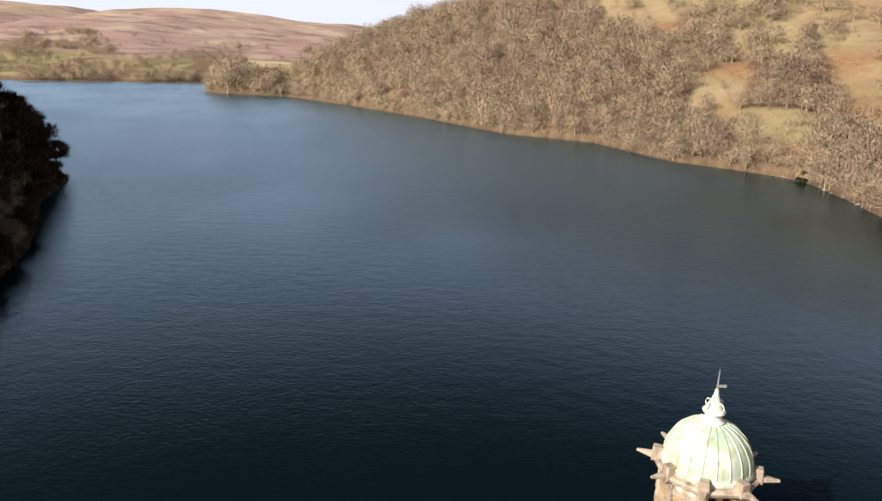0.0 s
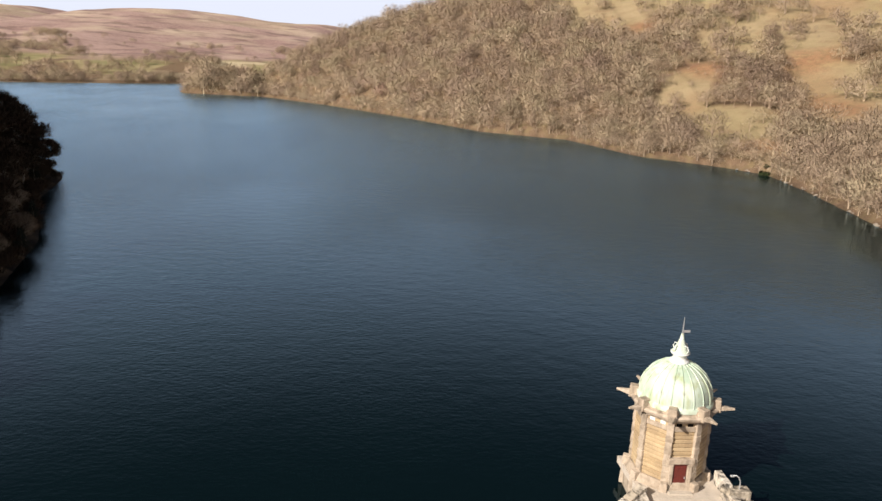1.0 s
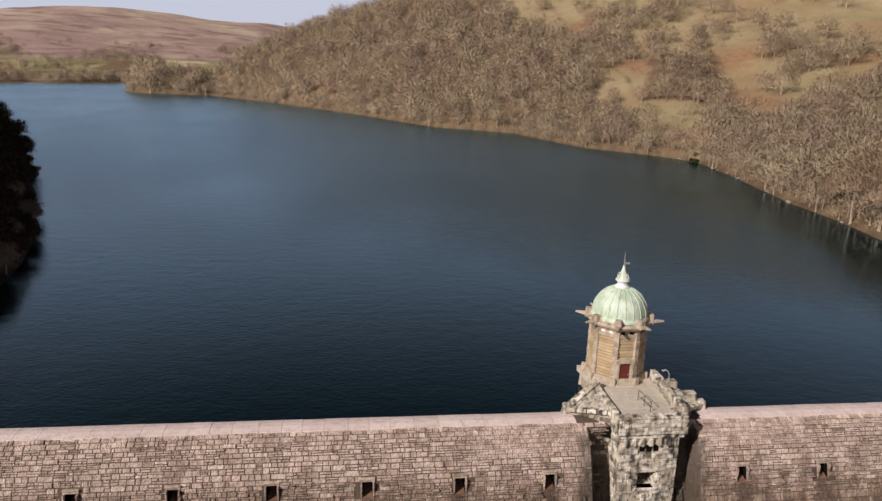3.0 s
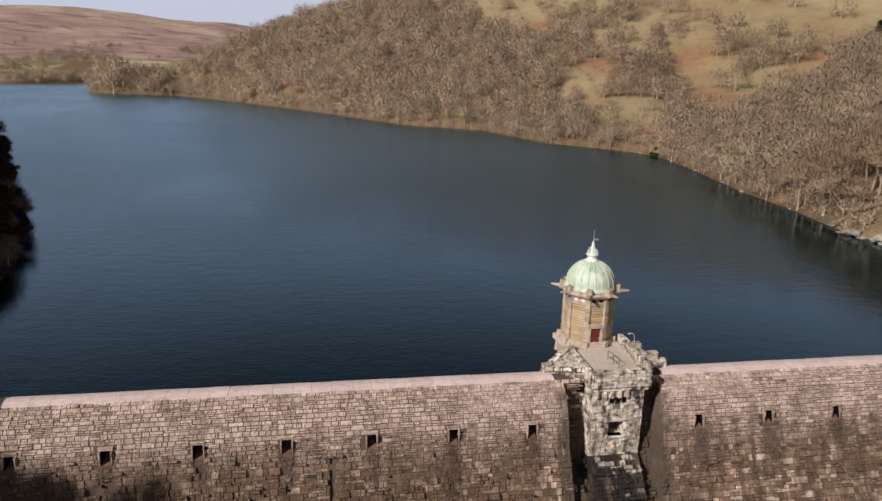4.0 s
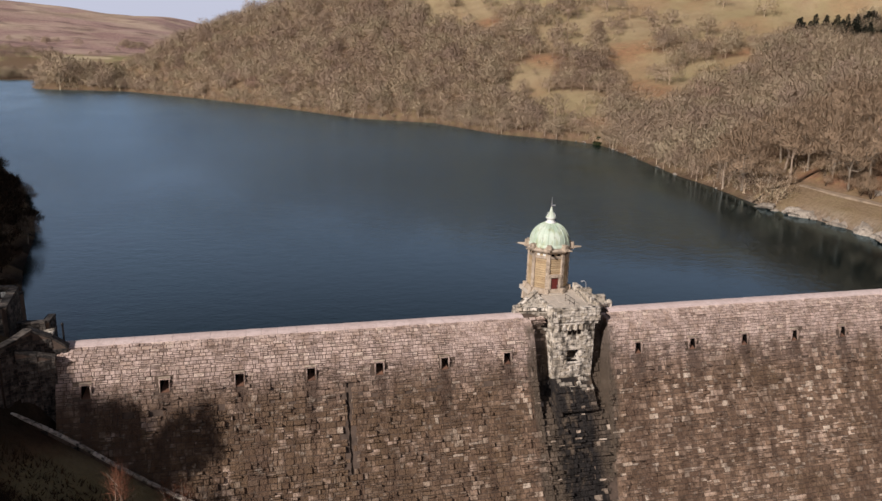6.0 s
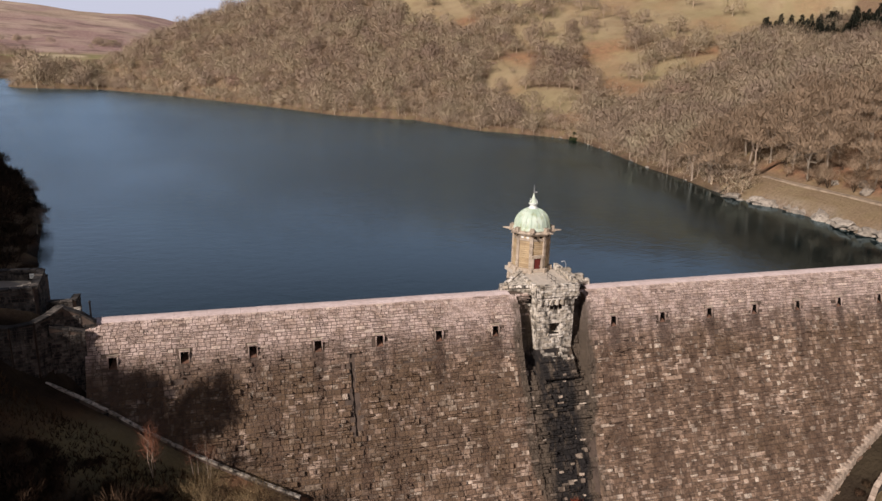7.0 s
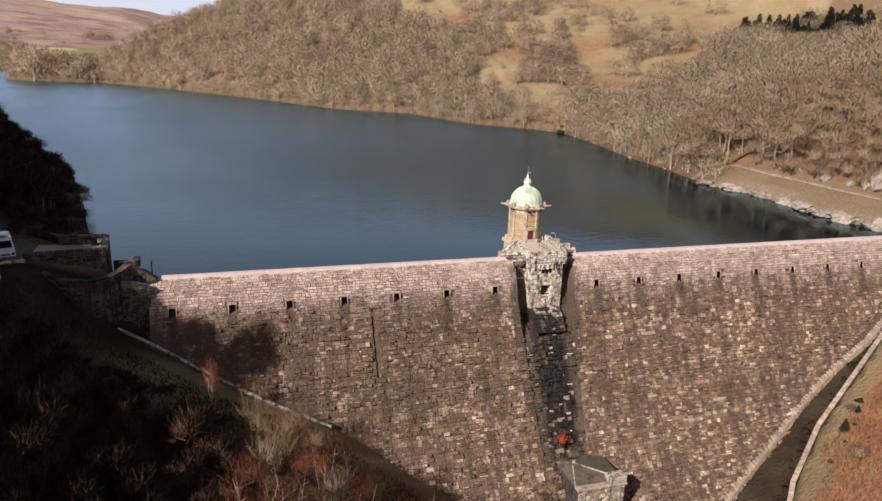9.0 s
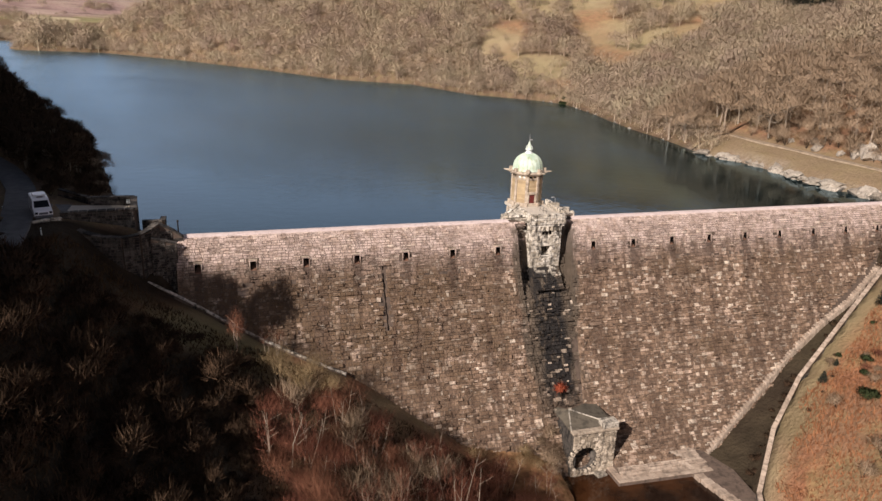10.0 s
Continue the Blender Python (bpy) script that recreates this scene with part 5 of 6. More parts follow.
def birch_kind(seed, height):
    """A few thin pale leaning stems with a loose haze of red twigs."""
    rng = np.random.default_rng(seed)
    bm = bmesh.new()
    lobes = []
    for i in range(int(rng.integers(3, 7))):
        a, lean = rng.uniform(0, 6.28), rng.uniform(0.05, 0.3) * height
        h = height * rng.uniform(0.7, 1.1)
        foot = Vector((rng.normal() * 0.9, rng.normal() * 0.9, -0.4))
        top = foot + Vector((lean * math.cos(a), lean * math.sin(a), h))
        bend = foot.lerp(top, 0.5) + Vector((rng.normal(), rng.normal(), 0)) * 0.22
        tube(bm, (foot, bend, top), [0.07, 0.045, 0.012], 5)
        for k in (0.45, 0.62, 0.78):
            p = foot.lerp(top, k)
            e = p + Vector((rng.normal() * 0.7, rng.normal() * 0.7, 0.9))
            tube(bm, (p, e), [0.03, 0.008], 3)
            lobes.append((*(p + Vector((0, 0, 0.5))), 1.0 + 0.3 * rng.random(), 1.4))
    me = bpy.data.meshes.new("trunk")
    bm.to_mesh(me)
    bm.free()
    me.materials.append(BIRCH)
    return (me, soft_mesh("crown", crown(rng, lobes, 800, (0.5, 1.4), (0.014, 0.034), 0.8, 1.3), TWIG_BIRCH))


OAKS = [broad_kind(20 + i, 9.6 + 0.5 * i, 4.6 + 0.3 * (i % 3), 2600, BARK, TWIG_OAK, low=0.3, width=(0.04, 0.09)) for i in range(5)]
# tall bank trees take the twigs darkened for shade
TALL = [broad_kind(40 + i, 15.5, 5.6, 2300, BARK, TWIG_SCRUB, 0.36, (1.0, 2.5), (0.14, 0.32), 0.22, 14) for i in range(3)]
PALE = [broad_kind(50 + i, 10.5, 3.3, 1100, BIRCH, TWIG_OAK, 0.26, count=6, lean=0.08) for i in range(3)]
BIRCHES = [birch_kind(60 + i, 5.2 + 0.6 * i) for i in range(5)]
FIRS = [conifer_kind(70 + i, 10 + 1.5 * i, 4.4) for i in range(3)]
WILLOWS = [bush_kind(80 + i, 4.4, 4.6, 1500, TWIG_WILLOW, (0.014, 0.036), (0.9, 2.2)) for i in range(2)]
BRUSH = [bush_kind(100 + i, 4.0, 3.0, 700, TWIG_OAK, (0.025, 0.06), (0.8, 2.0)) for i in range(3)]
SCRUBS = [bush_kind(84 + i, 2.4, 2.0, 750, TWIG_SCRUB) for i in range(3)]
REDBUSH = [bush_kind(88 + i, 4.0, 2.9, 1700, TWIG_BIRCH, (0.010, 0.025), (0.7, 1.8)) for i in range(3)]
HOLLY = [bush_kind(92 + i, 3.4 - 0.4 * i, 2.6, 1100, IVY, (0.16, 0.34), (0.3, 0.7)) for i in range(2)]
LABELS = {
    "oak": ("bare grey-brown broadleaf tree on the lakeside slope", "tree", "broadleaf trees"), "tall": ("tall bare tree with twigs darkened for the shaded bank", "tree", "trees of the shaded bank"),
    "pale": ("slender bare tree with a pale trunk beside the lake", "tree", "pale-stemmed trees"), "birch": ("leafless birch with a whitish stem and reddish twigs", "tree", "birches below the dam"),
    "fir": ("dark green conifer among bare trees", "tree", "conifers"), "willow": ("straw-coloured bare willow thicket below the dam", "bush", "willow thickets"),
    "scrub": ("low brown scrub bush on rough grass", "bush", "scrub bushes"), "red": ("dense reddish-brown bare shrub below the dam", "bush", "reddish shrubs"), "brush": ("grey-brown leafless brushwood beside the lakeside track", "bush", "lakeside brushwood"), "holly": ("dark green holly bush on rough ground", "bush", "holly bushes")}
KINDS = {"oak": OAKS, "tall": TALL, "pale": PALE, "birch": BIRCHES, "fir": FIRS, "willow": WILLOWS, "scrub": SCRUBS, "red": REDBUSH, "brush": BRUSH, "holly": HOLLY}


def plant(kind, x, y, size=1.0, rng=random, z=None):
    label, category, group = LABELS[kind]
    name = {"bush": {"willow": "willow_bush", "red": "shrub", "holly": "holly_bush"}.get(kind, "scrub_bush")}.get(category, {"fir": "conifer", "birch": "birch_tree"}.get(kind, "tree"))
    base = thing(name, label, category, (x, y, float(ground(x, y)) if z is None else z), group)
    base.rotation_euler = (0, 0, rng.uniform(0, 6.28))
    base.scale = (size * rng.uniform(0.9, 1.12), size * rng.uniform(0.9, 1.12), size * rng.uniform(0.88, 1.1))
    wood, leaf = KINDS[kind][rng.randrange(len(KINDS[kind]))]
    part("stem" if category == "bush" else "trunk", wood, None, base)
    part("crown", leaf, None, base)
    return base


def scattered(x0, x1, y0, y1, step, seed, keep):
    """Jittered places over a rectangle where keep(x, y) is above a random number."""
    rng = np.random.default_rng(seed)
    gx, gy = np.meshgrid(np.arange(x0, x1, step), np.arange(y0, y1, step))
    gx = gx.ravel() + rng.uniform(-0.45, 0.45, gx.size) * step
    gy = gy.ravel() + rng.uniform(-0.45, 0.45, gy.size) * step
    ok = keep(gx, gy) > rng.uniform(0, 1, gx.size)
    return gx[ok], gy[ok]


def woods_right(x, y):
    d = x - right_shore(y)
    e = x - right_foot(y)
    cover = np.where(d > 0.2, 1.0, 0.0) * (1 - 0.97 * open_land(x, y))
    cover = np.where((y < 72) & (e < 12.8), 0, cover)
    cover = np.maximum(cover, np.maximum.reduce([0.95 * ellipse(x, y, a, b, p, q) for a, b, p, q in CLUMPS]))
    return cover * np.where(e > np.interp(y, (0, 200, 330, 420, 720), (130, 280, 260, 250, 230)), 0.05, 1) * np.where(y > 330, 1, np.where(e > 190, 0.35, 1))


CLUMPS = ((132, 277, 17, 10), (150, 292, 6, 8), (122, 330, 14, 8), (168, 336, 13, 7), (128, 370, 15, 12), (191, 270, 16, 9), (187, 301, 4, 4), (200, 396, 26, 4), (97, 278, 3, 3), (152, 318, 8, 5), (212, 330, 9, 6))


def near_wood(x, y):
    return (y < 100) & (x < 135)


def dome_lobes(r, H, R):
    """A broad rounded crown that bulges where its main limbs end."""
    out = [(0, 0, H * 0.40, R * 0.86, H * 0.47 / R)]
    for i in range(6):
        a = 6.28 * (i + r.uniform(-0.4, 0.4)) / 6
        q = R * r.uniform(0.3, 0.66)
        out.append((q * math.cos(a), q * math.sin(a), H * r.uniform(0.24, 0.66) * (1.1 - 0.45 * q / R), R * r.uniform(0.28, 0.44), 0.95))
    return out


def fine_crown(r, H, R, n, length, width):
    """Twig sprays that fan outwards and up from the limbs over a rounded crown."""
    lobes = np.array(dome_lobes(r, H, R), float)
    weight = lobes[:, 3] ** 2
    k = r.choice(len(lobes), n, p=weight / weight.sum())
    d = r.normal(size=(n, 3))
    d /= np.linalg.norm(d, axis=1)[:, None]
    d[:, 2] = np.where(d[:, 2] < -0.65, -d[:, 2], d[:, 2])
    p = lobes[k, :3] + d * (lobes[k, 3] * r.uniform(0, 1, n) ** 0.42)[:, None] * np.stack([np.ones(n), np.ones(n), lobes[k, 4]], -1)
    g = 0.7 * d + r.normal(size=(n, 3)) * 0.6 + np.array([0, 0, 0.45])
    g /= np.linalg.norm(g, axis=1)[:, None]
    side = np.cross(g, r.normal(size=(n, 3)))
    side /= np.linalg.norm(side, axis=1)[:, None] + 1e-9
    le, wi = r.uniform(*length, n)[:, None], r.uniform(*width, n)[:, None]
    whole = p - np.array([0, 0, H * 0.1])
    whole /= np.linalg.norm(whole, axis=1)[:, None] + 1e-9
    face = 0.12 * d + 0.62 * whole + r.normal(size=(n, 3)) * 0.2 + np.array([0, 0, 0.32])
    return np.stack([p - side * wi / 2, p + side * wi / 2, p + g * le], 1), face / np.linalg.norm(face, axis=1)[:, None]


def bare_limbs(r, H, R):
    """A tapering trunk that shows below the crown and pale limbs that show in it, as slim three-sided spikes."""
    out = []
    runs = [((0, 0, -1), (r.normal() * 0.3, r.normal() * 0.3, H * 0.62), 0.3)]
    for i in range(4):
        a, q = 6.28 * (i + r.uniform(-0.3, 0.3)) / 4, R * r.uniform(0.6, 0.95)
        runs.append(((0, 0, H * r.uniform(0.1, 0.3)), (q * math.cos(a), q * math.sin(a), H * r.uniform(0.55, 0.8)), 0.14))
    for a, b, w in runs:
        a, b = np.array(a, float), np.array(b, float)
        for k in range(3):
            u, v = 2.09 * k, 2.09 * (k + 1)
            out.append((a + w * np.array([math.cos(u), math.sin(u), 0]), a + w * np.array([math.cos(v), math.sin(v), 0]), b))
    tri = np.array(out)
    nrm = np.cross(tri[:, 1] - tri[:, 0], tri[:, 2] - tri[:, 0])
    return tri, nrm / np.linalg.norm(nrm, axis=1)[:, None]


def far_woodland():
    rng = np.random.default_rng(99)
    hx, hy = scattered(-225, 420, 18, 735, 7.3, 101, woods_right)
    far = ~near_wood(hx, hy)
    hx, hy = hx[far], hy[far]
    bx, by = scattered(-225, 110, 62, 640, 3.6, 107, lambda x, y: ((x - right_shore(y) > -0.4) & (x - right_shore(y) < 5.5)) * 0.85)
    # copses and hedges round the head of the lake
    def copses(x, y):
        f = y - far_shore(x)
        c = smooth(4, 10, f) * (f < 60) * (vnoise(x, y, 40, 111) > 0.50) * 0.9 * smooth(-330, -300, x + 10)
        c = np.maximum(c, (f > 6) * (f < 45) * (vnoise(x, y, 45, 113) > 0.62) * 0.8)
        lane = (np.abs(f - 70 - 0.35 * (x + 500)) < 4) * (x < -330) * 0.7
        return np.maximum.reduce([c, lane, (f > 120) * (f < 560) * (vnoise(x, y, 60, 117) > 0.78) * 0.55, (np.abs(f - 190 - 40 * np.sin(x / 60)) < 5) * 0.6 * (x < -300), (f > 40) * (f < 520) * 0.012]) * (x < -150)
    cx, cy = scattered(-640, -150, 640, 1250, 6.5, 103, copses)
    # low shores on the far left of the lake
    lx, ly = scattered(-640, -120, 165, 660, 9.0, 105, lambda x, y: (left_shore(y) - x > 2) * (left_shore(y) - x < 45) * 0.8)
    # scattered bushes on the pasture
    px, py = scattered(85, 260, 205, 450, 6.5, 109, lambda x, y: open_land(x, y) * 0.6 * smooth(0.52, 0.7, fractal(x, y, 30, 57)) * (x - right_shore(y) > 3))
    ux, uy = scattered(-225, 330, 62, 640, 6.4, 119, lambda x, y: woods_right(x, y) * 0.8)
    bx, by = np.concatenate([bx, ux, px]), np.concatenate([by, uy, py])
    tx, ty = np.concatenate([hx, cx, lx, bx]), np.concatenate([hy, cy, ly, by])
    tz = ground(tx, ty)
    size = rng.uniform(0.68, 1.28, len(tx)) + 0.4 * rng.uniform(0, 1, len(tx)) ** 3
    size[len(hx) + len(cx):] *= 0.7
    size[:len(hx)] *= np.where((hx < -150) & (hy < 612), 1.5, 1.0)
    size[-len(bx):] = rng.uniform(0.38, 0.75, len(bx))
    size[-len(px):] = rng.uniform(0.15, 0.32, len(px))
    size[-len(px) - len(ux):-len(px)] = rng.uniform(0.42, 0.66, len(ux))
    tint = np.clip(0.6 * rng.uniform(0, 1, len(tx)) + 0.9 * (fractal(tx, ty, 45, 121) - 0.32), 0, 1)
    shapes, shapes_far, shapes_low = [], [], []
    for i in range(12):
        r = np.random.default_rng(130 + i)
        H, R = r.uniform(8.0, 11.5), r.uniform(5.2, 7.2)
        limbs = bare_limbs(r, H, R)
        wood = len(limbs[0])
        for into, n, le, wi in ((shapes, 1100, (0.6, 1.5), (0.06, 0.13)), (shapes_far, 560, (0.7, 1.7), (0.10, 0.20)), (shapes_low, 170, (1.0, 2.5), (0.11, 0.24))):
            tw = fine_crown(r, H, R, n, le, wi)
            into.append((np.concatenate([tw[0], limbs[0]]), np.concatenate([tw[1], limbs[1]])[:, None].repeat(3, 1)))
    tris, tints, faces = [], [], []
    pick = rng.integers(0, 12, len(tx))
    turn = rng.uniform(0, 6.28, len(tx))
    for i in range(len(tx)):
        s, face = (shapes_low if size[i] < 0.78 and i >= len(hx) + len(cx) + len(lx) else (shapes_far if ty[i] > 300 else shapes))[pick[i]]
        s = s * size[i]
        c, n = math.cos(turn[i]), math.sin(turn[i])
        m = np.array([[c, n, 0], [-n, c, 0], [0, 0, rng.uniform(0.85, 1.1)]])
        tris.append(s @ m + np.array([tx[i], ty[i], tz[i]]))
        faces.append(face @ np.array([[c, n, 0], [-n, c, 0], [0, 0, 1]]))
        shade = np.full((len(s), 3), 0.08 + 0.84 * tint[i])
        shade[-wood:] = 0.12 + 0.4 * tint[i]
        tints.append(shade.ravel())
    me = quads_mesh("woodland", np.concatenate(tris), WOODS, np.concatenate(faces))
    me.attributes.new("tint", "FLOAT", "POINT").data.foreach_set("value", np.concatenate(tints).astype(np.float32))
    tagged(part("woodland", me, WOODS), "leafless brown winter woodland covering the hillsides", "woodland", kind="stuff")


far_woodland()


def join_all(name, obs, label):
    """Joins meshes into one mass that nobody could count."""
    bm = bmesh.new()
    mats = []
    for o in obs:
        me = o.data.copy()
        me.transform(o.matrix_basis)
        if o.data.materials[0] not in mats:
            mats.append(o.data.materials[0])
        k = mats.index(o.data.materials[0])
        me.polygons.foreach_set("material_index", np.full(len(me.polygons), k, dtype=np.int32))
        bm.from_mesh(me)
        bpy.data.meshes.remove(me)
        bpy.data.objects.remove(o)
    out = bpy.data.meshes.new(name)
    bm.to_mesh(out)
    bm.free()
    for m in mats:
        out.materials.append(m)
    tagged(part(name, out, None), label, "woodland", kind="stuff")


def near_trees():
    rng = random.Random(17)
    # wooded slope above the lakeside track
    x, y = scattered(80, 135, 4, 100, 5.9, 201, woods_right)
    for a, b in zip(x, y):
        d = a - float(right_foot(b))
        plant("pale" if d < 45 and rng.random() < 0.38 else "oak", a, b, rng.uniform(0.8, 1.25), rng)
    x, y = scattered(88, 108, 2, 68, 3.5, 209, lambda x, y: (x - right_foot(y) > 12.4) * (x - right_foot(y) < 22) * 0.9)
    for a, b in zip(x, y):
        plant("brush", a, b, rng.uniform(0.5, 1.2), rng)
    # shaded bank of the lake
    x, y = scattered(-165, -70, 24, 165, 6.0, 203, lambda x, y: ((left_shore(y) - x) > 0.3) * ((left_shore(y) - x) < 42) * np.where((np.abs(x - road_x(y)) < 5.5), 0, 1) * np.where(y < 40, (left_shore(y) - x > 3) * 0.6, 1))
    for a, b in zip(x, y):
        e = float(left_shore(b)) - a
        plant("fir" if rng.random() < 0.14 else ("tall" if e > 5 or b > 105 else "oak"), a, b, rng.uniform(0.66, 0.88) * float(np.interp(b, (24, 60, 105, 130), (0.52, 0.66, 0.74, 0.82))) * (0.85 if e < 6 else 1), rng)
    # tall wood on the hill downstream, above the road
    x, y = scattered(-125, -86, -100, 24, 6.6, 205, lambda x, y: (np.abs(x - road_x(y)) > 6 - 3.5 * (y < -50)) * (x < road_x(y)) * 1.0)
    joined = []
    for a, b in zip(x, y):
        wood, leaf = TALL[rng.randrange(3)]
        k = rng.uniform(1.05, 1.32) * float(np.interp(b, (-100, -60, -52, -40, -30), (0.8, 0.8, 0.78, 0.8, 0.95))) * float(np.interp(a, (-125, -112, -104), (0.7, 0.75, 1.0)))
        for me in (wood, leaf):
            o = part("mass", me, None)
            o.matrix_basis = Matrix.Translation((a, b, float(ground(a, b)))) @ Matrix.Rotation(rng.uniform(0, 6.28), 4, "Z") @ Matrix.Scale(k, 4)
            joined.append(o)
    # unseen trees, stretched so their shadows shape the dark patches on the dam
    for a, b, wide, high in ((-85.5, -25, 0.6, 1.2), (-86.0, -32.3, 0.55, 1.72), (-89.5, -26.5, 0.8, 1.15), (-87.0, -28.6, 0.35, 1.0)):
        turn = Matrix.Rotation(rng.uniform(0, 6.28), 4, "Z")
        for me in TALL[rng.randrange(3)]:
            o = part("mass", me, None)
            o.matrix_basis = Matrix.Translation((a, b, float(ground(a, b)))) @ turn @ Matrix.Diagonal((wide, wide, high, 1))
            joined.append(o)
    join_all("hill_wood", joined, "dark tall winter wood on the hill above the road")
    joined = []
    x, y = scattered(-105, -68, 20, 90, 3.6, 215, lambda x, y: ((left_shore(y) - x) > 3.5) * (x > road_x(y) + 3.0) * 1.0)
    for a, b in zip(x, y):
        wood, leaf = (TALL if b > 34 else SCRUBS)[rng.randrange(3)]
        k = rng.uniform(0.36, 0.5) if b > 34 else rng.uniform(0.8, 1.3)
        for me in (wood, leaf):
            o = part("mass", me, None)
            o.matrix_basis = Matrix.Translation((a, b, float(ground(a, b)))) @ Matrix.Rotation(rng.uniform(0, 6.28), 4, "Z") @ Matrix.Scale(k, 4)
            joined.append(o)
    join_all("bank_wood", joined, "dense undergrowth of the wooded lake bank, coloured dark for shade")
    # conifers among the pasture
    for i in range(80):
        plant("fir", 254 + i * 0.9 + rng.uniform(-3, 3), 271 - 0.3 * i + rng.uniform(-9, 9), rng.uniform(0.75, 1.2), rng)
    plant("fir", 210, 242, 0.72, rng)
    for i in range(38):
        b = 14 + 3.6 * i + rng.uniform(-1.5, 1.5)
        plant("scrub", float(left_shore(b)) - rng.uniform(0.6, 3.0), b, rng.uniform(0.9, 1.4) * (0.6 if b < 34 else 1.0), rng)
    plant("holly", 94.5, 187, 0.75, rng)
    plant("holly", 97, 191, 0.5, rng)


def road_x(y):
    return np.interp(y, (-120, -40, -12, 5, 21, 36, 60, 120, 170), (-84, -82, -79.5, -81, -84, -89, -101, -128, -160))


near_trees()


def thicket():
    rng = random.Random(23)
    joined = []
    x, y = scattered(-79, -8, -104, -13, 3.1, 211, lambda x, y: np.where(y < -66, np.where(x > -50, 0.45, 0.0), 1) * np.where((y < -20 - 0.12 * (x + 60)) | (x < -68), np.where(x > -50, 0.85, 0.6), 0.0))
    for a, b in zip(x, y):
        r = rng.random()
        if a < -50 and r < 0.94:
            wood, leaf = SCRUBS[rng.randrange(3)]
            for me in (wood, leaf):
                o = part("mass", me, None)
                o.matrix_basis = Matrix.Translation((a, b, float(ground(a, b)))) @ Matrix.Rotation(rng.uniform(0, 6.28), 4, "Z") @ Matrix.Scale(rng.uniform(0.9, 1.6), 4)
                joined.append(o)
        elif a < -50:
            if a > -66:
                plant("birch", a, b, rng.uniform(0.9, 1.4), rng)
        elif a > -29 and b > -29 and r > 0.55:
            continue
        else:
            plant("birch" if r < 0.26 else ("red" if r < 0.74 else ("scrub" if r < 0.86 else "brush")), a, b, rng.uniform(0.75, 1.25), rng)
    # more scrub in the shade-darkened twig colour over the bare slope
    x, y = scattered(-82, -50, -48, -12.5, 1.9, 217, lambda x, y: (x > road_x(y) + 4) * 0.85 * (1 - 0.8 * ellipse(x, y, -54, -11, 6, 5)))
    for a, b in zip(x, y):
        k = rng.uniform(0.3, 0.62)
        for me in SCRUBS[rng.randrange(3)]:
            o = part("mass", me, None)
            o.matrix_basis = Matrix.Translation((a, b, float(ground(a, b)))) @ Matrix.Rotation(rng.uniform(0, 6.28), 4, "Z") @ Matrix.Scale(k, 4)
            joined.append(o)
    join_all("shaded_scrub", joined, "tangled scrub below the road, coloured dark for the slope's shade")
    for a, b, s in ((-43, -17, 1.0), (-39.5, -17.5, 0.7), (-47, -17, 0.8), (-44, -20.5, 0.7), (-18, -19.5, 0.5)):
        plant("willow", a, b, s, rng)
    for a, b, s, z in ((-14.5, -21, 0.5, -29.2), (-11, -19.5, 0.55, -29.6), (-8, -20.5, 0.5, -30.3), (-12, -25, 0.45, -30.2), (-7, -24.5, 0.4, -31.3), (-9.5, -17.5, 0.4, -28.8)):
        plant("birch" if a < -11.5 else "willow", a, b, s, rng, z)
    for i in range(44):
        a = 24 + 1.2 * i + rng.uniform(-0.5, 0.5)
        plant("scrub", a, float(channel_wall(a)[0]) + rng.uniform(0.8, 3.2), rng.uniform(0.2, 0.55), rng)
    for a, b, s in ((40.6, -24.2, 0.22), (44.6, -22.5, 0.15), (59.5, -16.5, 0.42)):
        plant("fir", a, b, s, rng)
    for a, b, s in ((46.2, -26.5, 0.5), (43.5, -29.0, 0.4)):
        plant("holly", a, b, s, rng)
    for a, b, s in ((-5.6, -19.0, 0.75), (-7.2, -17.2, 0.6), (-6.0, -21.5, 0.5), (-4.4, -18.6, 0.8), (-3.9, -16.6, 0.6), (-5.0, -20.2, 0.7)):
        plant("brush", a, b, s, rng, -30.8 + 1.4 * max(0.0, b + 18.6))
    for a, b, s in ((-47, -10.5, 0.7), (-51.8, -11.2, 1.0)):
        plant("birch", a, b, s, rng)
    # slope beyond the channel
    x, y = scattered(30, 95, -60, -8, 2.9, 213, lambda x, y: np.where(y < channel_wall(x)[0] - 3, 0.12 + 0.8 * (fractal(x, y, 9, 131) > 0.45), 0))
    for a, b in zip(x, y):
        low = 0.6 if b > channel_wall(a)[0] - 9 else 1.0
        if low < 1 and rng.random() < 0.35:
            continue
        r = rng.random()
        plant("scrub" if r < 0.4 else ("brush" if r < 0.72 else ("red" if r < 0.92 else "holly")), a, b, low * rng.uniform(0.25, 0.7), rng)


thicket()

# ---- masonry works at the ends and the foot of the dam ----


def course_wall(name, label, line, foot, thick, material, coping, category="wall", batter=0.0):
    """A stone wall along a plan line of (x, y, top), its stones laid course by course, with a coping."""
    wall = thing(name, label, category)
    rng = np.random.default_rng(len(line) * 7 + int(abs(line[0][0]) * 10))
    for (xa, ya, za), (xb, yb, zb) in zip(line, line[1:]):
        a, b = Vector((xa, ya, 0)), Vector((xb, yb, 0))
        u = (b - a).normalized()
        n = Vector((u.y, -u.x, 0))
        h = thick / 2
        bm = bmesh.new()
        lo = [bm.verts.new((*(p + n * s * (h + (batter if s > 0 else 0))).to_2d(), foot)) for p, s in ((a, 1), (b, 1), (b, -1), (a, -1))]
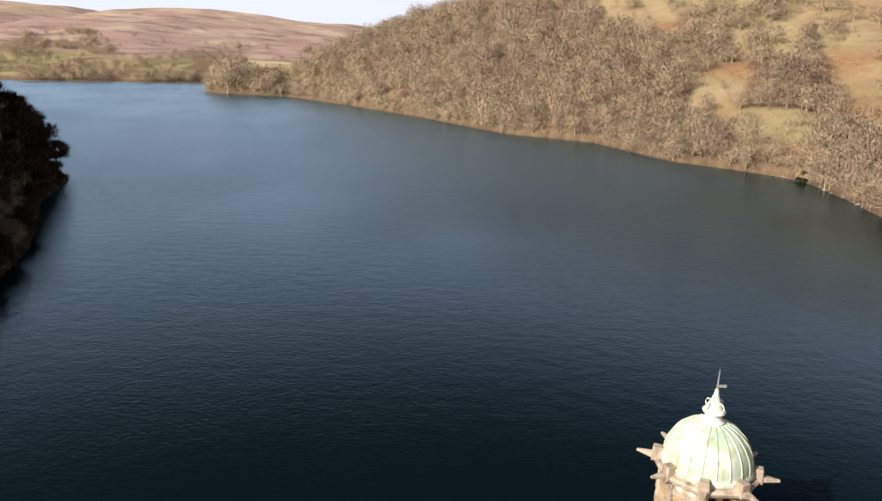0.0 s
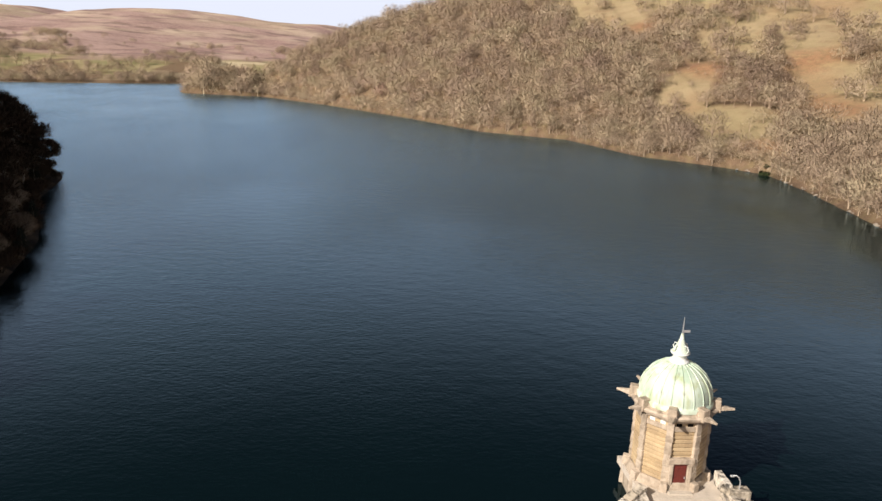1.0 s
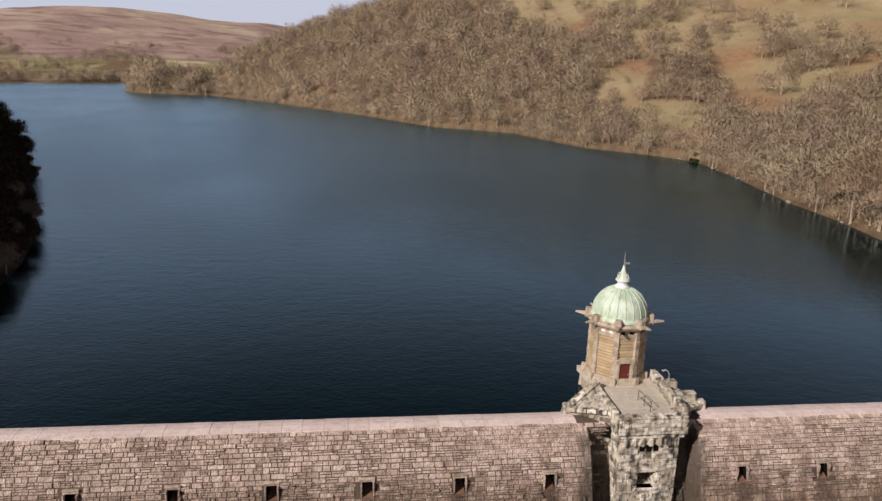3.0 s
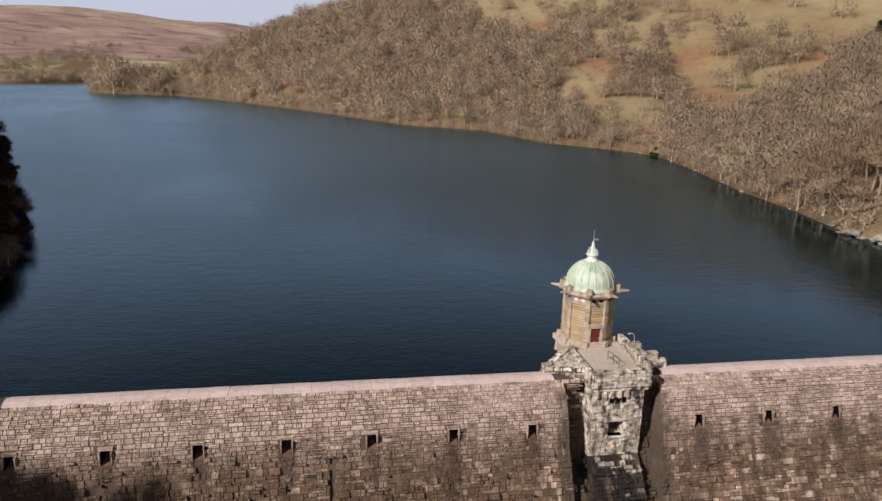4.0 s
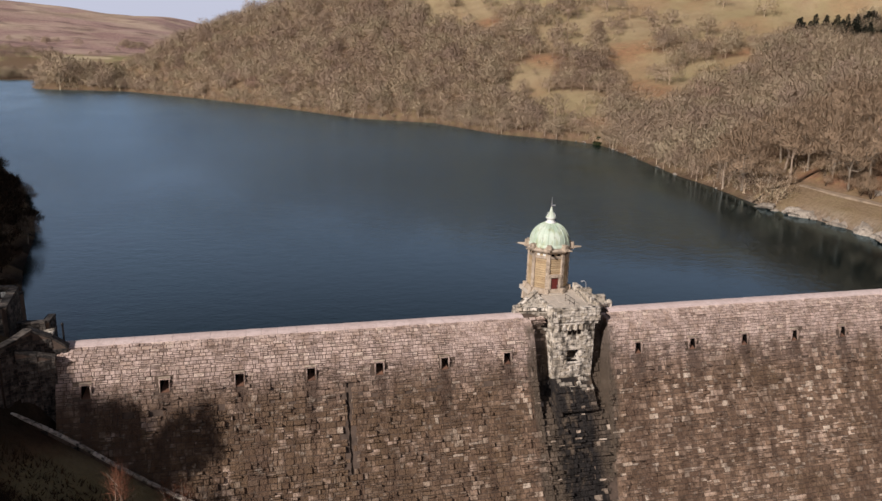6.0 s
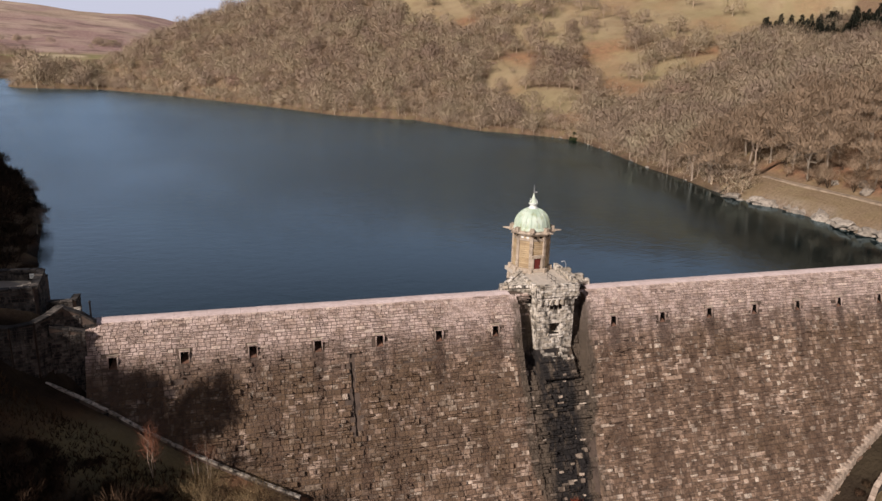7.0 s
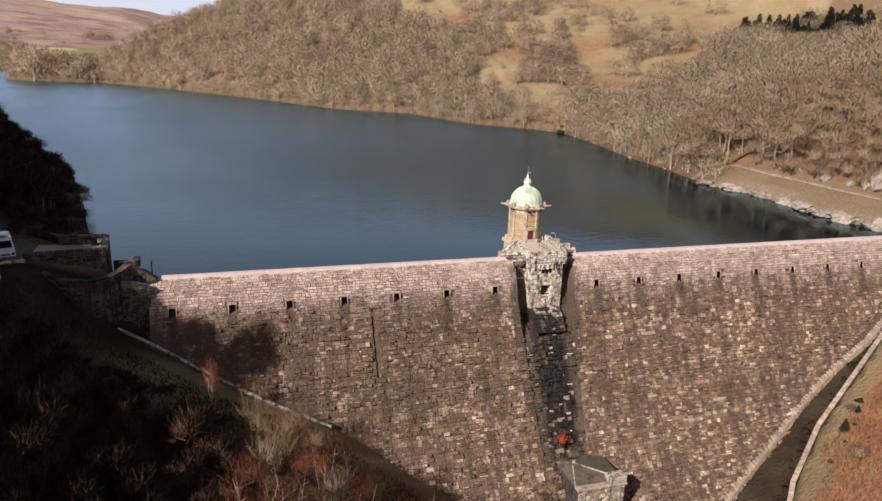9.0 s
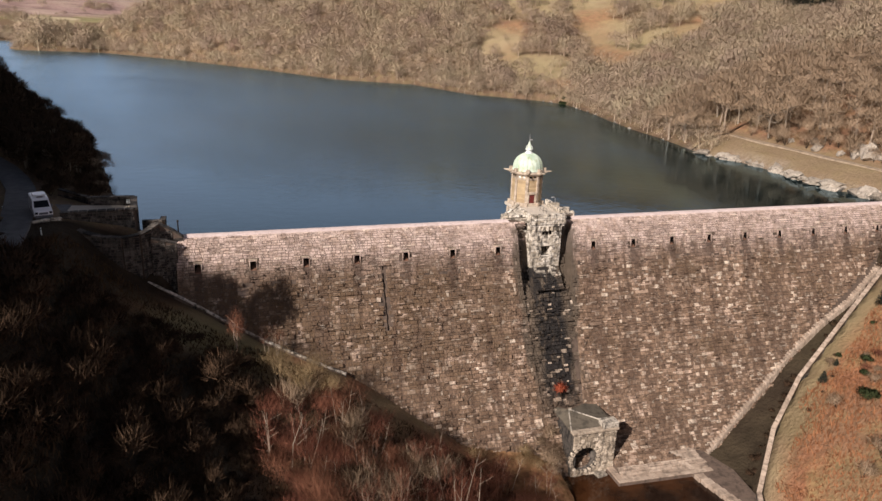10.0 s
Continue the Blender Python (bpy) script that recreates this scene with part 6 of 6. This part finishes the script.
        hi = [bm.verts.new((*(p + n * s * h).to_2d(), z)) for p, s, z in ((a, 1, za), (b, 1, zb), (b, -1, zb), (a, -1, za))]
        for q in ((0, 1), (1, 2), (2, 3), (3, 0)):
            bm.faces.new((lo[q[0]], lo[q[1]], hi[q[1]], hi[q[0]]))
        bm.faces.new(hi)
        part("core", bm, MORTAR, wall)
        top = min(za, zb)
        length = (b - a).length
        sides = [stones_over((*(a + n * (h + 0.02)).to_2d(), foot), u, (0, 0, 1), length, top - foot, rng, (0.28, 0.48), (0.35, 1.0), (0.02, 0.10), None),
                 stones_over((*(b - n * (h + 0.02)).to_2d(), foot), -u, (0, 0, 1), length, top - foot, rng, (0.28, 0.48), (0.35, 1.0), (0.02, 0.10), None)]
        tagged(part("stonework", mesh_of("stonework", *merged(*sides)), material, wall), kind="stuff")
        k = max(1, int(length / 1.2))
        A, B = Vector((xa, ya, za)), Vector((xb, yb, zb))
        for i in range(k):
            p, r = A.lerp(B, i / k), A.lerp(B, (i + 1) / k - 0.012)
            d = r - p
            st = part("coping_stone", boxed(0, d.length, -h - 0.12, h + 0.12, -0.05, 0.2, 0.03), coping, wall)
            st.matrix_basis = Matrix.Translation(p) @ d.to_track_quat("X", "Z").to_matrix().to_4x4()
    return wall


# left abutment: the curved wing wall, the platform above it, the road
course_wall("wing_wall", "curved stained stone wing wall, darkened for shade, at the end of the dam", ((-58.9, 2.6, 3.7), (-60.4, 2.4, 5.0), (-62.4, 2.0, 6.1), (-63.4, 0.2, 5.7), (-64.6, -1.2, 5.4), (-66.8, -1.7, 5.2), (-69.4, -1.2, 5.3),
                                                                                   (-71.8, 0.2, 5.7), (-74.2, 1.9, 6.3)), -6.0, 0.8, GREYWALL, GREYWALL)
course_wall("return_wall", "stained masonry wall, darkened for shade, between wing wall and dam", ((-63.3, -0.2, 4.6), (-61.4, 0.3, 3.9), (-59.8, 0.7, 3.3)), -9.0, 0.8, GREYWALL, GREYWALL)
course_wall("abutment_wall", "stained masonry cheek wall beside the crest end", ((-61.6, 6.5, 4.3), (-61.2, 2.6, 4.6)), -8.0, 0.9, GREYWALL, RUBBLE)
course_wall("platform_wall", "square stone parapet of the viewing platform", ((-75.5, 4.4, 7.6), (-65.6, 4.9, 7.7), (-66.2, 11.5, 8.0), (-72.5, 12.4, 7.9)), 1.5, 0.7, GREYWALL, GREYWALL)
part("platform", prism(((-76, 4.4), (-65.6, 4.9), (-66.2, 11.5), (-77, 12.6)), 0.5, 6.75), SLAB)
tagged(bpy.data.objects["platform"], "stone-flagged viewing platform beside the road", "platform", kind="structure")
course_wall("garden_wall", "low mossy stone wall along the lake shore", ((-66.4, 14.2, 6.3), (-73.5, 17.0, 6.8), (-78.5, 20.5, 7.6)), 2.0, 0.6, GREYWALL, GREYWALL)
course_wall("block_wall", "small dark stone gate block beside the platform", ((-64.8, 6.2, 5.4), (-61.9, 6.4, 5.3), (-61.9, 9.0, 5.2)), 0.5, 0.6, GREYWALL, GREYWALL)


def crest_post():
    p = thing("crest_post", "black iron post at the end of the crest", "post", (-59.6, 3.9, 3.5))
    part("shaft", turned(((0.16, 0), (0.14, 0.2), (0.11, 0.3), (0.10, 2.2), (0.15, 2.28), (0.13, 2.45), (0, 2.6)), 10), IRON, p)
    part("foot", boxed(-0.25, 0.25, -0.25, 0.25, -0.1, 0.12, 0.03), GREYWALL, p)


crest_post()


def notice():
    n = thing("notice_board", "white notice board on two posts by the parapet", "sign", (-66.9, 9.8, 6.75))
    part("board", boxed(-0.26, 0.26, -0.03, 0.03, 0.7, 1.3, 0.01), LEAD, n)
    for x in (-0.2, 0.2):
        part("post", boxed(x - 0.03, x + 0.03, 0.03, 0.09, 0, 1.35), IRON, n)
    for i in range(4):
        part("line_of_print", boxed(-0.2, 0.2 - 0.08 * (i % 2), -0.04, -0.03, 0.79 + i * 0.12, 0.83 + i * 0.12), IRON, n)


notice()
_road = [(float(road_x(y)), y) for y in (-110, -80, -55, -35, -20, -10, -2, 6, 14, 22, 30, 40, 52, 66, 85, 110, 140)]
ribbon("road", _road, 4.6, lambda x, y: max(6.85, float(ground(x + 1.5, y)) + 0.25), ASPHALT, None, 1.2)
tagged(bpy.data.objects["road"], "narrow worn asphalt road in the shade of trees", "road", kind="structure")
part("forecourt", prism(((-80, -6), (-75.5, 1.5), (-75.4, 12.8), (-80, 14)), 0.5, 6.82), ASPHALT)
tagged(bpy.data.objects["forecourt"], "worn asphalt forecourt between road and platform", "pavement", kind="structure")
course_wall("kerb_wall", "low pale stone kerb wall at the road's edge", ((-78.6, 1.0, 7.25), (-76.4, 2.2, 7.35), (-75.0, 2.8, 7.25)), 5.0, 0.35, RUBBLE, RUBBLE)


def bollard(x, y):
    b = thing("marker_post", "short white marker post at the roadside", "post", (x, y, 6.9), "marker posts")
    part("shaft", boxed(-0.07, 0.07, -0.07, 0.07, -0.3, 0.95, 0.02), LEAD, b)
    part("band", boxed(-0.075, 0.075, -0.075, 0.075, 0.7, 0.8), IRON, b)


for _p in ((-83.9, 9.0), (-84.1, 1.5), (-82.6, -4.0), (-76.3, -4.0)):
    bollard(*_p)


def van():
    v = thing("van", "white motorhome van parked facing down the road", "van", (-78.3, 6.3, 6.9))
    v.rotation_euler, v.scale = (0, 0, radians(18)), (1.15, 1.15, 1.15)
    WHITE = plain("white_vehicle_paint", (0.78, 0.79, 0.80), 0.25, 0, 0.05)
    GLASS = plain("dark_vehicle_glass", (0.015, 0.018, 0.022), 0.05, 0, 0.1)
    GREY = plain("grey_bumper", (0.12, 0.12, 0.125), 0.6)
    TYRE = plain("tyre_rubber", (0.02, 0.02, 0.02), 0.85)
    # side profile (y forwards is negative), swept over the width
    prof = ((-2.75, 0.45), (-2.8, 0.95), (-2.62, 1.2), (-1.75, 1.42), (-1.05, 2.2), (-0.75, 2.45), (2.7, 2.5), (2.78, 0.45))
    bm = bmesh.new()
    L = [bm.verts.new((-1.02 + (0.1 if z > 2 else 0), y, z)) for y, z in prof]
    Rr = [bm.verts.new((1.02 - (0.1 if z > 2 else 0), y, z)) for y, z in prof]
    bm.faces.new(L)
    bm.faces.new(Rr[::-1])
    for i in range(len(prof)):
        j = (i + 1) % len(prof)
        bm.faces.new((L[j], L[i], Rr[i], Rr[j]))
    bmesh.ops.recalc_face_normals(bm, faces=bm.faces[:])
    bmesh.ops.bevel(bm, geom=bm.edges[:], offset=0.07, segments=2, affect="EDGES")
    part("body", bm, WHITE, v)

    def pane(name, pts, mat):
        bm = bmesh.new()
        bm.faces.new([bm.verts.new(p) for p in pts])
        r = bmesh.ops.solidify(bm, geom=bm.faces[:], thickness=0.03)
        return part(name, bm, mat, v)
    pane("windscreen", ((-0.86, -1.73, 1.47), (0.86, -1.73, 1.47), (0.78, -1.10, 2.19), (-0.78, -1.10, 2.19)), GLASS)
    for s in (-1, 1):
        pane("side_window", ((1.035 * s, -1.3, 1.45), (1.035 * s, -0.45, 1.45), (0.97 * s, -0.45, 2.1), (0.97 * s, -0.95, 2.1)), GLASS)
        part("headlight", boxed(0.78 * s - 0.17, 0.78 * s + 0.17, -2.84, -2.6, 0.85, 1.12, 0.04), GLASS, v)
        part("wing_mirror", boxed(1.14 * s - 0.1, 1.14 * s + 0.1, -1.5, -1.36, 1.35, 1.72, 0.03), GREY, v)
        for y in (-1.85, 1.75):
            w = part("wheel", turned(((0.0, -0.11), (0.3, -0.11), (0.36, -0.08), (0.36, 0.08), (0.3, 0.11), (0, 0.11)), 18), TYRE, v)
            w.matrix_basis = Matrix.Translation((0.92 * s, y, 0.36)) @ Matrix.Rotation(radians(90), 4, "Y")
            part("rim", turned(((0.0, -0.12), (0.19, -0.125), (0.2, -0.1), (0.2, 0.1), (0.19, 0.125), (0, 0.12)), 14), GALV, w)
    part("bumper", boxed(-1.0, 1.0, -2.9, -2.6, 0.38, 0.72, 0.06), GREY, v)
    part("grille", boxed(-0.5, 0.5, -2.83, -2.6, 0.8, 1.05, 0.03), GREY, v)
    part("roof_box", boxed(-0.7, 0.7, 0.0, 1.8, 2.48, 2.72, 0.06), WHITE, v)
    part("skylight", boxed(-0.35, 0.35, -0.6, -0.15, 2.46, 2.56, 0.03), GREY, v)


van()

# low coping along the grass below the wing wall
course_wall("slope_coping", "low mossy coping wall stepping down beside the dam", ((-64.0, -1.6, -1.7), (-60.5, -2.3, -3.6), (-57.4, -3.2, -5.3), (-53.5, -4.6, -7.6), (-48.0, -6.4, -10.5), (-42.0, -8.4, -13.2), (-36.5, -10.3, -15.4)), -20.0, 0.2, GREYWALL, RUBBLE)

# channel along the toe on the far side, and its retaining wall
_cx = (17, 20, 23, 27, 31, 35.5, 40, 47, 54.4, 61, 67.8, 73, 77.5)
course_wall("channel_wall", "curving pale stone retaining wall beside the toe channel", [(x, float(channel_wall(x)[0]), float(channel_wall(x)[1])) for x in _cx], -36.0, 0.5, GREYWALL, TOESTONE)


def toe_ledge():
    """Stepped pale footing where the face of the dam meets the channel."""
    t = thing("toe_footing", "stepped pale stone footing along the toe of the dam", "footing")
    pts = ((21.6, -20.9, -32.6), (29, -17.8, -28.8), (38, -14.3, -24.1), (46, -11.3, -19.6), (54, -9.0, -15.6), (62, -7.1, -12.4), (69, -4.7, -8.5), (77, -2.6, -3.0))
    for a, b in zip(pts, pts[1:]):
        n = 13
        for i in range(n):
            p = Vector(a).lerp(Vector(b), (i + 0.5) / n)
            w = (b[0] - a[0]) / n
            part("footing_block", boxed(p.x - w / 2 + 0.02, p.x + w / 2 - 0.02, p.y - 0.45, p.y + 1.6, p.z - 2.6, p.z - 0.3 + 0.05 * ((i * 5) % 4), 0.05), TOESTONE, t)


toe_ledge()

# battered foot of the dam above the apron
_foot = part("toe_batter", prism(((4.9, -23.3), (20.6, -23.9), (21.6, -17.4), (4.9, -17.2)), -34, [-31.65, -31.65, -31.4, -29.2]), MORTAR, dam)
tagged(part("stonework", mesh_of("stonework", *stones_over((4.9, -23.35, -31.7), (1, -0.03, 0), (0, 6.0, 2.45), 13.5, 1.7, np.random.default_rng(83), (0.4, 0.6), (0.5, 1.4), (0.05, 0.3))), TOESTONE, _foot), kind="stuff")
tagged(part("stonework", mesh_of("stonework", *stones_over((4.9, -21.78, -31.06), (1, -0.03, 0), (0, 6.0, 2.45), 13.0, 4.9, np.random.default_rng(84), (0.4, 0.65), (0.5, 1.4), (0.05, 0.35), lambda u, v: u > 12.4 - 1.5 * v)), STONE, _foot), kind="stuff")

# stilling pool and its stone edges
sheet("stilling_pool", ((-3.2, -19.5), (3.9, -19.5), (3.9, -24.6), (16.9, -25.3), (24.5, -36), (18, -60), (6, -140), (-10, -140), (-9, -60), (-6, -30), (-4.9, -22.5)), -32.3, POOL, "still peat-brown pool at the foot of the dam")
part("apron", prism(((3.8, -24.7), (16.7, -25.3), (18.3, -31.6), (19.5, -40), (22.5, -36), (24.0, -26.0), (22.0, -18.5), (3.8, -18.5)), -36, -31.75), MORTAR)
tagged(bpy.data.objects["apron"], "pale stone apron at the toe of the dam", "pavement", kind="structure")
_rng = np.random.default_rng(77)
for _j in range(6):
    _y = -24.7 + _j * 1.05
    _x = 3.85
    while _x < 20.5:
        _w = _rng.uniform(0.8, 1.9)
        part("paving_stone", boxed(_x, min(_x + _w, 21) - 0.03, _y - 0.045 * (_x - 3.8), _y + 1.02 - 0.045 * (_x - 3.8), -32.0, -31.68 + _rng.uniform(0, 0.1) + 0.06 * _j, 0.04), TOESTONE, bpy.data.objects["apron"])
        _x += _w
for _k in range(9):
    _p = Vector((16.9, -25.6, -31.85)).lerp(Vector((19.3, -38.5, -31.85)), _k / 9)
    part("edge_stone", boxed(_p.x - 0.1, _p.x + 1.5, _p.y - 1.4, _p.y, -33, -31.6, 0.05), TOESTONE, bpy.data.objects["apron"])
part("river_bank", prism(((-18, -40), (-7.5, -34), (-4.8, -26), (-4.9, -21.5), (-9, -16), (-18, -14)), -36, [-30.8, -31.9, -31.7, -30.6, -28.5, -27.0]), plain("bracken_bank", (0.27, 0.15, 0.075), 0.95, 0, 0.55, 0.9))
tagged(bpy.data.objects["river_bank"], "rough grassy bank beside the stilling pool", "ground", kind="structure")


def valve_house():
    h = thing("valve_house", "small rusticated stone valve house at the foot of the dam", "building")
    rng = np.random.default_rng(31)
    x0, x1, yf, z0, z1 = -2.6, 4.9, -20.5, -33.0, -24.7
    cx, cz, r = -0.3, -29.4, 2.15
    # front wall with the round outlet cut through
    bm = bmesh.new()
    N = 28
    ring = [bm.verts.new((cx + r * math.cos(a), yf, cz + r * math.sin(a))) for a in (2 * math.pi * i / N for i in range(N))]
    back = [bm.verts.new((v.co.x, yf + 3.0, v.co.z)) for v in ring]
    rim = []
    for v in ring:
        d = Vector((v.co.x - cx, v.co.z - cz))
        k = min((x1 - cx if d.x > 0 else cx - x0) / max(abs(d.x), 1e-6), (z1 - cz if d.y > 0 else cz - z0) / max(abs(d.y), 1e-6))
        rim.append(bm.verts.new((cx + d.x * k, yf, cz + d.y * k)))
    for i in range(N):
        j = (i + 1) % N
        bm.faces.new((ring[i], ring[j], rim[j], rim[i]))
        bm.faces.new((ring[i], back[i], back[j], ring[j]))
    bm.faces.new(back)
    bmesh.ops.recalc_face_normals(bm, faces=bm.faces[:])
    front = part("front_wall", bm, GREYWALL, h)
    tagged(part("stonework", mesh_of("stonework", *stones_over((x0, yf, z0), (1, 0, 0), (0, 0, 1), x1 - x0, z1 - z0, rng, (0.4, 0.6), (0.45, 0.95), (0.05, 0.28),
                                                             lambda u, w: math.hypot(u + x0 - cx, w + z0 - cz) < r + 0.35)), HOUSESTONE, front), kind="stuff")
    for i in range(20):
        a = 2 * math.pi * (i + 0.5) / 20
        st = part("arch_stone", boxed(-0.27, 0.27, -0.25, 0.4, r - 0.02, r + 0.55, 0.05), HOUSESTONE, front)
        st.matrix_basis = Matrix.Translation((cx, yf, cz)) @ Matrix.Rotation(a, 4, "Y")
    side = part("side_wall", boxed(x1 - 0.7, x1, yf + 0.02, -13.0, z0, z1), GREYWALL, h)
    tagged(part("stonework", mesh_of("stonework", *stones_over((x1, yf, z0), (0, 1, 0), (0, 0, 1), 9, z1 - z0, rng, (0.4, 0.6), (0.45, 0.95), (0.03, 0.18))), HOUSESTONE, side), kind="stuff")
    part("side_wall", boxed(x0, x0 + 0.7, yf + 0.02, -13.0, z0, z1), GREYWALL, h)
    for i in range(5):
        w = (x1 - x0 + 0.6) / 5
        part("cornice_stone", boxed(x0 - 0.3 + i * w, x0 - 0.3 + (i + 1) * w - 0.02, yf - 0.35, yf + 0.7, z1, z1 + 0.42, 0.06), DRESSED, h)
    part("corner_block", boxed(x1 - 2.5, x1 + 0.2, yf - 0.25, yf + 1.6, z1 + 0.42, z1 + 1.4, 0.08), MOTTLED, h)
    # low hipped slab roof leaning back to the face of the dam
    apex, back = Vector((-1.2, -15.6, z1 + 1.5)), -12.2
    eaves = (Vector((x0 - 0.2, back, z1 + 0.6)), Vector((x0 - 0.2, yf + 0.6, z1 + 0.3)), Vector((x1 + 0.2, yf + 0.6, z1 + 0.3)), Vector((x1 + 0.2, back, z1 + 0.6)))
    for a, b in zip(eaves, eaves[1:]):
        bm = bmesh.new()
        top = [bm.verts.new(p) for p in (a, b, apex)]
        low = [bm.verts.new(p - Vector((0, 0, 0.25))) for p in (a, b, apex)]
        bm.faces.new(top)
        bm.faces.new(low[::-1])
        for i in range(3):
            bm.faces.new((top[i], low[i], low[(i + 1) % 3], top[(i + 1) % 3]))
        bmesh.ops.recalc_face_normals(bm, faces=bm.faces[:])
        part("roof_slope", bm, ROOFSLAB, h)
    for e in eaves[1:3]:
        bm = bmesh.new()
        tube(bm, (e + Vector((0, 0, 0.03)), apex + Vector((0, 0, 0.05))), 0.12, 6)
        part("hip_ridge", bm, MOTTLED, h)
    pl = part("slab_bridge", boxed(-1.4, 0.4, yf - 1.5, yf + 0.3, -32.4, -32.0, 0.03), MOTTLED, h)
    pl.rotation_euler = (0, 0, radians(8))
    # closed black pipe end added to stand for the dark inside of the outlet
    bm = bmesh.new()
    tube(bm, ((cx, yf + 2.0, cz), (cx, yf + 2.9, cz)), 1.35, 20)
    part("outlet_pipe", bm, IRON, h)


valve_house()
_red = bush_kind(97, 2.4, 1.1, 500, twigs("dogwood_twigs", (0.30, 0.055, 0.028), (0.46, 0.13, 0.065), (0.36, 0.09, 0.045)))
_b = thing("dogwood_bush", "bright red-twigged shrub above the valve house roof", "bush", (-1.6, -13.2, -21.9))
part("stem", _red[0], None, _b)
part("crown", _red[1], None, _b)

# lakeside track and shore rocks
_track = [(float(right_foot(y)) + 10.6, y) for y in (-4, 4, 12, 20, 28, 36, 44, 52, 60, 67)]
ribbon("track", _track, 2.7, 7.72, TRACK, None, 0.5)
tagged(bpy.data.objects["track"], "pale gravel track along the lake shore", "path", kind="structure")


def boulder_mesh(seed):
    bm = bmesh.new()
    bmesh.ops.create_icosphere(bm, subdivisions=2, radius=1)
    noise.seed_set(seed)
    for v in bm.verts:
        k = 0.75 + 0.5 * noise.noise(v.co * 1.1 + Vector((seed, 0, 0))) + 0.25 * noise.noise(v.co * 2.7)
        v.co = Vector((v.co.x * k, v.co.y * k, max(v.co.z * k * 0.75, -0.5)))
    me = bpy.data.meshes.new("rock")
    bm.to_mesh(me)
    bm.free()
    return me


ROCK = rough_stone("shore_rock", (0.22, 0.185, 0.14), (0.46, 0.40, 0.32), (0.10, 0.085, 0.065), 0.35)
_rocks = [boulder_mesh(i + 1) for i in range(5)]
for _m in _rocks:
    _m.materials.append(ROCK)


def rock(x, y, s, z=None, tall=1.0):
    ob = tagged(new("rock", _rocks[random.randrange(5)]), "angular pale grey boulder on the lake shore", "rock", "shore rocks")
    ob.location = (x, y, (float(ground(x, y)) if z is None else z) + 0.1 * s)
    ob.rotation_euler = (random.uniform(-0.3, 0.3), random.uniform(-0.3, 0.3), random.uniform(0, 6.28))
    ob.scale = (s * random.uniform(0.8, 1.5), s * random.uniform(0.8, 1.3), s * tall * random.uniform(0.6, 0.9))


random.seed(41)
for _i in range(95):
    _y = random.choice((9, 17, 24, 31, 37, 45, 54, 62)) + random.gauss(0, 2.2)
    rock(float(right_shore(_y)) + random.uniform(-0.6, 2.0), _y, 0.5 + 2.6 * random.random() ** 2, WATER + random.uniform(-0.3, 0.6))
for _x, _y, _s in ((93.6, 22, 2.2), (94.8, 24.5, 2.8), (93.2, 27, 1.9), (95.4, 28.5, 2.4), (94.0, 19.5, 1.6), (93.0, 38.5, 1.7), (94.2, 41, 1.5), (93.4, 48, 1.0), (92.9, 31, 1.1), (96.5, 25.5, 2.2)):
    rock(_x, _y, _s, None, 1.7)
for _i in range(24):
    _y = random.uniform(75, 200)
    rock(float(right_shore(_y)) + random.uniform(-0.3, 1.0), _y, random.uniform(0.3, 0.9), WATER + 0.1)


def rough_grass():
    """Tussocks and dead bracken on the slopes below the dam."""
    rng = np.random.default_rng(55)
    n = 260000
    x, y = rng.uniform(-75, 95, n), rng.uniform(-130, -3, n)
    keep = np.where(x < 0, (y < -6 - 0.32 * (x + 62)) & (x < -6), (x > 20) & (y < channel_wall(x)[0] - 1.5 - 4.0 * vnoise(x, y, 5, 71)))
    x, y = x[keep], y[keep]
    z = ground(x, y)
    a = rng.uniform(0, 6.28, len(x))
    h, w = rng.uniform(0.25, 0.95, len(x)) * (0.5 + 0.9 * vnoise(x, y, 3.5, 73)), rng.uniform(0.05, 0.14, len(x))
    s = np.stack([np.cos(a), np.sin(a), 0 * a], -1) * w[:, None]
    p = np.stack([x, y, z - 0.1], -1)
    tip = p + np.stack([rng.normal(0, 0.3, len(x)), rng.normal(0, 0.3, len(x)), h], -1)
    # left-slope plants: darker than dead_bracken, the slope's shade put into their colour
    wet = twigs("shade_dark_undergrowth", (0.03, 0.02, 0.012), (0.10, 0.058, 0.031), (0.07, 0.05, 0.026))
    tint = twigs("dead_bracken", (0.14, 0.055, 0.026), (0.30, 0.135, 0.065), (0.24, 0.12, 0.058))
    s = s * np.where(x > 0, 1.5, 1.0)[:, None]
    tri = np.stack([p - s, p + s, tip], 1)
    tagged(part("rough_grass", quads_mesh("rough_grass", tri[x > 0], tint), tint), "orange dead bracken and tussock grass on the slope", "grass", kind="stuff")
    tagged(part("undergrowth", quads_mesh("undergrowth", tri[x <= 0], wet), wet), "brown undergrowth coloured dark for the shaded slope", "undergrowth", kind="stuff")


rough_grass()
